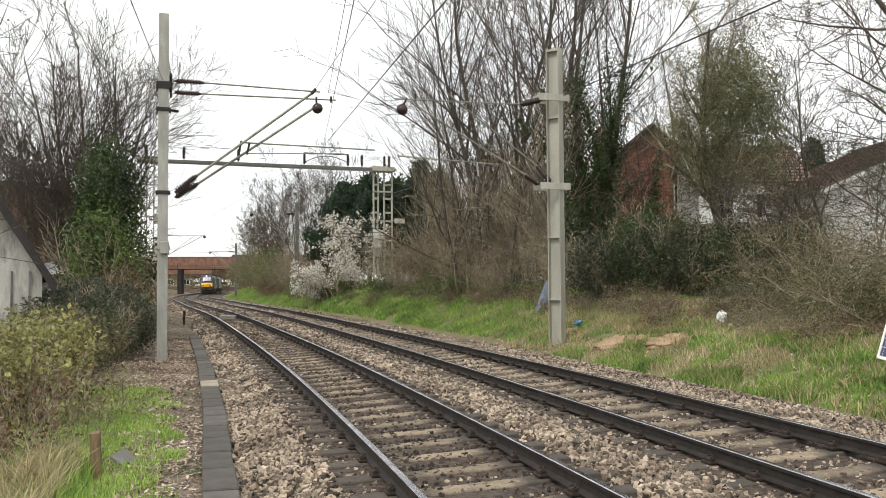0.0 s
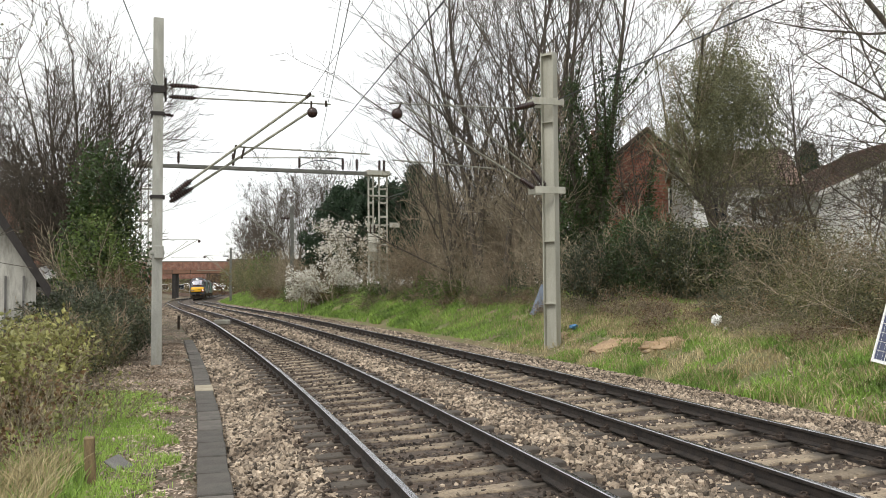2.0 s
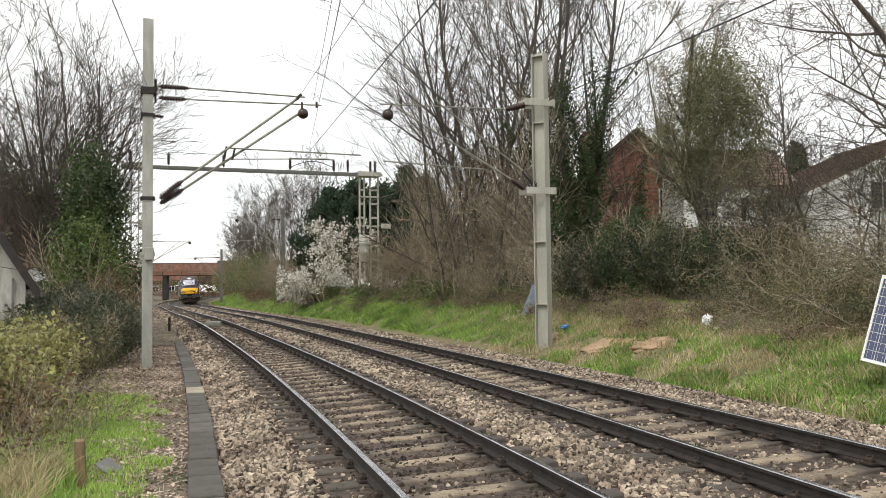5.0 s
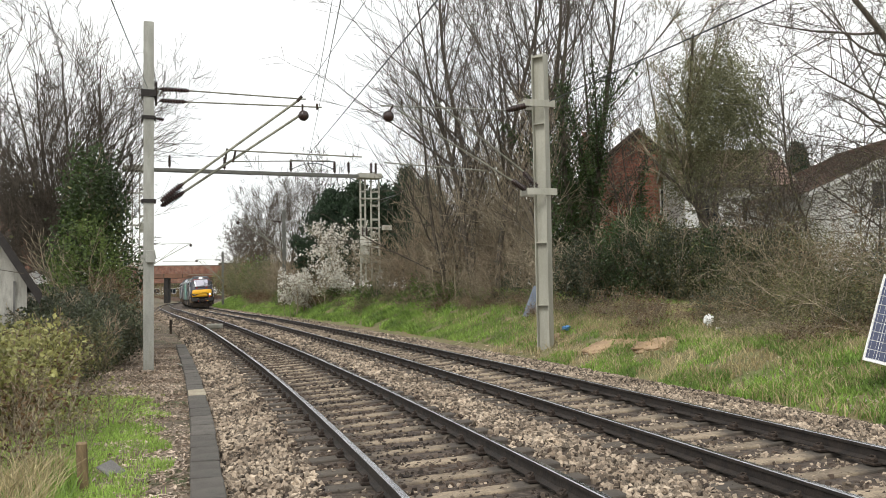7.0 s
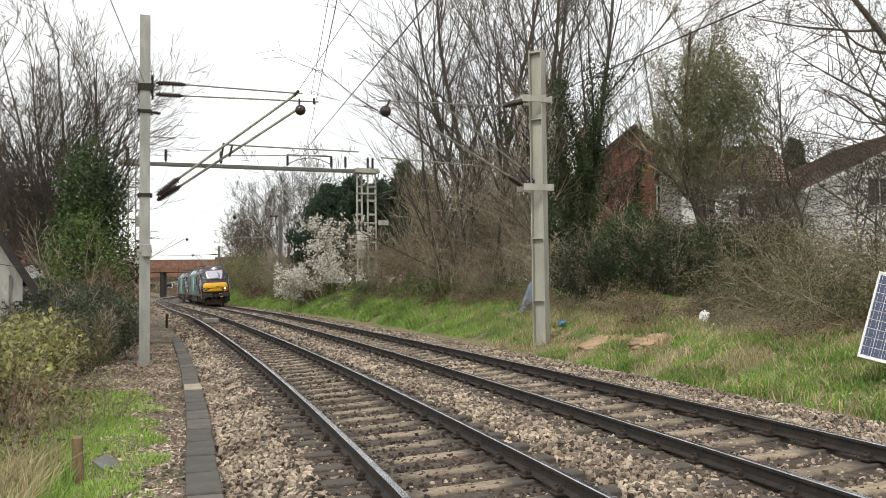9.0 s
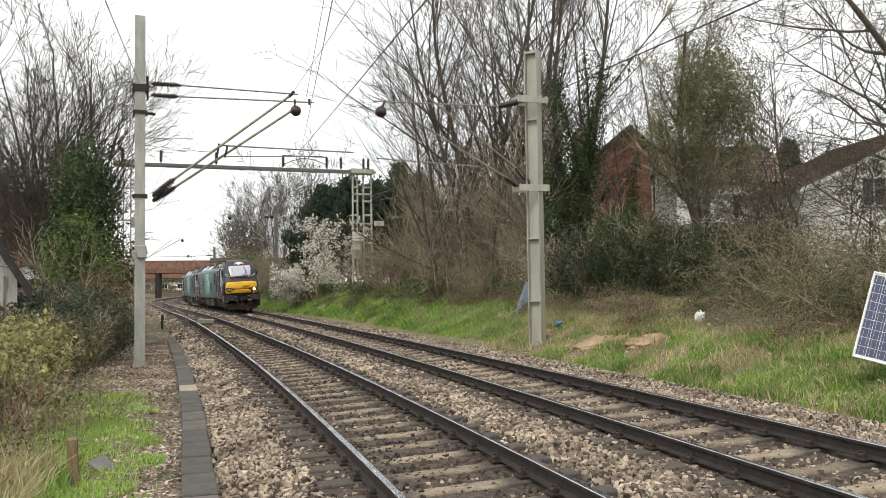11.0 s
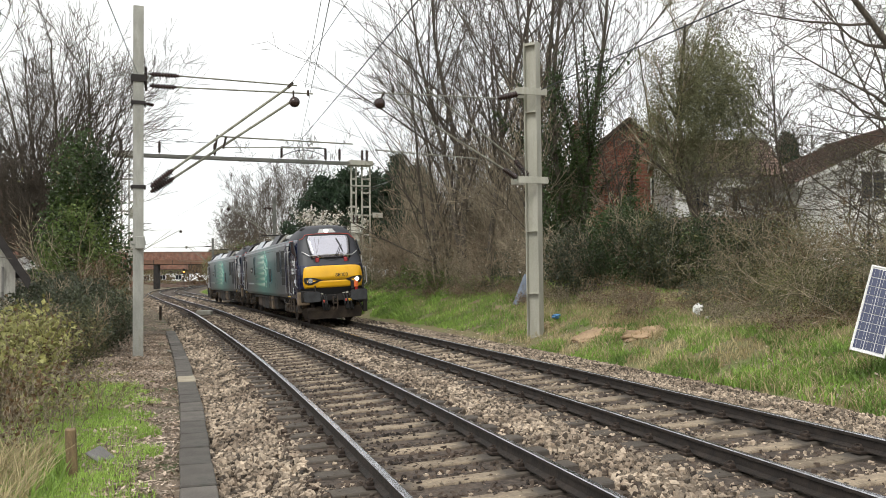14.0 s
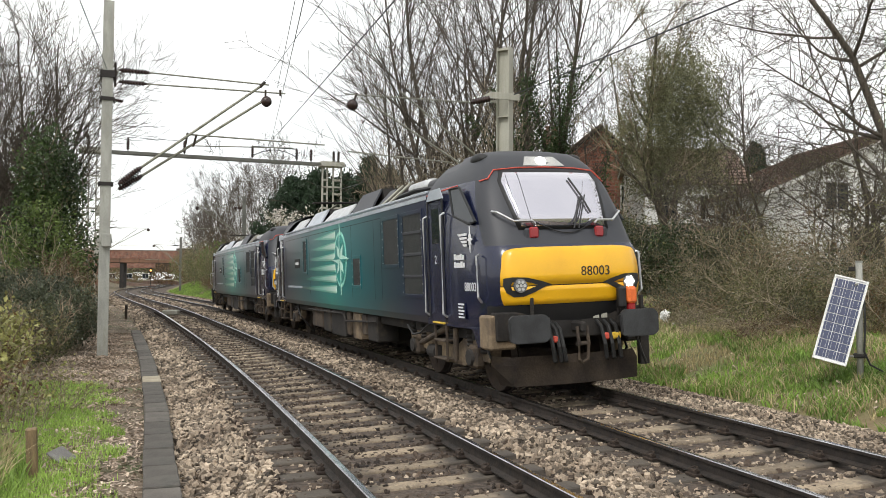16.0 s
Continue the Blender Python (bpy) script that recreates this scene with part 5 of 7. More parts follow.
        for e in (-1, 1):
            bm = new_bm()
            a = [(x0 + 0.05, e * 1.18, 3.28), (x1 - 0.05, e * 1.18, 3.28), (x1 - 0.2, e * 0.87, 3.42 + h), (x0 + 0.2, e * 0.87, 3.42 + h)]
            b = [(x, y - e * 0.03, z - 0.02) for x, y, z in a]
            loft(bm, [a, b], closed=True)
            bmesh.ops.recalc_face_normals(bm, faces=bm.faces)
            part("roof_side_panel", bm, M_SILVER if x0 in (-6.8, -1.9) else M_CANTRAIL if x0 == -4.4 else M_GREY, top)
    for e in (-1, 1):
        for x in (4.5, 5.0):
            part("roof_grip", tube(new_bm(), [(x - 0.5, e * 1.17, 3.3), (x, e * 0.85, 3.66), (x + 0.06, e * 0.85, 3.66), (x - 0.44, e * 1.17, 3.3)], 0.025), M_PALE, top)
        part("roof_duct", rod(new_bm(), (5.3, e * 0.85, 3.48), (6.4, e * 0.85, 3.48), 0.14, n=14), M_SILVER, top, "", True)
        part("roof_duct", rod(new_bm(), (6.5, e * 0.9, 3.46), (7.2, e * 0.9, 3.46), 0.1, n=14), M_GREY, top, "", True)
        part("roof_hose", tube(new_bm(), [(4.9, e * 1.05, 3.4), (6.0, e * 1.08, 3.42), (7.2, e * 1.1, 3.36)], 0.04), M_BLACK, top)
    pan = empty("pantograph", Matrix.Translation((-5.6, 0, 3.62)))
    pan.parent = top
    part("base_frame", box(new_bm(), (0, 0, 0.1), (1.6, 0.8, 0.06), 0.01), M_UNDERDARK, pan)
    part("lower_arm", rod(new_bm(), (0.7, 0, 0.15), (-0.8, 0, 0.35), 0.05), M_TUBE, pan)
    part("upper_arm", rod(new_bm(), (-0.8, 0, 0.35), (0.7, 0, 0.45), 0.035), M_TUBE, pan)
    part("pan_head", box(new_bm(), (0.7, 0, 0.48), (0.3, 1.6, 0.05), 0.01), M_UNDERDARK, pan)
    cab_end(top, 1, number)
    cab_end(top, -1, number)
    wheels = bogie(top, 7.9 - 0.35) + bogie(top, -7.55)
    return top, wheels


loco_a, wheels_a = locomotive("88003", "navy and teal electric locomotive with yellow front, running light")
loco_b, wheels_b = locomotive("", "second navy and teal locomotive coupled behind the first")
# ---- plants ----
def tubes(segs, sides=3):
    """Mesh arrays of tapered tubes; segs: rows of p0, p1, r0, r1."""
    a = np.asarray(segs, float)
    p0, p1, r0, r1 = a[:, :3], a[:, 3:6], a[:, 6], a[:, 7]
    d = p1 - p0
    d /= np.linalg.norm(d, axis=1, keepdims=True) + 1e-9
    ref = np.where(np.abs(d[:, 2:3]) > 0.9, [[1.0, 0, 0]], [[0, 0, 1.0]])
    u = np.cross(d, ref)
    u /= np.linalg.norm(u, axis=1, keepdims=True) + 1e-9
    w = np.cross(d, u)
    n = len(a)
    ang = np.arange(sides) * 2 * np.pi / sides
    ring = u[:, None] * np.cos(ang)[None, :, None] + w[:, None] * np.sin(ang)[None, :, None]
    v = np.concatenate([p0[:, None] + ring * r0[:, None, None], p1[:, None] + ring * r1[:, None, None]], 1).reshape(-1, 3)
    base = (np.arange(n) * 2 * sides)[:, None]
    f = np.concatenate([np.stack([base[:, 0] + i, base[:, 0] + (i + 1) % sides, base[:, 0] + sides + (i + 1) % sides, base[:, 0] + sides + i], 1) for i in range(sides)])
    return v, f


def grow(rng, base, aim, length, radius, levels=4, kids=(6, 5, 4, 3), spread=0.7, lift=0.12, shrink=0.55, steps=5, wander=0.12, start=0.3, least=0.006):
    """Segments of a branching stem, and the ends of its last twigs."""
    segs, tips = [], []
    todo = [(np.array(base, float), np.array(aim, float) / np.linalg.norm(aim), length, radius, 0)]
    while todo:
        p, d, ln, r, lev = todo.pop()
        n = max(2, steps - 3 * lev)
        k = kids[min(lev, len(kids) - 1)] if lev < levels - 1 else 0
        spots = sorted(rng.uniform(start, 1.0, k)) if k else []
        done = 0
        for i in range(n):
            d = d + rng.normal(0, wander, 3) + np.array([0, 0, lift])
            d /= np.linalg.norm(d)
            q = p + d * ln / n
            ra, rb = r * (1 - 0.75 * i / n), r * (1 - 0.75 * (i + 1) / n)
            segs.append((*p, *q, max(ra, least), max(rb, least)))
            while done < len(spots) and spots[done] <= (i + 1) / n:
                t = spots[done]
                done += 1
                at = p + (q - p) * (t * n - i)
                side = np.cross(d, rng.normal(0, 1, 3))
                side /= np.linalg.norm(side) + 1e-9
                sp = spread * rng.uniform(0.7, 1.3)
                todo.append((at, d * math.cos(sp) + side * math.sin(sp), ln * shrink * rng.uniform(0.7, 1.25) * (1.15 - 0.45 * t), max(ra * 0.52, least), lev + 1))
            p = q
        if lev >= levels - 2:
            tips.append(p)
    return segs, np.array(tips)


def leaves(rng, at, size, squash=0.6, droop=0.0):
    """Small bent leaves, two faces each, at the given points."""
    n = len(at)
    d = rng.normal(0, 1, (n, 3))
    d[:, 2] -= droop
    d /= np.linalg.norm(d, axis=1, keepdims=True)
    s = np.cross(d, rng.normal(0, 1, (n, 3)))
    s /= np.linalg.norm(s, axis=1, keepdims=True) + 1e-9
    up = np.cross(d, s)
    z = (size * rng.uniform(0.6, 1.35, n))[:, None]
    v = np.stack([at, at + d * z * 0.5 + s * z * squash * 0.5 + up * z * 0.12, at + d * z, at + d * z * 0.5 - s * z * squash * 0.5 + up * z * 0.12], 1).reshape(-1, 3)
    b = np.arange(n) * 4
    return v, np.concatenate([np.stack([b, b + 1, b + 2], 1), np.stack([b, b + 2, b + 3], 1)])


def blob_points(rng, n, centre, radii, rough=0.35, shell=0.55, scale=0.8):
    """Points thick in the outer part of a lumpy body."""
    d = rng.normal(0, 1, (n * 2, 3))
    d /= np.linalg.norm(d, axis=1, keepdims=True)
    lump = np.array([noise.noise(Vector((x * 2.2 / scale + centre[0], y * 2.2 / scale + centre[1], z * 2.2 / scale))) + 0.5 * noise.noise(Vector((x * 5 + centre[1], y * 5, z * 5))) for x, y, z in d])
    gap = np.array([noise.noise(Vector((x * 6 + 9, y * 6 + centre[0], z * 6))) for x, y, z in d])
    keep = gap > -0.28
    r = (1 + rough * lump) * (shell + (1 - shell) * rng.uniform(0, 1, n * 2) ** 0.6)
    p = d * r[:, None] * np.array(radii) + np.array(centre)
    return p[keep][:n]


def plant(name, label, category, segs, leaf_at=None, leaf_size=0.08, leaf_mat=None, bark=None, sides=3, group="", m=None, thick=0.05, squash=0.6, droop=0.0, rng=None, kind=""):
    """A plant under an Empty: stem wood (round where thick), twigs and leaves as parts."""
    top = empty(name, m, label=label, category=category, group=group, kind=kind)
    segs = np.asarray(segs)
    if len(segs):
        big = segs[:, 6] > thick
        if big.any():
            raw("trunk", *tubes(segs[big], 8), bark or M_BARK, top, True)
        if (~big).any():
            raw("branchwork", *tubes(segs[~big], sides), M_TWIG if bark is None else bark, top, True)
    if leaf_at is not None and len(leaf_at):
        sets = leaf_at if isinstance(leaf_at, list) else [(leaf_at, leaf_size, leaf_mat)]
        for at, size, lm in sets:
            raw("crown", *leaves(rng or np.random.default_rng(1), np.asarray(at), size, squash, droop), lm, top)
    return top


def on_ground(x, y):
    return Vector((x, y, at_ground(x, y)[2]))


def bare_tree(x, y, h, seed, stems=1, lean=(0, 0), kids=(15, 8, 6, 5), spread=0.72, ivy=0.0, buds=0, label="tall bare tree with ascending grey-brown branches", levels=4, r=None, start=0.16, lift=0.07, shrink=0.46, group="bare trees beside the line", least=0.010, fan=0.22, wander=0.06, thick=420):
    rng = np.random.default_rng(seed)
    g = on_ground(x, y)
    segs, tips = [], []
    for i in range(stems):
        a = rng.uniform(0, 6.28)
        q = rng.uniform(0.25, 1.0)
        aim = (lean[0] + (fan * q * math.cos(a) if stems > 1 else 0), lean[1] + (fan * q * math.sin(a) if stems > 1 else 0), 1)
        s, t = grow(rng, (0.25 * math.cos(a) * (stems > 1), 0.25 * math.sin(a) * (stems > 1), -0.2), aim, h * rng.uniform(0.82, 1.0), r or h * 0.0078, levels, kids, spread, lift, shrink, 9, wander, start, least)
        segs += s
        tips.append(t)
    tips = np.concatenate(tips)
    sets = []
    if ivy:
        at = []
        for s in segs:
            if s[6] > 0.03 and s[2] < ivy:
                n = int(thick * np.linalg.norm(np.subtract(s[3:6], s[:3])) * (1.15 - s[2] / ivy))
                t = rng.uniform(0, 1, (n, 1))
                q = np.array(s[:3]) * (1 - t) + np.array(s[3:6]) * t
                a = rng.uniform(0, 6.28, n)
                rad = s[6] + np.abs(rng.normal(0.14, 0.16, n))
                at.append(q + np.stack([np.cos(a) * rad, np.sin(a) * rad, rng.normal(0, 0.05, n)], 1))
        sets.append((np.concatenate(at), 0.13, M_IVY))
    if buds:
        pick = tips[rng.integers(0, len(tips), buds)] + rng.normal(0, 0.12, (buds, 3))
        sets.append((pick, 0.07, M_OLIVE))
    return plant("tree", label, "tree", segs, sets or None, m=Matrix.Translation(g), group=group, rng=rng, bark=M_BARK)


def conifer(x, y, h, w, seed, label="dense dark green cypress tree"):
    rng = np.random.default_rng(seed)
    g = on_ground(x, y)
    segs, at = [(0, 0, -0.2, 0, 0, h * 0.95, 0.2, 0.03)], []
    n = 90
    for i in range(n):
        z = h * (0.08 + 0.9 * (i / n))
        reach = w * (1 - (i / n) ** 2.2) * rng.uniform(0.65, 1.15) + 0.15
        a = rng.uniform(0, 6.28)
        d = np.array([math.cos(a), math.sin(a), 0.45])
        segs.append((0, 0, z, *(np.array([0, 0, z]) + d * reach), 0.03, 0.01))
        m = int(240 * reach / w + 50)
        t = rng.uniform(0.25, 1.05, (m, 1)) ** 0.7
        at.append(np.array([0, 0, z]) + d * reach * t + rng.normal(0, 1, (m, 3)) * (0.16 + 0.22 * (1 - t)) * w / 2.2)
    return plant("conifer", label, "conifer", segs, np.concatenate(at), 0.38, M_CONIFER, m=Matrix.Translation(g), squash=0.35, droop=-0.6, rng=rng, group="cypress trees on the bank")


def shrub_segs(rng, h, w, stems, kids=(5, 4, 3), levels=3, lift=0.03, least=0.0075, r=0.022, spread=0.55, wander=0.10, lean=0.45):
    segs, tips = [], []
    for i in range(stems):
        a, q = rng.uniform(0, 6.28), rng.uniform(0, 1) ** 0.5
        base = (w * 0.55 * q * math.cos(a), w * 0.55 * q * math.sin(a), -0.1)
        aim = (lean * q * math.cos(a) + rng.normal(0, 0.14), lean * q * math.sin(a) + rng.normal(0, 0.14), 1)
        s, t = grow(rng, base, aim, h * rng.uniform(0.6, 1.05), r * rng.uniform(0.6, 1.2), levels, kids, spread, lift, 0.45, 6, wander, 0.2, least)
        segs += s
        tips.append(t)
    return segs, np.concatenate(tips)


def set_out(forms, spots, rng):
    """Puts each grown form at one of the spots (s, d, size) and copies of it at the rest."""
    used = set()
    for i, (s, d, size) in enumerate(spots):
        k = rng.randrange(len(forms))
        x, y, _ = on_line(s, d)
        m = Matrix.Translation(on_ground(float(x), float(y))) @ Matrix.Rotation(rng.uniform(0, 6.28), 4, "Z") @ Matrix.Diagonal((size, size, size * rng.uniform(0.85, 1.15), 1))
        if k in used:
            copy_thing(forms[k], m)
        else:
            forms[k].matrix_basis = m
            used.add(k)
    for k, f in enumerate(forms):
        if k not in used:
            x, y, _ = on_line(spots[0][0] + 0.5 + k, spots[0][1] + 1.0)
            f.matrix_basis = Matrix.Translation(on_ground(float(x), float(y)))


def thicket():
    """Bare and half-leafed shrubs along the right bank, from a few grown forms."""
    rnd = random.Random(21)
    forms = []
    for k in range(6):
        rng = np.random.default_rng(40 + k)
        h = (4.4, 5.2, 3.4, 4.6, 2.8, 5.8)[k]
        segs, tips = shrub_segs(rng, h, 1.9, 17, (8, 4, 3), 3, r=0.026, spread=0.7, wander=0.15, lean=(0.5, 0.3, 0.8, 0.4, 0.9, 0.25)[k], lift=0.02, least=0.009)
        low = blob_points(rng, 1300, (0, 0, 0.7), (1.7, 1.5, 1.1), 0.5, 0.3)
        high = tips[rng.integers(0, len(tips), 700)] + rng.normal(0, 0.12, (700, 3))
        forms.append(plant("bare_shrub", "tangled leafless brown shrub on the bank", "shrub", segs, [(low, 0.09, (M_RUST_LEAF, M_LAUREL, M_OLIVE, M_IVY, M_RUST_LEAF, M_LAUREL)[k]), (high, 0.05, M_OLIVE)], bark=(M_TWIG, M_TWIG_RED, M_TWIG, M_TWIG, M_TWIG_RED, M_TWIG)[k], group="bare shrubs on the bank", rng=rng))
    spots = []
    s = 32.0
    while s < 118:
        for d in (10.9, 12.9, 15.0):
            ss, dd = s + rnd.uniform(-0.9, 0.9), d + rnd.uniform(-0.7, 0.7)
            if ss < 39 and d > 11:
                continue
            if (60 < ss < 78 and dd < 12.8) or (dd > 14 and not 38 < ss < 54):
                continue
            spots.append((ss, dd, rnd.uniform(0.5, 0.85) if d < 11 else rnd.uniform(0.9, 1.3) if d < 14 else rnd.uniform(1.1, 1.5)))
        s += 2.1 if s < 60 else 3.4
    set_out(forms, spots, rnd)
    # pale upright saplings among the shrubs
    forms = []
    for k in range(4):
        rng = np.random.default_rng(340 + k)
        segs, tips = shrub_segs(rng, (7.5, 9.0, 6.5, 8.2)[k], 0.9, 4, (12, 5, 3), 3, r=0.045, spread=0.5, wander=0.07, lean=0.15, lift=0.05, least=0.010)
        forms.append(plant("sapling", "slender upright leafless sapling among the shrubs", "tree", segs, None, bark=M_TWIG, group="saplings on the bank", rng=rng))
    set_out(forms, [(38.0 + i * 1.5 + rnd.uniform(-0.6, 0.6), rnd.uniform(12.0, 15.0), rnd.uniform(0.75, 1.1)) for i in range(15)], rnd)
    # leafier growth behind the near verge, uneven in height, with long arching twigs
    forms = []
    for k in range(6):
        rng = np.random.default_rng(60 + k)
        h = (2.6, 2.0, 3.4, 2.2, 3.0, 1.7)[k]
        segs, tips = shrub_segs(rng, h, 1.4, 13, (6, 4, 3), 3, r=0.018, spread=0.8, wander=0.2, lean=0.9, lift=-0.01, least=0.0055)
        n = 2600
        pick = tips[rng.integers(0, len(tips), n)] + rng.normal(0, 0.13, (n, 3))
        low = blob_points(rng, 2400, (0, 0, 0.8), (1.4, 1.3, 1.0), 0.5, 0.4)
        forms.append(plant("hedge_shrub", "scrubby olive-brown hedge shrub behind the verge", "shrub", segs, [(pick, 0.055, M_OLIVE if k % 3 != 2 else M_RUST_LEAF), (low, 0.075, (M_OLIVE, M_LAUREL, M_RUST_LEAF, M_PRIVET, M_OLIVE, M_LAUREL)[k])], bark=M_TWIG_RED if k % 2 else M_TWIG, group="hedge shrubs behind the verge", rng=rng))
    spots = []
    s = 9.0
    while s < 23.5:
        for d in (10.7, 12.5, 14.4):
            spots.append((s + rnd.uniform(-0.6, 0.6), d + rnd.uniform(-0.4, 0.4) + (0.5 if s > 21.5 else 0), rnd.uniform(0.6, 1.0) if d < 11 else rnd.uniform(0.75, 1.15)))
        s += 1.45
    spots += [(25.2, 12.9, 0.6), (26.4, 13.4, 0.55), (28.0, 14.6, 0.6)]
    set_out(forms, spots, rnd)
    # low brown brambles along the hedge foot
    forms = []
    for k in range(4):
        rng = np.random.default_rng(360 + k)
        segs, tips = shrub_segs(rng, (1.0, 0.8, 1.2, 0.9)[k], 1.1, 26, (6, 3), 3, r=0.010, spread=0.9, wander=0.3, lean=1.2, lift=-0.05, least=0.0045)
        at = tips[rng.integers(0, len(tips), 700)] + rng.normal(0, 0.09, (700, 3))
        forms.append(plant("bramble", "low tangle of brown brambles at the hedge foot", "shrub", segs, [(at, 0.055, M_RUST_LEAF if k % 2 else M_OLIVE)], bark=M_TWIG_RED if k % 2 else M_TWIG, group="brambles at the hedge foot", rng=rng))
    set_out(forms, [(17.5 + i * 0.85 + rnd.uniform(-0.3, 0.3), 9.95 + rnd.uniform(-0.35, 0.5) + (0.25 if i > 8 else 0), rnd.uniform(0.65, 1.1)) for i in range(34)], rnd)
    # leafy clumps spread over the far bank
    forms = []
    for k in range(3):
        rng = np.random.default_rng(380 + k)
        segs, tips = shrub_segs(rng, 1.1, 1.1, 18, (5, 3), 3, r=0.012, spread=0.9, wander=0.25, lean=1.1, lift=-0.03, least=0.008)
        at = blob_points(rng, 900, (0, 0, 0.4), (0.9, 0.9, 0.5), 0.6, 0.3)
        forms.append(plant("bramble", "low leafy bramble clump on the grassy bank", "shrub", segs, [(at, 0.10, (M_FRESH, M_OLIVE, M_RUST_LEAF)[k])], bark=M_TWIG_RED, group="bramble clumps on the bank", rng=rng))
    set_out(forms, [(44 + i * 3.1 + rnd.uniform(-1, 1), rnd.uniform(8.4, 10.8), rnd.uniform(0.6, 1.3)) for i in range(24)], rnd)
    # dark evergreen clumps behind them
    for i, (x, y, r, h) in enumerate(((5.0, 29.3, 1.3, 2.3), (6.3, 28.6, 1.5, 2.7), (7.6, 27.8, 1.4, 2.4), (8.9, 27.0, 1.4, 2.3), (10.2, 26.0, 1.3, 2.0), (7.2, 30.2, 1.5, 3.1))):
        bush(x, y, h, r, 80 + i, M_IVY if i % 2 else M_LAUREL, 0.09, 6000, "dark evergreen laurel bush at the hedge foot", M_OLIVE if i in (2, 4) else None)


def bush(x, y, h, r, seed, lm, size, n, label, lm2=None, stems=14, name="bush", category="bush", group="", squash=0.6, bark=None):
    rng = np.random.default_rng(seed)
    segs, tips = shrub_segs(rng, h * 0.95, r * 0.9, stems, (5, 4), 3, r=0.016)
    at = blob_points(rng, n, (0, 0, h * 0.5), (r, r, h * 0.52), 0.32, 0.45)
    at = at[at[:, 2] > 0.02]
    sets = [(at, size, lm)]
    if lm2:
        m = n // 3
        sets.append((blob_points(rng, m, (0.1, -0.1, h * 0.56), (r * 1.02, r * 1.02, h * 0.5), 0.35, 0.6), size, lm2))
    return plant(name, label, category, segs, sets, m=Matrix.Translation(on_ground(x, y)), rng=rng, group=group, squash=squash, bark=bark)


def trees_right():
    ivied = "tall bare tree with ivy climbing its trunk"
    fine = (15, 7, 4)
    bare_tree(1.75, 42, 19.0, 1, 2, (0.0, 0), fine, 0.62, fan=0.10)
    bare_tree(0.35, 43.5, 13.5, 2, 3, (-0.10, 0), (14, 7, 4), 0.65, fan=0.24, start=0.12, lift=0.06)
    bare_tree(2.55, 40, 18.5, 3, 1, (0.0, 0), fine, 0.62)
    bare_tree(4.25, 38.8, 18.0, 13, 2, (0.0, 0), fine, 0.6, fan=0.14)
    bare_tree(3.4, 46, 16.0, 6, 2, (0.0, 0), fine, 0.65)
    bare_tree(5.95, 36.6, 17.0, 4, 2, (0.04, 0), fine, 0.6, ivy=8.5, fan=0.16, label=ivied, thick=420)
    bare_tree(7.2, 43.0, 15.0, 5, 1, (0.12, 0), (14, 7, 4), ivy=5.0, label=ivied, thick=420)
    bare_tree(4.7, 34.6, 8.0, 15, 1, (0.0, 0), (9, 5, 3), ivy=5.5, label="slender tree smothered in climbing ivy", thick=500, r=0.08)
    bare_tree(9.5, 40.5, 8.0, 16, 1, (0.02, 0), (8, 4, 3), ivy=6.5, label="slender tree smothered in climbing ivy", thick=500, r=0.10)
    bare_tree(8.9, 39.5, 9.0, 17, 2, (0.03, 0), (10, 6, 4), 0.7, fan=0.2, r=0.07)
    bare_tree(12.6, 47, 13.0, 7, 1, (0.10, 0), (13, 7, 4), buds=700)
    bare_tree(15.0, 33, 11.5, 8, 2, (0.0, 0), (13, 8, 5), 0.85, buds=1500, fan=0.5, label="budding bare tree with spreading thin branches")
    bare_tree(15.2, 21.8, 12.5, 9, 2, (-0.22, 0.0), (12, 8, 5, 4), 1.05, fan=0.35, r=0.17, start=0.25, lift=0.02, shrink=0.52, label="bare tree with heavy dark spreading limbs", buds=700, wander=0.14, least=0.007)
    bare_tree(16.2, 28, 10.5, 10, 2, (-0.06, 0), (12, 8, 5), 0.95, lift=0.03, shrink=0.5, buds=700, wander=0.12, least=0.008)
    for i, (x, y, h) in enumerate(((11.6, 27.5, 4.6), (12.8, 33.5, 6.2), (15.0, 28.5, 5.8), (10.0, 29.0, 4.4), (13.0, 23.0, 4.6), (13.4, 26.4, 5.4), (16.0, 25.0, 5.6))):
        bare_tree(x, y, h, 200 + i, 3, (0.0, 0), (12, 6, 5), 0.95, buds=1100, levels=4, label="twiggy budding thorn tree behind the hedge", r=0.05, start=0.1, group="thorn trees behind the hedge", fan=0.5, wander=0.14, lift=0.03, least=0.007)
    # olive-leafed tree, dense and wispy at the rim
    rng = np.random.default_rng(11)
    segs, tips = grow(rng, (0, 0, -0.2), (0.02, 0, 1), 9.8, 0.19, 4, (18, 8, 5), 0.6, 0.08, 0.36, 9, 0.08, 0.22, 0.008)
    n = 14000
    pick = tips[rng.integers(0, len(tips), n)] + rng.normal(0, 0.2, (n, 3))
    body = np.concatenate([blob_points(rng, 15000, (0.35, 0, 7.3), (1.75, 1.5, 1.9), 0.6, 0.25), blob_points(rng, 6000, (-0.8, 0, 5.6), (1.45, 1.3, 1.6), 0.6, 0.3), blob_points(rng, 7000, (1.0, 0, 5.6), (1.5, 1.3, 1.5), 0.6, 0.3), blob_points(rng, 3000, (-0.6, 0.2, 3.9), (1.5, 1.3, 1.1), 0.6, 0.3), blob_points(rng, 2500, (1.0, 0.2, 3.9), (1.5, 1.3, 1.0), 0.6, 0.3)])
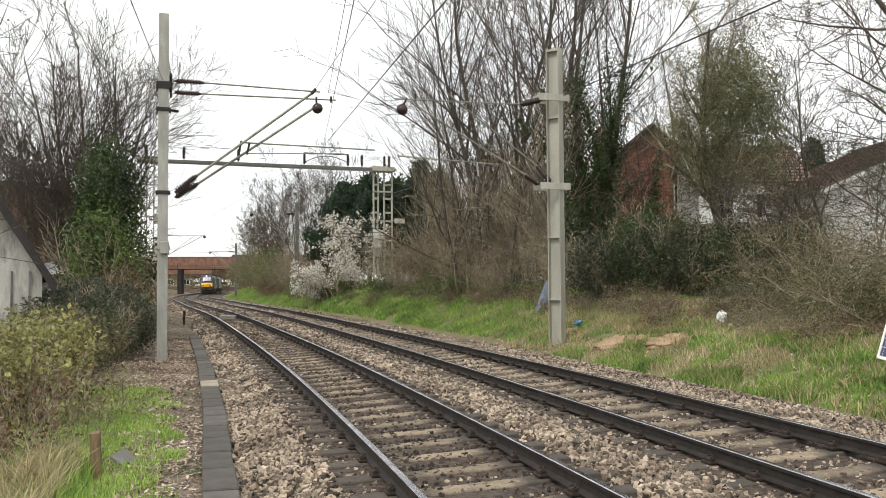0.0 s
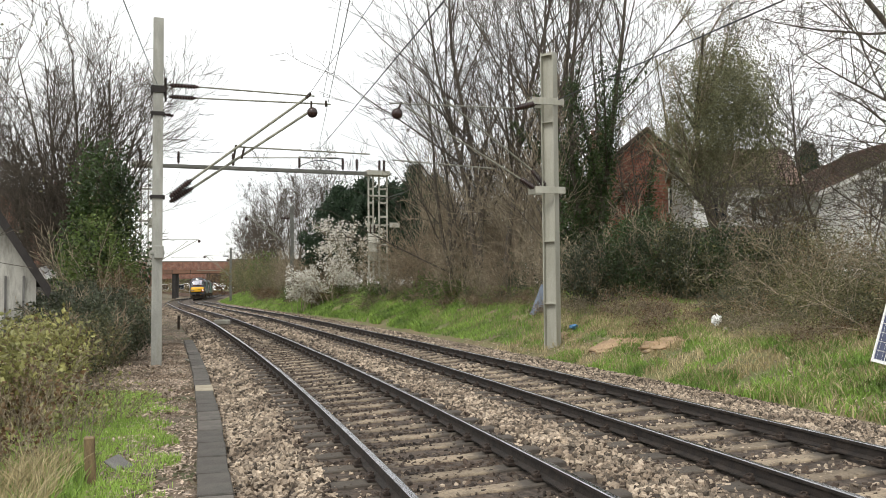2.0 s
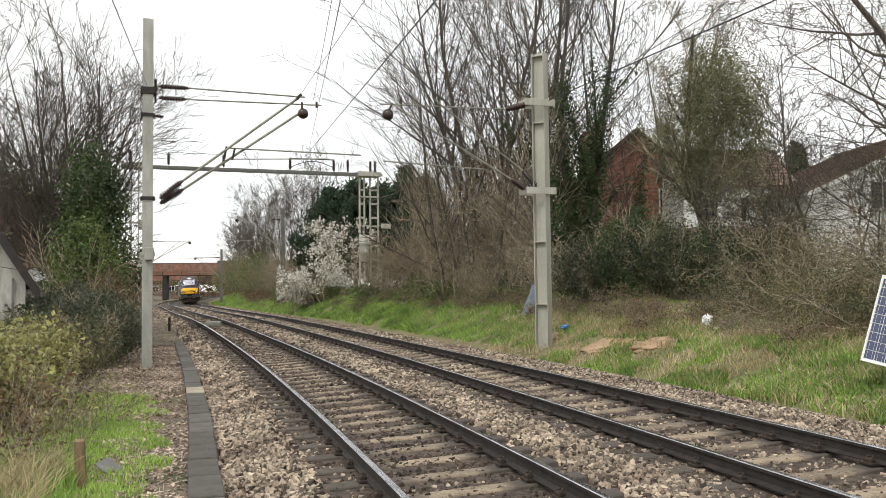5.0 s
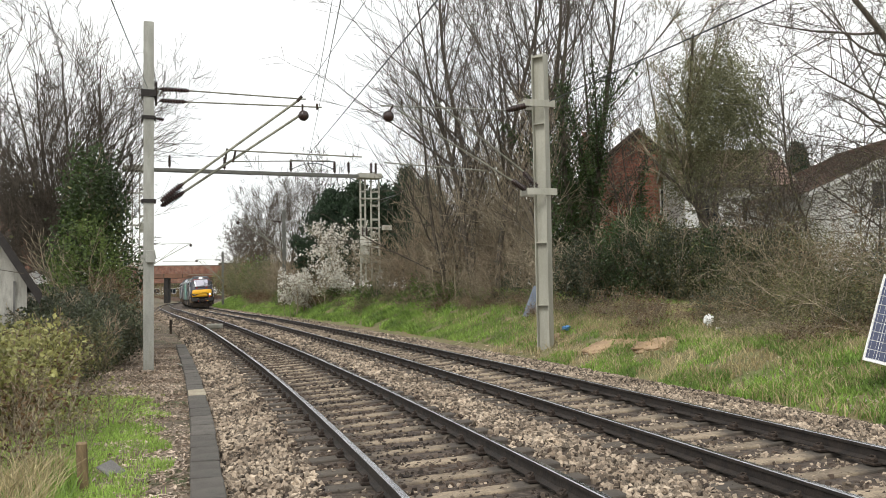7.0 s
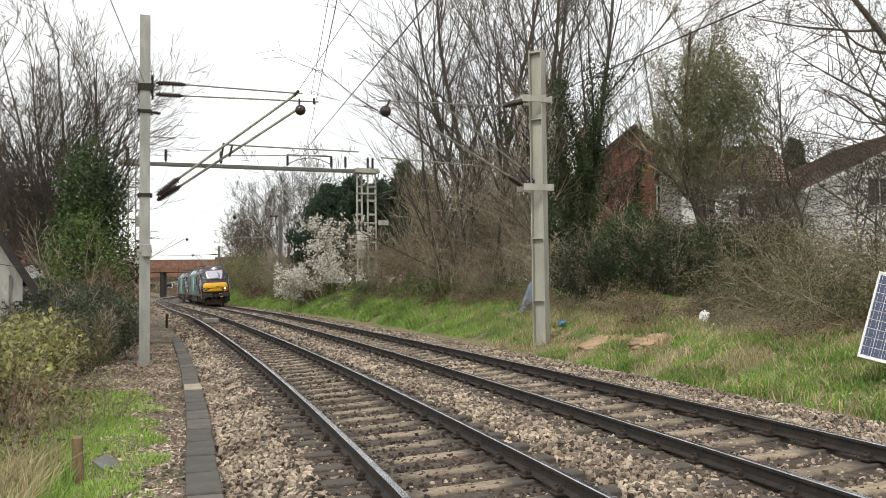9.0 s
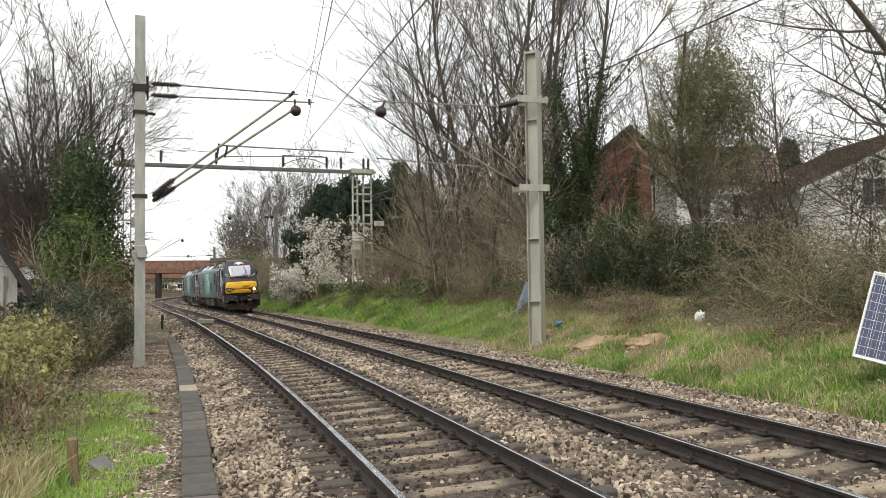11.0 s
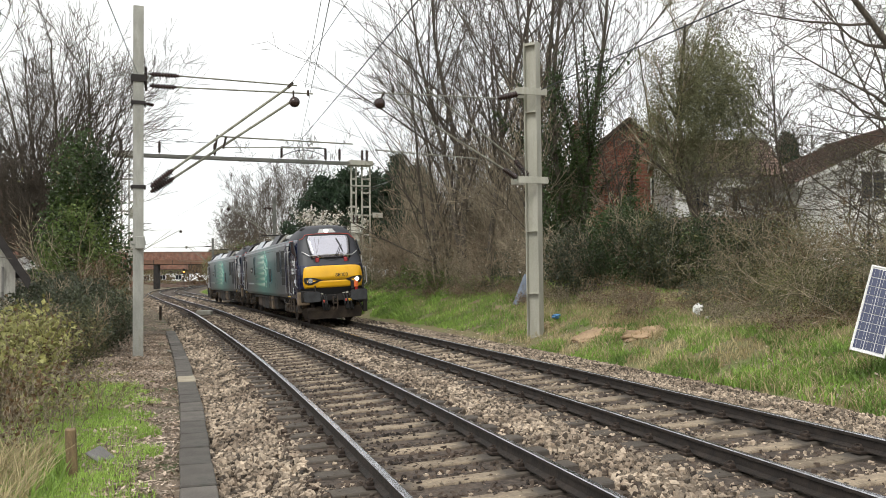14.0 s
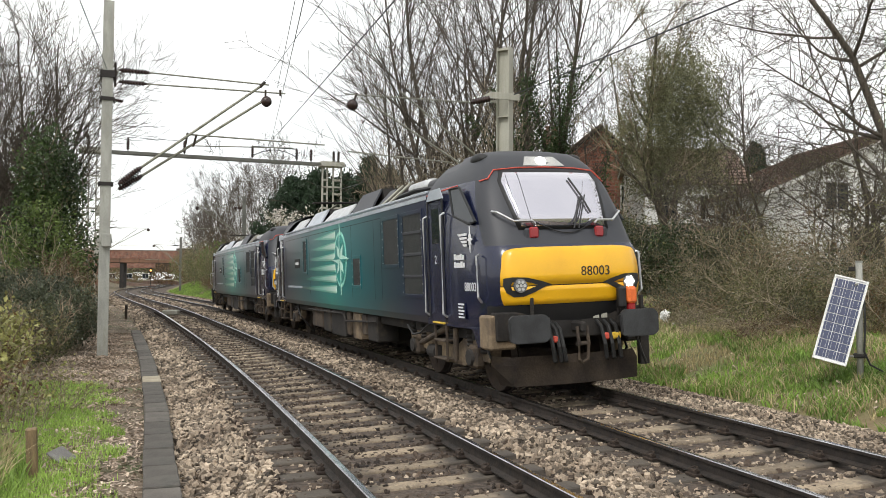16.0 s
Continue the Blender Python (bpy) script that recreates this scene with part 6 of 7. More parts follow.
    plant("tree", "olive-green leafed tree rising behind the hedge", "tree", segs, [(pick, 0.09, M_OLIVE), (body, 0.13, M_FEATHER)], m=Matrix.Translation(on_ground(10.0, 31.5)), rng=rng, squash=0.25, droop=0.4)
    for x, y, h, w, sd in ((-10.2, 78, 9.2, 3.4, 2), (-7.8, 77, 9.6, 3.4, 3), (-5.4, 79, 9.4, 3.0, 4), (-3.2, 76, 10.8, 2.4, 5), (-1.4, 75, 9.6, 2.6, 6)):
        conifer(x, y, h, w, 90 + sd)
    conifer(25.3, 60, 9.6, 1.5, 97, "dark fir tree behind the houses")
    # blossoming tree
    rng = np.random.default_rng(12)
    for x, y, h, w, st in ((-11.6, 66.5, 3.0, 2.0, 10), (-8.9, 65.0, 3.0, 1.9, 12), (-9.6, 68.5, 6.0, 0.8, 6)):
        segs, tips = shrub_segs(rng, h, w, st, (7, 5, 4), 4, r=0.04)
        n = 2600
        pick = tips[rng.integers(0, len(tips), n)] + rng.normal(0, 0.10, (n, 3))
        plant("blossom_tree", "small tree covered in white spring blossom", "tree", segs, pick, 0.15, M_BLOSSOM, m=Matrix.Translation(on_ground(x, y)), rng=rng, squash=0.8, group="blossoming trees on the bank")
    # far trees on the bank
    for i, (s, d, h) in enumerate(((92, 13, 13), (100, 12, 12.5), (108, 13, 12), (118, 12, 11.5), (128, 13, 12), (140, 12, 11), (152, 12, 11), (165, 13, 11))):
        x, y, _ = on_line(s, d)
        bare_tree(float(x), float(y), h, 120 + i, 3, (0, 0), (11, 7, 5), levels=4, least=0.016, label="distant bare tree on the railway bank", group="distant bare trees")
    for i, s in enumerate(range(104, 200, 7)):
        x, y, _ = on_line(s, 10.2 + (i % 3) * 0.8)
        bush(float(x), float(y), 4.2 + (i * 7 % 5) * 0.5, 3.0, 140 + i, (M_OLIVE, M_FRESH, M_RUST_LEAF, M_OLIVE)[i % 4], 0.2, 2200, "overgrown green bush on the far bank", stems=8, group="bushes on the far bank")


def trees_left():
    broad = dict(label="broad bare tree with dense upright branches", group="bare trees across the line")
    bare_tree(-18.5, 42, 14.5, 31, 5, (0.0, 0), (15, 9, 5), 0.6, r=0.13, fan=0.32, start=0.12, lift=0.04, **broad)
    bare_tree(-20.6, 43, 11.0, 32, 5, (-0.1, 0), (14, 9, 5), 0.65, r=0.11, fan=0.4, start=0.12, lift=0.04, **broad)
    bare_tree(-17.3, 41, 10.5, 39, 5, (0.0, 0), (14, 9, 5), 0.65, r=0.10, fan=0.4, start=0.12, lift=0.04, **broad)
    bare_tree(-19.8, 37, 7.0, 36, 4, (-0.05, 0), (11, 6, 4), r=0.08, fan=0.4, start=0.1, **broad)
    slim = dict(label="slender budding sapling with long bare twigs", group="saplings")
    bare_tree(-8.3, 13.5, 7.5, 34, 1, (0.02, 0.04), (9, 5, 3), 0.8, r=0.05, shrink=0.5, buds=160, least=0.006, wander=0.1, **slim)
    bare_tree(-7.6, 10.8, 6.5, 35, 1, (0.0, 0.08), (8, 5, 3), 0.9, r=0.045, shrink=0.55, buds=120, least=0.005, wander=0.1, **slim)
    # ivy-clad column
    rng = np.random.default_rng(36)
    segs, tips = grow(rng, (0, 0, -0.2), (0, 0, 1), 7.6, 0.2, 3, (14, 5), 0.8, 0.05, 0.25, 8, 0.05, 0.1)
    at = [blob_points(rng, 8200, (0, 0, 2.7), (1.9, 1.5, 2.9), 0.5, 0.5), blob_points(rng, 5200, (0.1, 0, 5.6), (1.25, 1.1, 2.2), 0.6, 0.45)]
    plant("ivy_tree", "tree trunk smothered in dark green ivy", "tree", segs, [(np.concatenate(at), 0.15, M_IVY), (blob_points(rng, 900, (0.3, 0, 4.0), (1.2, 1.2, 2.6), 0.5, 0.6), 0.13, M_OLIVE)], m=Matrix.Translation(on_ground(-13.7, 33)), rng=rng)
    bush(-13.1, 31.4, 4.8, 1.5, 37, M_FRESH, 0.12, 6000, "bright green leafy bush under the ivy-clad tree")
    # trackside hedge and young elder
    for i, (x, y, h, r) in enumerate(((-10.1, 25.4, 2.0, 1.15), (-11.2, 24.2, 1.9, 1.3), (-12.4, 23.4, 1.7, 1.2), (-9.9, 23.2, 1.75, 1.0), (-11.5, 26.5, 2.2, 1.2), (-11.0, 22.4, 1.6, 0.9))):
        bush(x, y, h, r, 50 + i, M_PRIVET, 0.085, 6500, "dark small-leaved evergreen bush beside the track", M_LAUREL, stems=20, group="evergreen bushes beside the track")
    for i, (x, y, h, r) in enumerate(((-11.2, 28.5, 2.7, 1.1), (-12.6, 28.2, 2.0, 1.3), (-12.3, 31.0, 2.9, 1.1), (-14.2, 27.5, 1.9, 1.4), (-15.0, 37.5, 2.8, 1.3))):
        bush(x, y, h, r, 56 + i, M_RUST_LEAF, 0.06, 4200, "russet-brown hedge with thin bare twigs", M_OLIVE, stems=22, group="russet hedge", bark=M_TWIG_RED)
    for i, (x, y, h, w) in enumerate(((-8.5, 16.4, 1.3, 0.7), (-7.3, 14.4, 1.3, 0.65), (-8.3, 17.3, 1.2, 0.6), (-9.1, 18.4, 1.25, 0.7), (-6.5, 12.4, 1.0, 0.5), (-7.6, 15.6, 1.3, 0.55))):
        rng = np.random.default_rng(63 + i)
        segs, tips = shrub_segs(rng, h, w, 20, (5, 3), 3, r=0.011)
        high = tips[tips[:, 2] > h * 0.45]
        n = 1150
        fresh = high[rng.integers(0, len(high), n)] + rng.normal(0, 0.10, (n, 3))
        dull = tips[rng.integers(0, len(tips), 500)] + rng.normal(0, 0.12, (500, 3))
        plant("elder_shrub", "young yellow-green elder shrub with fresh leaves", "shrub", segs, [(fresh, 0.12, M_ELDER), (dull, 0.06, M_RUST_LEAF)], m=Matrix.Translation(on_ground(x, y)), rng=rng, group="elder shrubs", bark=M_TWIG_RED)
    for i, (x, y, h) in enumerate(((-5.7, 11.6, 1.1), (-6.3, 13.2, 1.2), (-5.3, 10.2, 0.9), (-6.9, 13.8, 1.2), (-5.9, 12.6, 1.0), (-5.0, 11.0, 0.8), (-4.9, 9.6, 0.7), (-5.5, 13.6, 0.8))):
        rng = np.random.default_rng(300 + i)
        segs, tips = shrub_segs(rng, h, 0.5, 16, (4, 3), 3, r=0.008, least=0.003)
        plant("bramble", "dry brown bramble stems with few leaves", "shrub", segs, tips[rng.integers(0, len(tips), 260)] + rng.normal(0, 0.06, (260, 3)), 0.065, M_ELDER if i % 2 else M_RUST_LEAF, m=Matrix.Translation(on_ground(x, y)), rng=rng, group="brambles", bark=M_TWIG)
    for i, (x, y) in enumerate(((-8.6, 20.3), (-9.6, 20.8), (-9.0, 18.5))):
        bush(x, y, 1.5, 0.9, 70 + i, M_OLIVE, 0.06, 2500, "scrubby low bush with dull leaves", M_LAUREL, stems=14, group="low scrub", bark=M_TWIG_RED)
    for i, s in enumerate(range(52, 170, 9)):
        x, y, _ = on_line(s, -6.5 - (i % 3))
        bush(float(x), float(y), 3.4 + (i % 3) * 0.5, 2.3, 170 + i, M_OLIVE if i % 2 else M_RUST_LEAF, 0.16, 1500, "rough bush beside the far line", stems=10, group="bushes beside the far line")


def blades(name, label, seed, spots, height, lm, width=0.008, lean=0.35):
    """Grass as bent blades, two faces each; spots: n x 3."""
    rng = np.random.default_rng(seed)
    n = len(spots)
    a = rng.uniform(0, 6.28, n)
    h = height * rng.uniform(0.5, 1.4, n)
    side = np.stack([np.cos(a), np.sin(a), np.zeros(n)], 1) * (width * rng.uniform(0.6, 1.5, n))[:, None]
    b = rng.uniform(0, 6.28, n)
    bend = np.stack([np.cos(b), np.sin(b), np.zeros(n)], 1) * (h * lean * rng.uniform(0.2, 1.6, n))[:, None]
    up = np.stack([np.zeros(n), np.zeros(n), h], 1)
    mid = spots + up * 0.6 + bend * 0.35
    v = np.stack([spots - side, spots + side, mid + side * 0.7, mid - side * 0.7, spots + up * 0.95 + bend], 1).reshape(-1, 3)
    i = np.arange(n) * 5
    f = [*np.stack([i, i + 1, i + 2, i + 3], 1).tolist(), *np.stack([i + 3, i + 2, i + 4], 1).tolist()]
    ob = raw(name, v, f, lm)
    return tagged(ob, label, "grass", kind="stuff")


def scatter(rng, n, s0, s1, d0, d1, patch=0.0, scale=0.9, z=-0.01, ragged=0.0):
    out = []
    while len(out) < n:
        s, d = rng.uniform(s0, s1), rng.uniform(d0, d1)
        x, y, _ = on_line(s, d)
        if ragged and (d > d1 - ragged * (0.5 + noise.noise((x * 1.3, y * 1.3, 11))) * 2 * rng.uniform(0.3, 1)):
            continue
        if noise.noise((x * scale, y * scale, 3)) + 0.5 * noise.noise((x * scale * 3, y * scale * 3, 7)) < patch:
            continue
        out.append((x, y, ground_z(s, d) + z))
    return np.array(out)


def grass():
    rng = np.random.default_rng(77)
    blades("lawn_grass", "short bright green grass beside the cable trough", 1, np.concatenate([scatter(rng, 60000, 10.5, 23.0, -5.6, -2.75, -0.38, 0.8, ragged=0.8), scatter(rng, 5000, 9.0, 14.0, -4.5, -2.8, -0.1, 1.2)]), 0.085, M_LAWN, 0.0055)
    blades("dry_grass", "long dry straw-coloured grass by the path", 2, np.concatenate([scatter(rng, 10000, 9.0, 15, -7.0, -3.9, -0.15, 1.3), scatter(rng, 3000, 15, 21, -7.5, -4.9, 0.0, 1.3)]), 0.38, M_STRAW, 0.006, 0.7)
    blades("long_grass", "tall fresh grass by the path", 3, scatter(rng, 5000, 9, 15, -6.5, -3.7, -0.1, 1.1), 0.26, M_GRASS, 0.007, 0.6)
    blades("verge_grass", "rough green grass on the railway verge", 4, np.concatenate([scatter(rng, 42000, 9, 26, 6.7, 11.5, -0.02, 0.9), scatter(rng, 7000, 9, 18, 6.8, 10.5, -0.3, 0.7), scatter(rng, 24000, 26, 46, 7.3, 12.3, -0.25, 0.5), scatter(rng, 14000, 46, 90, 7.9, 12.5, -0.3, 0.4), scatter(rng, 9000, 60, 150, 7.2, 11.5, -0.6, 0.4)]), 0.14, M_GRASS, 0.012, 0.6)
    blades("verge_straw", "dead straw among the verge grass", 5, np.concatenate([scatter(rng, 17000, 9, 30, 6.8, 12.0, -0.1, 1.1), scatter(rng, 10000, 14, 33, 8.8, 11.2, -0.25, 0.7), scatter(rng, 4000, 30, 60, 8, 12.5, 0.1, 0.5)]), 0.2, M_STRAW, 0.009, 0.7)
    blades("bank_grass", "tufted green grass on the far railway bank", 6, np.concatenate([scatter(rng, 26000, 40, 75, 7.4, 12.0, -0.1, 0.7), scatter(rng, 16000, 75, 150, 7.2, 12.0, -0.2, 0.4)]), 0.24, M_GRASS, 0.022, 0.7)
    # chippings and dead leaves on the path
    at = scatter(rng, 20000, 9, 40, -4.6, -2.55, -0.6, 1.0, 0.02)
    at = np.concatenate([at, scatter(rng, 10000, 18, 32, -8, -3.0, -0.6, 1.0, 0.02)])
    at = np.concatenate([at, scatter(rng, 5000, 40, 80, -6.0, -2.4, -0.8, 1.0, 0.03), scatter(rng, 9000, 9, 34, 6.9, 12.5, -0.4, 1.0, 0.03)])
    v, f = leaves(rng, at, 0.10, 0.4)
    v[:, 2] = np.repeat(at[:, 2], 4) + (v[:, 2] - np.repeat(at[:, 2], 4)) * 0.45
    tagged(raw("leaf_litter", v, f, LITTER), "dead leaves and wood chippings on bare earth", "leaf litter", kind="stuff")


M_FEATHER = leaf_mat("feathery_olive_leaf", (0.27, 0.27, 0.15), (0.15, 0.155, 0.08))
LITTER = mat("dead_leaf_litter", (0.50, 0.41, 0.33), (0.25, 0.19, 0.14), 1.0, 0.9, bump=0, island=0.55)
trees_right()
thicket()
trees_left()
grass()
# ---- buildings, bridge and trackside things ----
def brick_mat(name, a, b, mortar, scale=1.0):
    m = bpy.data.materials.new(name)
    m.use_nodes = True
    n, l = m.node_tree.nodes, m.node_tree.links
    p = n["Principled BSDF"]
    p.inputs["Roughness"].default_value = 0.9
    t = n.new("ShaderNodeTexCoord")
    sp, cb, ad = n.new("ShaderNodeSeparateXYZ"), n.new("ShaderNodeCombineXYZ"), n.new("ShaderNodeMath")
    l.new(t.outputs["Object"], sp.inputs[0])
    l.new(sp.outputs["X"], ad.inputs[0])
    l.new(sp.outputs["Y"], ad.inputs[1])
    l.new(ad.outputs[0], cb.inputs["X"])
    l.new(sp.outputs["Z"], cb.inputs["Y"])
    br = n.new("ShaderNodeTexBrick")
    br.inputs["Scale"].default_value = scale
    br.inputs["Brick Width"].default_value, br.inputs["Row Height"].default_value = 0.225, 0.075
    br.inputs["Mortar Size"].default_value = 0.008
    br.inputs["Color1"].default_value, br.inputs["Color2"].default_value, br.inputs["Mortar"].default_value = (*a, 1), (*b, 1), (*mortar, 1)
    l.new(cb.outputs[0], br.inputs["Vector"])
    ns = n.new("ShaderNodeTexNoise")
    ns.inputs["Scale"].default_value, ns.inputs["Detail"].default_value = 1.3, 8
    l.new(t.outputs["Object"], ns.inputs["Vector"])
    r = n.new("ShaderNodeMapRange")
    r.inputs["From Min"].default_value, r.inputs["From Max"].default_value = 0.3, 0.7
    r.inputs["To Min"].default_value, r.inputs["To Max"].default_value = 0.6, 1.3
    l.new(ns.outputs["Fac"], r.inputs["Value"])
    h = n.new("ShaderNodeHueSaturation")
    l.new(br.outputs["Color"], h.inputs["Color"])
    l.new(r.outputs["Result"], h.inputs["Value"])
    l.new(h.outputs["Color"], p.inputs["Base Color"])
    bp = n.new("ShaderNodeBump")
    bp.inputs["Strength"].default_value, bp.inputs["Distance"].default_value = 0.5, 0.01
    bp.invert = True
    l.new(br.outputs["Fac"], bp.inputs["Height"])
    l.new(bp.outputs["Normal"], p.inputs["Normal"])
    return m


M_BRICKWALL = brick_mat("red_brickwork", (0.36, 0.12, 0.07), (0.26, 0.085, 0.055), (0.34, 0.27, 0.22))
M_DULLBRICK = brick_mat("sooty_brickwork", (0.27, 0.115, 0.075), (0.19, 0.08, 0.055), (0.22, 0.18, 0.15))


def gable_solid(bm, w, d, h, peak):
    """House body: gable ends face -y and +y; origin at the middle of the base."""
    a = [(-w / 2, 0), (w / 2, 0), (w / 2, h), (0, peak), (-w / 2, h)]
    slab(bm, a, d, Matrix.Translation((0, d / 2, 0)) @ Matrix.Rotation(radians(90), 4, "X"))
    bmesh.ops.recalc_face_normals(bm, faces=bm.faces)
    return bm


def roof_slope(w, d, h, peak, side, over=0.35):
    """One slope with rows of overlapping tiles."""
    bm = new_bm()
    run, rise = w / 2, peak - h
    ln = math.hypot(run, rise)
    n = max(6, int((ln + over) / 0.28))
    steps = []
    for i in range(n):
        steps += [(-over + (ln + over) * i / n, 0.10), (-over + (ln + over) * (i + 1) / n, 0.06)]
    pts = []
    for t, up in steps + [(ln, 0.0), (-over, 0.0)]:
        f = t / ln
        pts.append((side * (run - run * f) + side * up * rise / ln, h + rise * f + up * run / ln))
    loft(bm, [[(x, y, z) for x, z in pts] for y in (-d / 2 - over, d / 2 + over)], closed=True)
    bmesh.ops.recalc_face_normals(bm, faces=bm.faces)
    return bm


def window(parent, x, y, z, w, h, turn=0.0, bars=1):
    win = empty("window", Matrix.Translation((x, y, z)) @ Matrix.Rotation(turn, 4, "Z"))
    win.parent = parent
    part("pane", box(new_bm(), (0, 0.0, 0), (w, 0.04, h)), M_PANE, win)
    t = 0.07
    for cx, cz, sx, sz in ((0, h / 2, w + t, t), (0, -h / 2, w + t, t), (-w / 2, 0, t, h - t), (w / 2, 0, t, h - t)):
        part("frame", box(new_bm(), (cx, -0.02, cz), (sx, 0.08, sz), 0.006), M_RENDER, win)
    for i in range(bars):
        part("glazing_bar", box(new_bm(), (w * ((i + 1) / (bars + 1) - 0.5), -0.02, 0), (0.05, 0.06, h - t)), M_RENDER, win)
    part("sill", box(new_bm(), (0, -0.06, -h / 2 - 0.07), (w + 0.2, 0.16, 0.06), 0.01), M_LID, win)
    return win


def house(x, y, turn, w, d, h, peak, wall, label, windows, chimney=None):
    g = at_ground(x, y)[2] - 0.3
    top = empty("house", Matrix.Translation((x, y, g)) @ Matrix.Rotation(radians(turn), 4, "Z"), label=label, category="house")
    part("wall", gable_solid(new_bm(), w, d, h, peak), wall, top)
    for e in (-1, 1):
        part("roof_slope", roof_slope(w, d, h, peak, e), M_ROOF, top, "brown tiled roof slope")
    part("ridge", box(new_bm(), (0, 0, peak + 0.08), (0.25, d + 0.7, 0.12), 0.03), M_ROOF, top)
    for e in (-1, 1):
        bm = new_bm()
        for q in (-1, 1):
            slab(bm, [(q * (w / 2 + 0.3), h - 0.35), (0, peak - 0.12), (0, peak + 0.1), (q * (w / 2 + 0.3), h - 0.12)], 0.05, Matrix.Translation((0, e * (d / 2 + 0.3) + 0.025, 0)) @ Matrix.Rotation(radians(90), 4, "X"))
        bmesh.ops.recalc_face_normals(bm, faces=bm.faces)
        part("bargeboard", bm, M_RENDER if wall is M_RENDER else M_WOODDARK, top)
    for wx, wy, wz, ww, wh, t in windows:
        window(top, wx, wy, wz, ww, wh, radians(t), 1)
    if chimney:
        cx, cy, cz = chimney
        ch = empty("chimney", Matrix.Translation((cx, cy, 0)))
        ch.parent = top
        part("chimney_shaft", box(new_bm(), (0, 0, cz - 1.2), (0.9, 0.6, 2.6), 0.01), wall if wall is not M_RENDER else M_BRICKWALL, ch)
        part("cap", box(new_bm(), (0, 0, cz + 0.15), (1.05, 0.75, 0.12), 0.02), M_LID, ch)
        for e in (-0.22, 0.22):
            part("pot", turned(new_bm(), (e, 0, cz + 0.2), (e, 0, cz + 0.6), [(0, 0.13), (0.8, 0.11), (0.85, 0.14), (1, 0.13)], 10), M_BRICK, ch)
    return top


house(10.6, 49.5, 0, 5.8, 8.0, 6.0, 8.4, M_BRICKWALL, "red brick gabled house half hidden by trees", [(1.6, -4.02, 4.6, 0.9, 1.3, 0), (0, -4.02, 1.9, 1.6, 1.4, 0)], (-2.3, -2.0, 8.2))
house(14.5, 43.9, 90, 5.0, 5.2, 5.0, 6.9, M_RENDER, "white rendered house wing with dark windows", [(-2.52, 1.4, 3.7, 0.9, 1.2, -90), (-2.52, -0.6, 3.7, 0.9, 1.2, -90), (-2.52, 0.6, 1.4, 1.4, 1.1, -90)])
house(21.7, 40.6, 5, 13.4, 9.0, 3.9, 6.8, M_RENDER, "white rendered house with brown tiled roof", [(-3.4, -4.52, 3.7, 1.1, 1.2, 0), (0.2, -4.52, 4.2, 1.1, 1.2, 0), (-2.0, -4.52, 1.6, 1.6, 1.3, 0)])


def lean_to():
    top = empty("lean_to", Matrix.Translation((12.6, 38.2, at_ground(12.6, 38.2)[2] - 0.2)), label="low white outhouse with shallow dark roof", category="outhouse")
    part("wall", box(new_bm(), (0, 0, 1.0), (4.2, 2.4, 2.0), 0.01), M_RENDER, top)
    bm = new_bm()
    loft(bm, [[(x, -1.5, 1.95), (x, -1.5, 2.05), (x, 1.4, 2.65), (x, 1.4, 2.55)] for x in (-2.4, 2.4)], closed=True)
    bmesh.ops.recalc_face_normals(bm, faces=bm.faces)
    part("roof", bm, M_ROOF, top, "dark brown sloping roof")
    part("gutter", box(new_bm(), (0, -1.54, 1.98), (4.8, 0.08, 0.09), 0.02), M_RENDER, top)
    window(top, -0.6, -1.22, 1.2, 1.0, 0.8)
    part("back_wall", box(new_bm(), (0, 1.25, 1.25), (4.2, 0.1, 2.5)), M_RENDER, top)


lean_to()


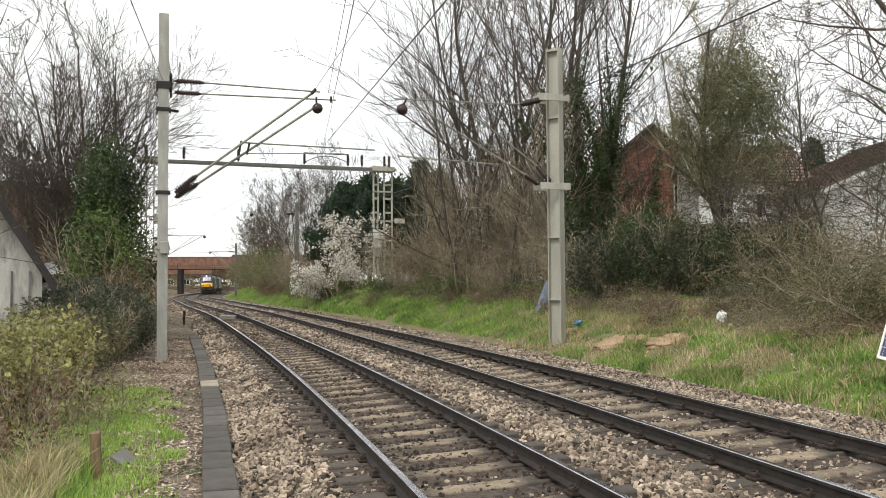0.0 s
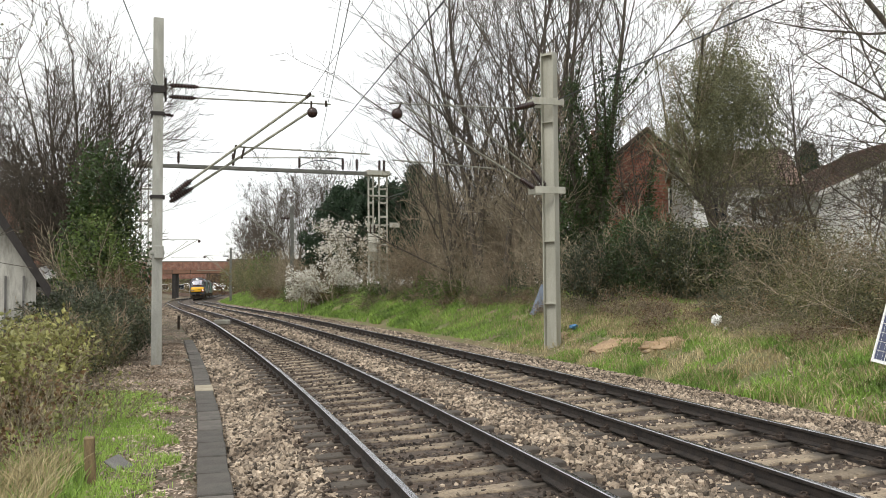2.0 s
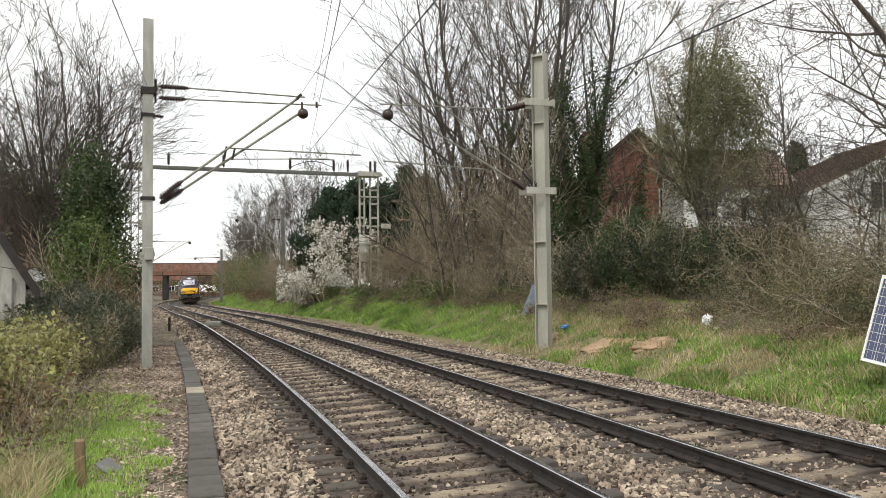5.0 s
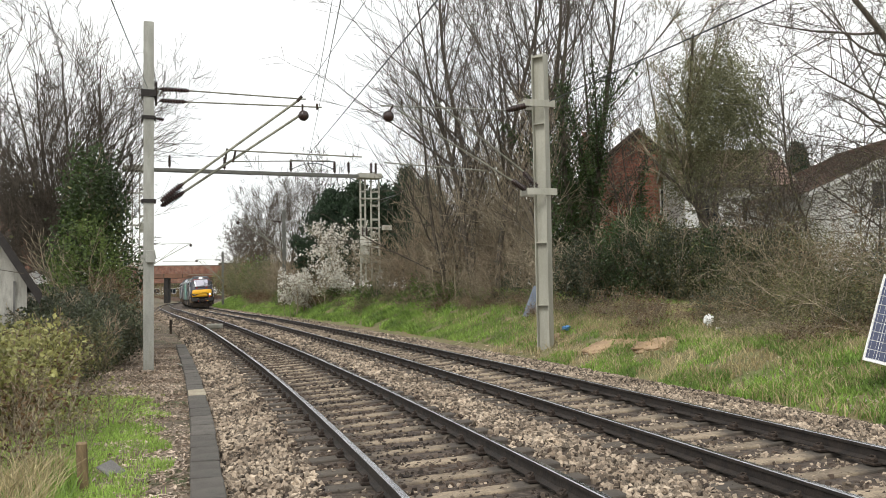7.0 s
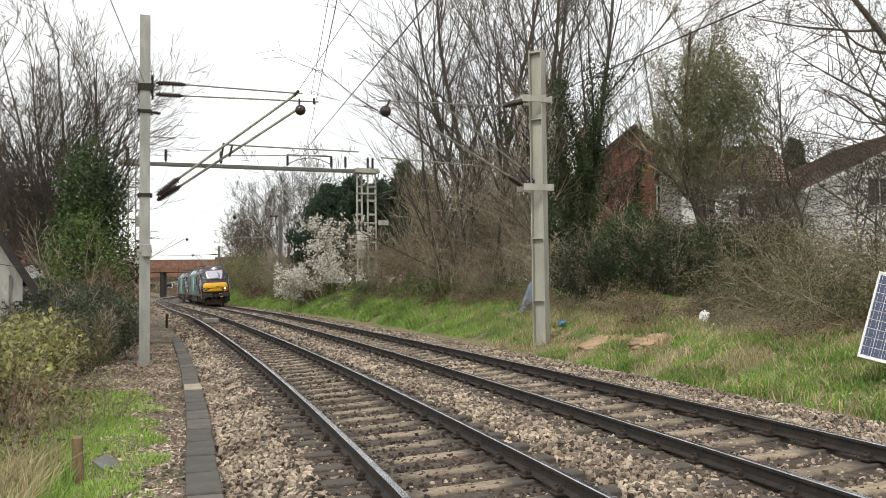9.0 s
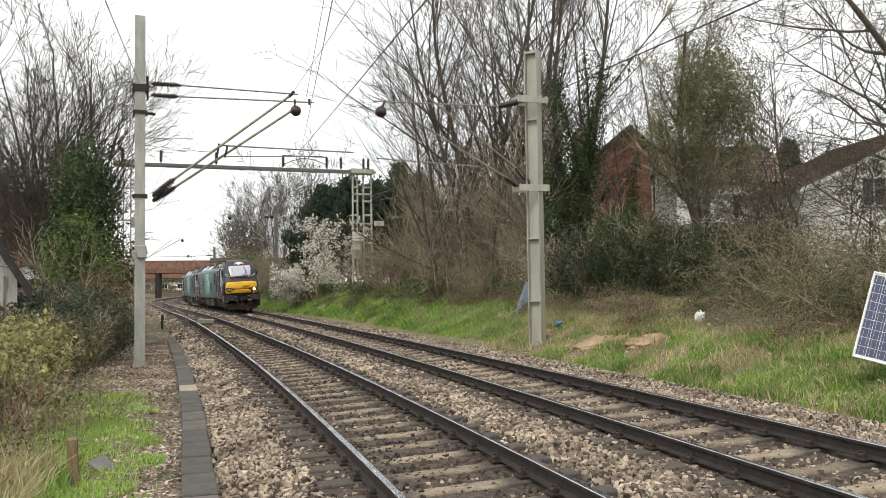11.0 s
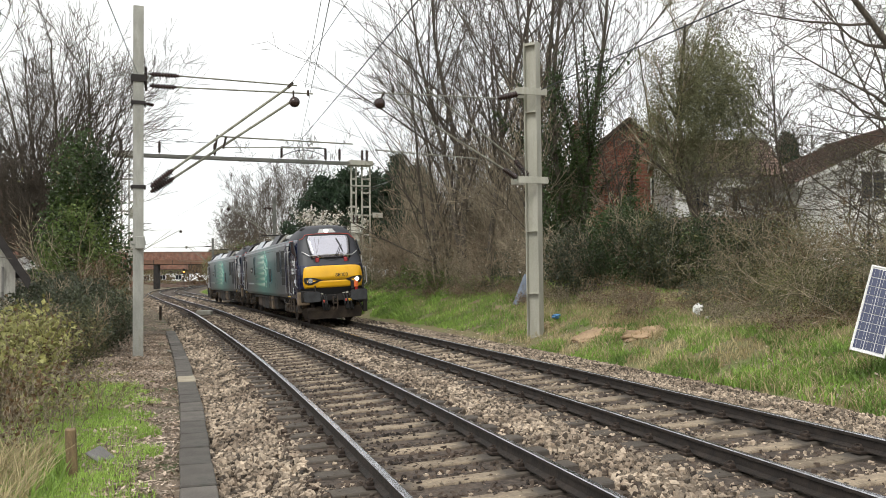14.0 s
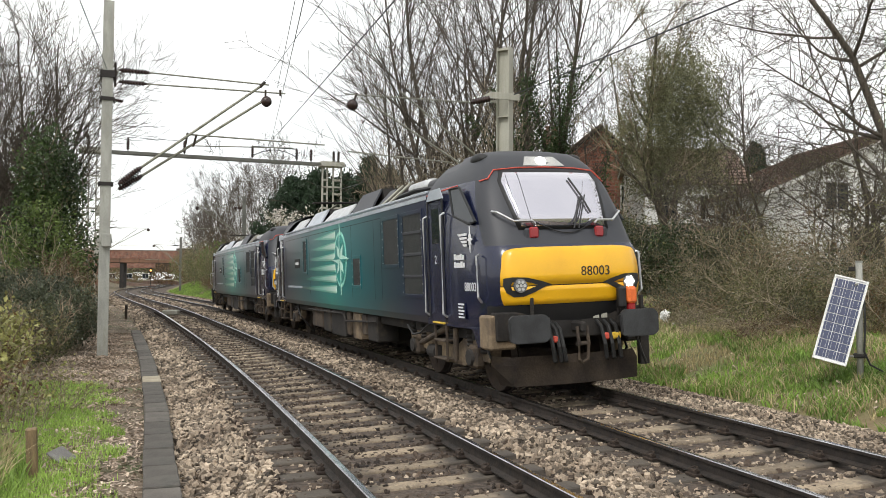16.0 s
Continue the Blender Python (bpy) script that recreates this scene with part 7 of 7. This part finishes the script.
def left_buildings():
    # old hut with dark bargeboards beside the hedge
    g = at_ground(-12.6, 22.0)[2]
    top = empty("hut", Matrix.Translation((-12.95, 22.9, g + 0.35)) @ Matrix.Rotation(radians(34), 4, "Z"), label="weathered grey hut with dark sagging gable boards", category="hut")
    part("wall", gable_solid(new_bm(), 2.6, 3.5, 1.9, 3.95), mat("weathered_asbestos", (0.56, 0.55, 0.50), (0.40, 0.39, 0.35), 1.5, 0.9, bump=0.2, dirt=(0.16, 0.15, 0.13), dirt_at=0.6, stretch=(2, 2, 0.5)), top, "grey weathered board wall")
    for e in (-1, 1):
        part("roof_slope", roof_slope(2.6, 3.5, 1.9, 3.95, e), M_WOODDARK, top)
        bm = new_bm()
        slab(bm, [(e * 1.55, 1.3), (0, 3.85), (0, 4.2), (e * 1.62, 1.55)], 0.06, Matrix.Translation((0, -2.05, 0)) @ Matrix.Rotation(radians(90), 4, "X"))
        bmesh.ops.recalc_face_normals(bm, faces=bm.faces)
        part("bargeboard", bm, M_WOODDARK, top, "dark rotten bargeboard")
    for i in range(6):
        part("cover_strip", box(new_bm(), (-1.1 + i * 0.42, -1.77, 0.95), (0.05, 0.03, 1.9)), M_LID, top)
    # white corrugated roof
    g = at_ground(-18.6, 40)[2]
    top = empty("shed", Matrix.Translation((-18.8, 40.5, g)), label="low shed with white corrugated roof", category="shed")
    part("wall", box(new_bm(), (0, 0, 1.2), (2.6, 3.0, 2.4), 0.01), M_LID, top)
    bm = new_bm()
    pts = [(-1.5 + i * 0.1, 0.05 * (i % 2)) for i in range(31)]
    loft(bm, [[(x, -1.8, 2.3 + z) for x, z in pts] + [(x, -1.8, 2.27 + z) for x, z in pts[::-1]], [(x, 1.8, 3.0 + z) for x, z in pts] + [(x, 1.8, 2.97 + z) for x, z in pts[::-1]]], closed=True)
    bmesh.ops.recalc_face_normals(bm, faces=bm.faces)
    part("roof", bm, M_RENDER, top, "white corrugated sheet roof")
    house(-30.5, 62, -8, 7.0, 9.0, 6.0, 8.2, M_DULLBRICK, "brown brick terraced house behind the trees", [(-1.6, -4.52, 4.4, 1.0, 1.4, 0), (1.4, -4.52, 4.4, 1.0, 1.4, 0)], (0, 2, 8.8))
    house(-38.5, 66, -8, 6.0, 9.0, 5.6, 7.6, M_DULLBRICK, "brown brick terraced house behind the trees", [(-1.4, -4.52, 4.2, 1.0, 1.3, 0), (1.2, -4.52, 4.2, 1.0, 1.3, 0)])


left_buildings()


def bridge():
    m = place(205, 0, 0)
    top = empty("road_bridge", m, label="brick and rusty girder road bridge over the line", category="bridge")
    part("deck", box(new_bm(), (2, 3, 5.75), (46, 7.0, 0.5), 0.03), M_UNDER, top)
    for y in (-0.6, 6.6):
        part("girder", box(new_bm(), (2, y, 5.95), (46, 0.35, 0.9), 0.02), mat("rusty_girder", (0.20, 0.105, 0.065), (0.13, 0.075, 0.05), 0.6, 0.85, bump=0.2), top, "rust-brown steel girder")
        part("parapet", box(new_bm(), (2, y, 7.3), (46, 0.4, 1.8), 0.02), M_DULLBRICK, top, "red-brown brick parapet")
        part("coping", box(new_bm(), (2, y, 8.25), (46, 0.55, 0.14), 0.03), M_LID, top)
        for i in range(12):
            part("stiffener", box(new_bm(), (-20 + i * 4, y - 0.2, 5.95), (0.12, 0.1, 0.85)), M_UNDERDARK, top)
    part("pier", box(new_bm(), (-3.6, 3, 2.7), (0.9, 7.0, 5.6), 0.03), M_UNDERDARK, top, "dark brick pier beside the track")
    part("abutment", box(new_bm(), (-11.0, 3, 2.7), (6, 7.0, 5.8), 0.03), M_DULLBRICK, top)
    part("abutment", box(new_bm(), (12.5, 3, 2.7), (6, 7.0, 5.8), 0.03), M_DULLBRICK, top)


bridge()


def beyond_bridge():
    """Sheds and growth along the line past the bridge."""
    for s, d, w, h, m_, lab in ((262, -13, 26, 5.0, M_DULLBRICK, "long low brick shed beyond the bridge"), (300, 22, 34, 6.0, M_UNDER, "long brown shed beyond the bridge"), (345, -2, 40, 4.5, M_UNDER, "distant brown wall beyond the bridge")):
        top = empty("distant_shed", place(s, d, 0.0), label=lab, category="shed")
        part("wall", box(new_bm(), (0, 0, h / 2), (w, 9, h), 0.05), m_, top)
        part("roof", gable_solid(new_bm(), w + 1, 9.6, 0.2, 1.6), M_ROOF, top)
        top.children[-1].location = (0, 0, h)
        for i in range(6):
            window(top, -w / 2 + w * (i + 0.5) / 6, -4.52, h * 0.55, 1.6, 1.3)
    for i in range(14):
        x, y, _ = on_line(222 + i * 9, -9 - (i % 3) * 3 if i % 2 else 11 + (i % 4))
        bush(float(x), float(y), 2.6 + (i % 4) * 0.6, 3.0, 260 + i, M_OLIVE if i % 3 else M_RUST_LEAF, 0.3, 700, "rough brown bush beyond the bridge", stems=8, group="bushes beyond the bridge")

    for i in range(9):
        x, y, _ = on_line(322 + (i * 5) % 13, -36 + i * 9.0)
        bush(float(x), float(y), 8.0 + (i * 3) % 4, 6.5, 290 + i, M_OLIVE if i % 2 else M_RUST_LEAF, 0.7, 1100, "distant brown wood closing the view past the bridge", stems=10, group="distant wood")


beyond_bridge()


def signal_lamp():
    top = empty("signal_post", place(235, 0.67, 0.0), label="distant railway signal post showing an orange light", category="signal")
    part("post", rod(new_bm(), (0, 0, -0.3), (0, 0, 4.6), 0.09), M_UNDERDARK, top)
    part("head", box(new_bm(), (0, 0, 4.1), (0.7, 0.3, 1.5), 0.08), M_UNDERDARK, top, "black signal head")
    part("lamp", rod(new_bm(), (0, -0.2, 4.09), (0, -0.13, 4.09), 0.22, n=16), glow("orange_signal_light", (1.0, 0.42, 0.08), 3.0), top, "glowing orange lamp")


signal_lamp()


def solar_panel():
    """Panel on a post, leaning back, with its cells, cable and clamp."""
    g = at_ground(7.15, 13.03)[2]
    top = empty("solar_panel", Matrix.Translation((7.15, 13.03, 0)) @ Matrix.Rotation(radians(-29), 4, "Z"), label="tilted solar panel on a grey steel post", category="solar panel")
    part("post", rod(new_bm(), (0, 0.12, g - 0.2), (0, 0.12, 2.1), 0.05, n=16), M_STEEL, top, "grey steel post", True)
    part("post_cap", rod(new_bm(), (0, 0.12, 2.1), (0, 0.12, 2.13), 0.056, n=16), M_STEEL, top)
    tilt = Matrix.Translation((-0.27, -0.08, 1.195)) @ Matrix.Rotation(radians(14.5), 4, "Y") @ Matrix.Rotation(radians(-12), 4, "X")
    frame_ob = empty("panel", tilt)
    frame_ob.parent = top
    W, H = 0.50, 1.36
    part("backing", box(new_bm(), (0, 0.004, 0), (W - 0.03, 0.02, H - 0.03)), M_WHITE, frame_ob)
    for cx, cz, sx, sz in ((0, H / 2, W, 0.028), (0, -H / 2, W, 0.028), (-W / 2 + 0.012, 0, 0.026, H - 0.028), (W / 2 - 0.012, 0, 0.026, H - 0.028)):
        part("frame_bar", box(new_bm(), (cx, 0, cz), (sx, 0.045, sz), 0.003), M_RENDER, frame_ob, "white aluminium frame")
    cell_m = glassy("solar_cell", (0.020, 0.030, 0.085), 0.2)
    cell_m.node_tree.nodes["Principled BSDF"].inputs["Coat Weight"].default_value = 0.0
    cell_m.node_tree.nodes["Principled BSDF"].inputs["Specular IOR Level"].default_value = 0.6
    bm = box(new_bm(), (0, 0, 0), (0.138, 0.006, 0.132), 0.0)
    me = bpy.data.meshes.new("cell")
    bm.to_mesh(me)
    bm.free()
    me.materials.append(cell_m)
    bm = box(new_bm(), (0, 0, 0), (0.003, 0.004, 0.13), 0.0)
    bus = bpy.data.meshes.new("busbar")
    bm.to_mesh(bus)
    bm.free()
    bus.materials.append(M_SILVER)
    for i in range(3):
        for j in range(9):
            o = new("cell", me)
            o.parent, o.location = frame_ob, ((i - 1) * 0.147, -0.012, (j - 4) * 0.1435)
            for e in (-0.035, 0.035):
                b = new("busbar", bus)
                b.parent, b.location = frame_ob, ((i - 1) * 0.147 + e, -0.0155, (j - 4) * 0.1435)
    part("strut", rod(new_bm(), (-0.30, -0.02, 0.62), (0.02, 0.1, 0.62), 0.018), M_STEEL, top)
    part("strut", rod(new_bm(), (-0.05, 0.0, 1.75), (0.0, 0.1, 1.78), 0.018), M_STEEL, top)
    part("clamp", box(new_bm(), (0, 0.12, 0.63), (0.2, 0.16, 0.07), 0.015), M_UNDERDARK, top)
    part("bracket", box(new_bm(), (-0.1, 0.12, 2.0), (0.1, 0.08, 0.07), 0.01), M_UNDERDARK, top)
    part("cable", tube(new_bm(), [(0.05, 0.06, 1.75), (0.08, 0.05, 1.2), (0.06, 0.04, 0.7), (0.14, 0.05, 0.5), (0.35, 0.1, 0.38), (0.8, 0.2, 0.32)], 0.016, 8), M_HOSE, top, "black cable", True)


solar_panel()


def trackside_bits():
    # square timber stump and a broken grey tile in the grass
    g = at_ground(-3.86, 9.06)[2]
    bm = box(new_bm(), (0, 0, 0.22), (0.11, 0.11, 0.62), 0.012)
    ob = link("timber_stake", bm, mat("weathered_stake", (0.24, 0.17, 0.09), (0.14, 0.10, 0.055), 8, 0.9, bump=0.5, stretch=(3, 3, 0.5)))
    ob.matrix_basis = Matrix.Translation((-3.92, 9.25, g)) @ pose(0, 0, 0, 3, -2, 20)
    tagged(ob, "short weathered timber stake in the grass", "stake")
    bm = box(new_bm(), (0, 0, 0.02), (0.30, 0.2, 0.03), 0.008)
    ob = link("broken_slab", bm, M_LID)
    ob.matrix_basis = Matrix.Translation((-3.95, 10.1, at_ground(-3.95, 10.1)[2] + 0.05)) @ pose(0, 0, 0, 18, 22, -30)
    tagged(ob, "broken grey slab lying in the grass", "debris")
    # marker post and box on the sleepers
    x, y, _ = on_line(53, -2.5)
    ob = link("marker_post", box(new_bm(), (0, 0, 0.3), (0.12, 0.12, 0.8), 0.02), M_UNDER)
    ob.matrix_basis = Matrix.Translation((x, y, -0.3))
    tagged(ob, "short rusty marker post beside the track", "post")
    x, y, _ = on_line(53.5, -0.17)
    ob = link("track_box", box(new_bm(), (0, 0, 0.12), (0.85, 0.42, 0.26), 0.04), M_PALE)
    ob.matrix_basis = Matrix.Translation((x, y, -0.14))
    tagged(ob, "pale concrete box between the rails", "box")
    # grey leaning board behind the mast, bag and scraps on the verge
    bm = new_bm()
    slab(bm, [(-0.35, 0), (0.35, 0), (0.30, 1.15), (0.12, 1.15)], 0.04, Matrix.Rotation(radians(90), 4, "X"))
    ob = link("leaning_board", bm, mat("blue_grey_board", (0.20, 0.24, 0.30), (0.15, 0.18, 0.23), 2, 0.5, bump=0.05))
    ob.matrix_basis = Matrix.Translation((3.2, 31.0, at_ground(3.2, 31.0)[2] - 0.05)) @ pose(0, 0, 0, -16, 0, 0)
    tagged(ob, "blue-grey board leaning on the bank", "board")
    rng = random.Random(4)
    for x, y, z, r, m_, lab, cat in ((6.6, 21.2, 0.20, 0.115, M_RENDER, "crumpled white plastic bag in the brambles", "plastic bag"), (6.7, 20.6, 0.02, 0.12, M_RENDER, "scrap of white litter on the verge", "litter"), (4.45, 14.75, 0.03, 0.09, mat("blue_plastic", (0.10, 0.28, 0.55), None, 5, 0.4), "scrap of blue plastic by the ballast", "litter"), (3.75, 26.2, 0.12, 0.12, mat("blue_plastic", (0.10, 0.28, 0.55), None, 5, 0.4), "scrap of blue plastic by the mast", "litter")):
        bm = new_bm()
        bmesh.ops.create_icosphere(bm, subdivisions=3, radius=r)
        for v in bm.verts:
            v.co *= 1 + 0.75 * noise.noise(v.co * (1.5 / r) + Vector((x, y, 0))) + 0.3 * noise.noise(v.co * (4.0 / r))
            v.co.z *= 1.3 if cat == "plastic bag" else 0.6
        ob = link("plastic_bag" if cat == "plastic bag" else "litter", bm, m_)
        ob.location = (x, y, at_ground(x, y)[2] + z + r * 0.3)
        tagged(ob, lab, cat)
    for x, y, r in ((4.2, 22.6, 0.55), (5.15, 20.9, 0.5), (4.75, 21.9, 0.35), (3.3, 25.9, 0.4)):
        bm = new_bm()
        bmesh.ops.create_icosphere(bm, subdivisions=4, radius=1)
        for v in bm.verts:
            k = 1 + 0.5 * noise.noise(v.co * 2.5 + Vector((x, y, 0))) + 0.12 * noise.noise(v.co * 9)
            v.co = Vector((v.co.x * r * 1.2 * k, v.co.y * r * k, v.co.z * 0.10 * k + 0.03 * noise.noise(v.co * 6)))
        ob = link("soil_patch", bm, M_SOIL, smooth=True)
        z = at_ground(x, y)[2]
        up = Vector((z - at_ground(x + 0.5, y)[2], z - at_ground(x, y + 0.5)[2], 0.5)).normalized()
        ob.matrix_basis = Matrix.Translation((x, y, z + 0.005)) @ up.to_track_quat("Z", "Y").to_matrix().to_4x4()
        tagged(ob, "bare patch of orange sandy soil in the grass", "soil", "bare soil patches")
    # fallen stick by the trough, orange signal lamp far beyond the bridge
    ob = link("stick", tube(new_bm(), [(-7.9, 25.2, -0.27), (-7.3, 24.0, -0.25), (-6.9, 22.9, -0.27)], 0.022, 6), M_PALE)
    tagged(ob, "pale fallen stick beside the trough", "stick")


trackside_bits()
build_stones()


def loco_pose(t, back):
    """Pose of a locomotive whose middle is back metres behind the leading front."""
    s = 15.5 + 10.35 * (16.0 - t) + back - float(np.interp(t, (14.0, 15.0, 15.5, 16.0), (0.0, 0.12, 0.24, 0.26)))
    ax, ay, _ = on_line(s - 6.0, spacing(s - 6.0))
    bx, by, _ = on_line(s + 6.0, spacing(s + 6.0))
    yaw = math.atan2(ay - by, ax - bx)
    return Matrix.Translation(((ax + bx) / 2, (ay + by) / 2, 0.105)) @ Matrix.Rotation(yaw, 4, "Z") @ Matrix.Rotation(math.atan(0.064 / 1.506), 4, "X")


def motions():
    times = [i * 0.5 for i in range(33)]
    walk(loco_a, [(t, loco_pose(t, 10.25)) for t in times])
    walk(loco_b, [(t, loco_pose(t, 30.95)) for t in times])
    fine = [i / 15 for i in range(241)]
    for ws in wheels_a + wheels_b:
        at = Matrix.Translation(ws.matrix_basis.translation)
        walk(ws, [(t, at @ Matrix.Rotation(10.35 * t / 0.55, 4, "Y")) for t in fine])


motions()
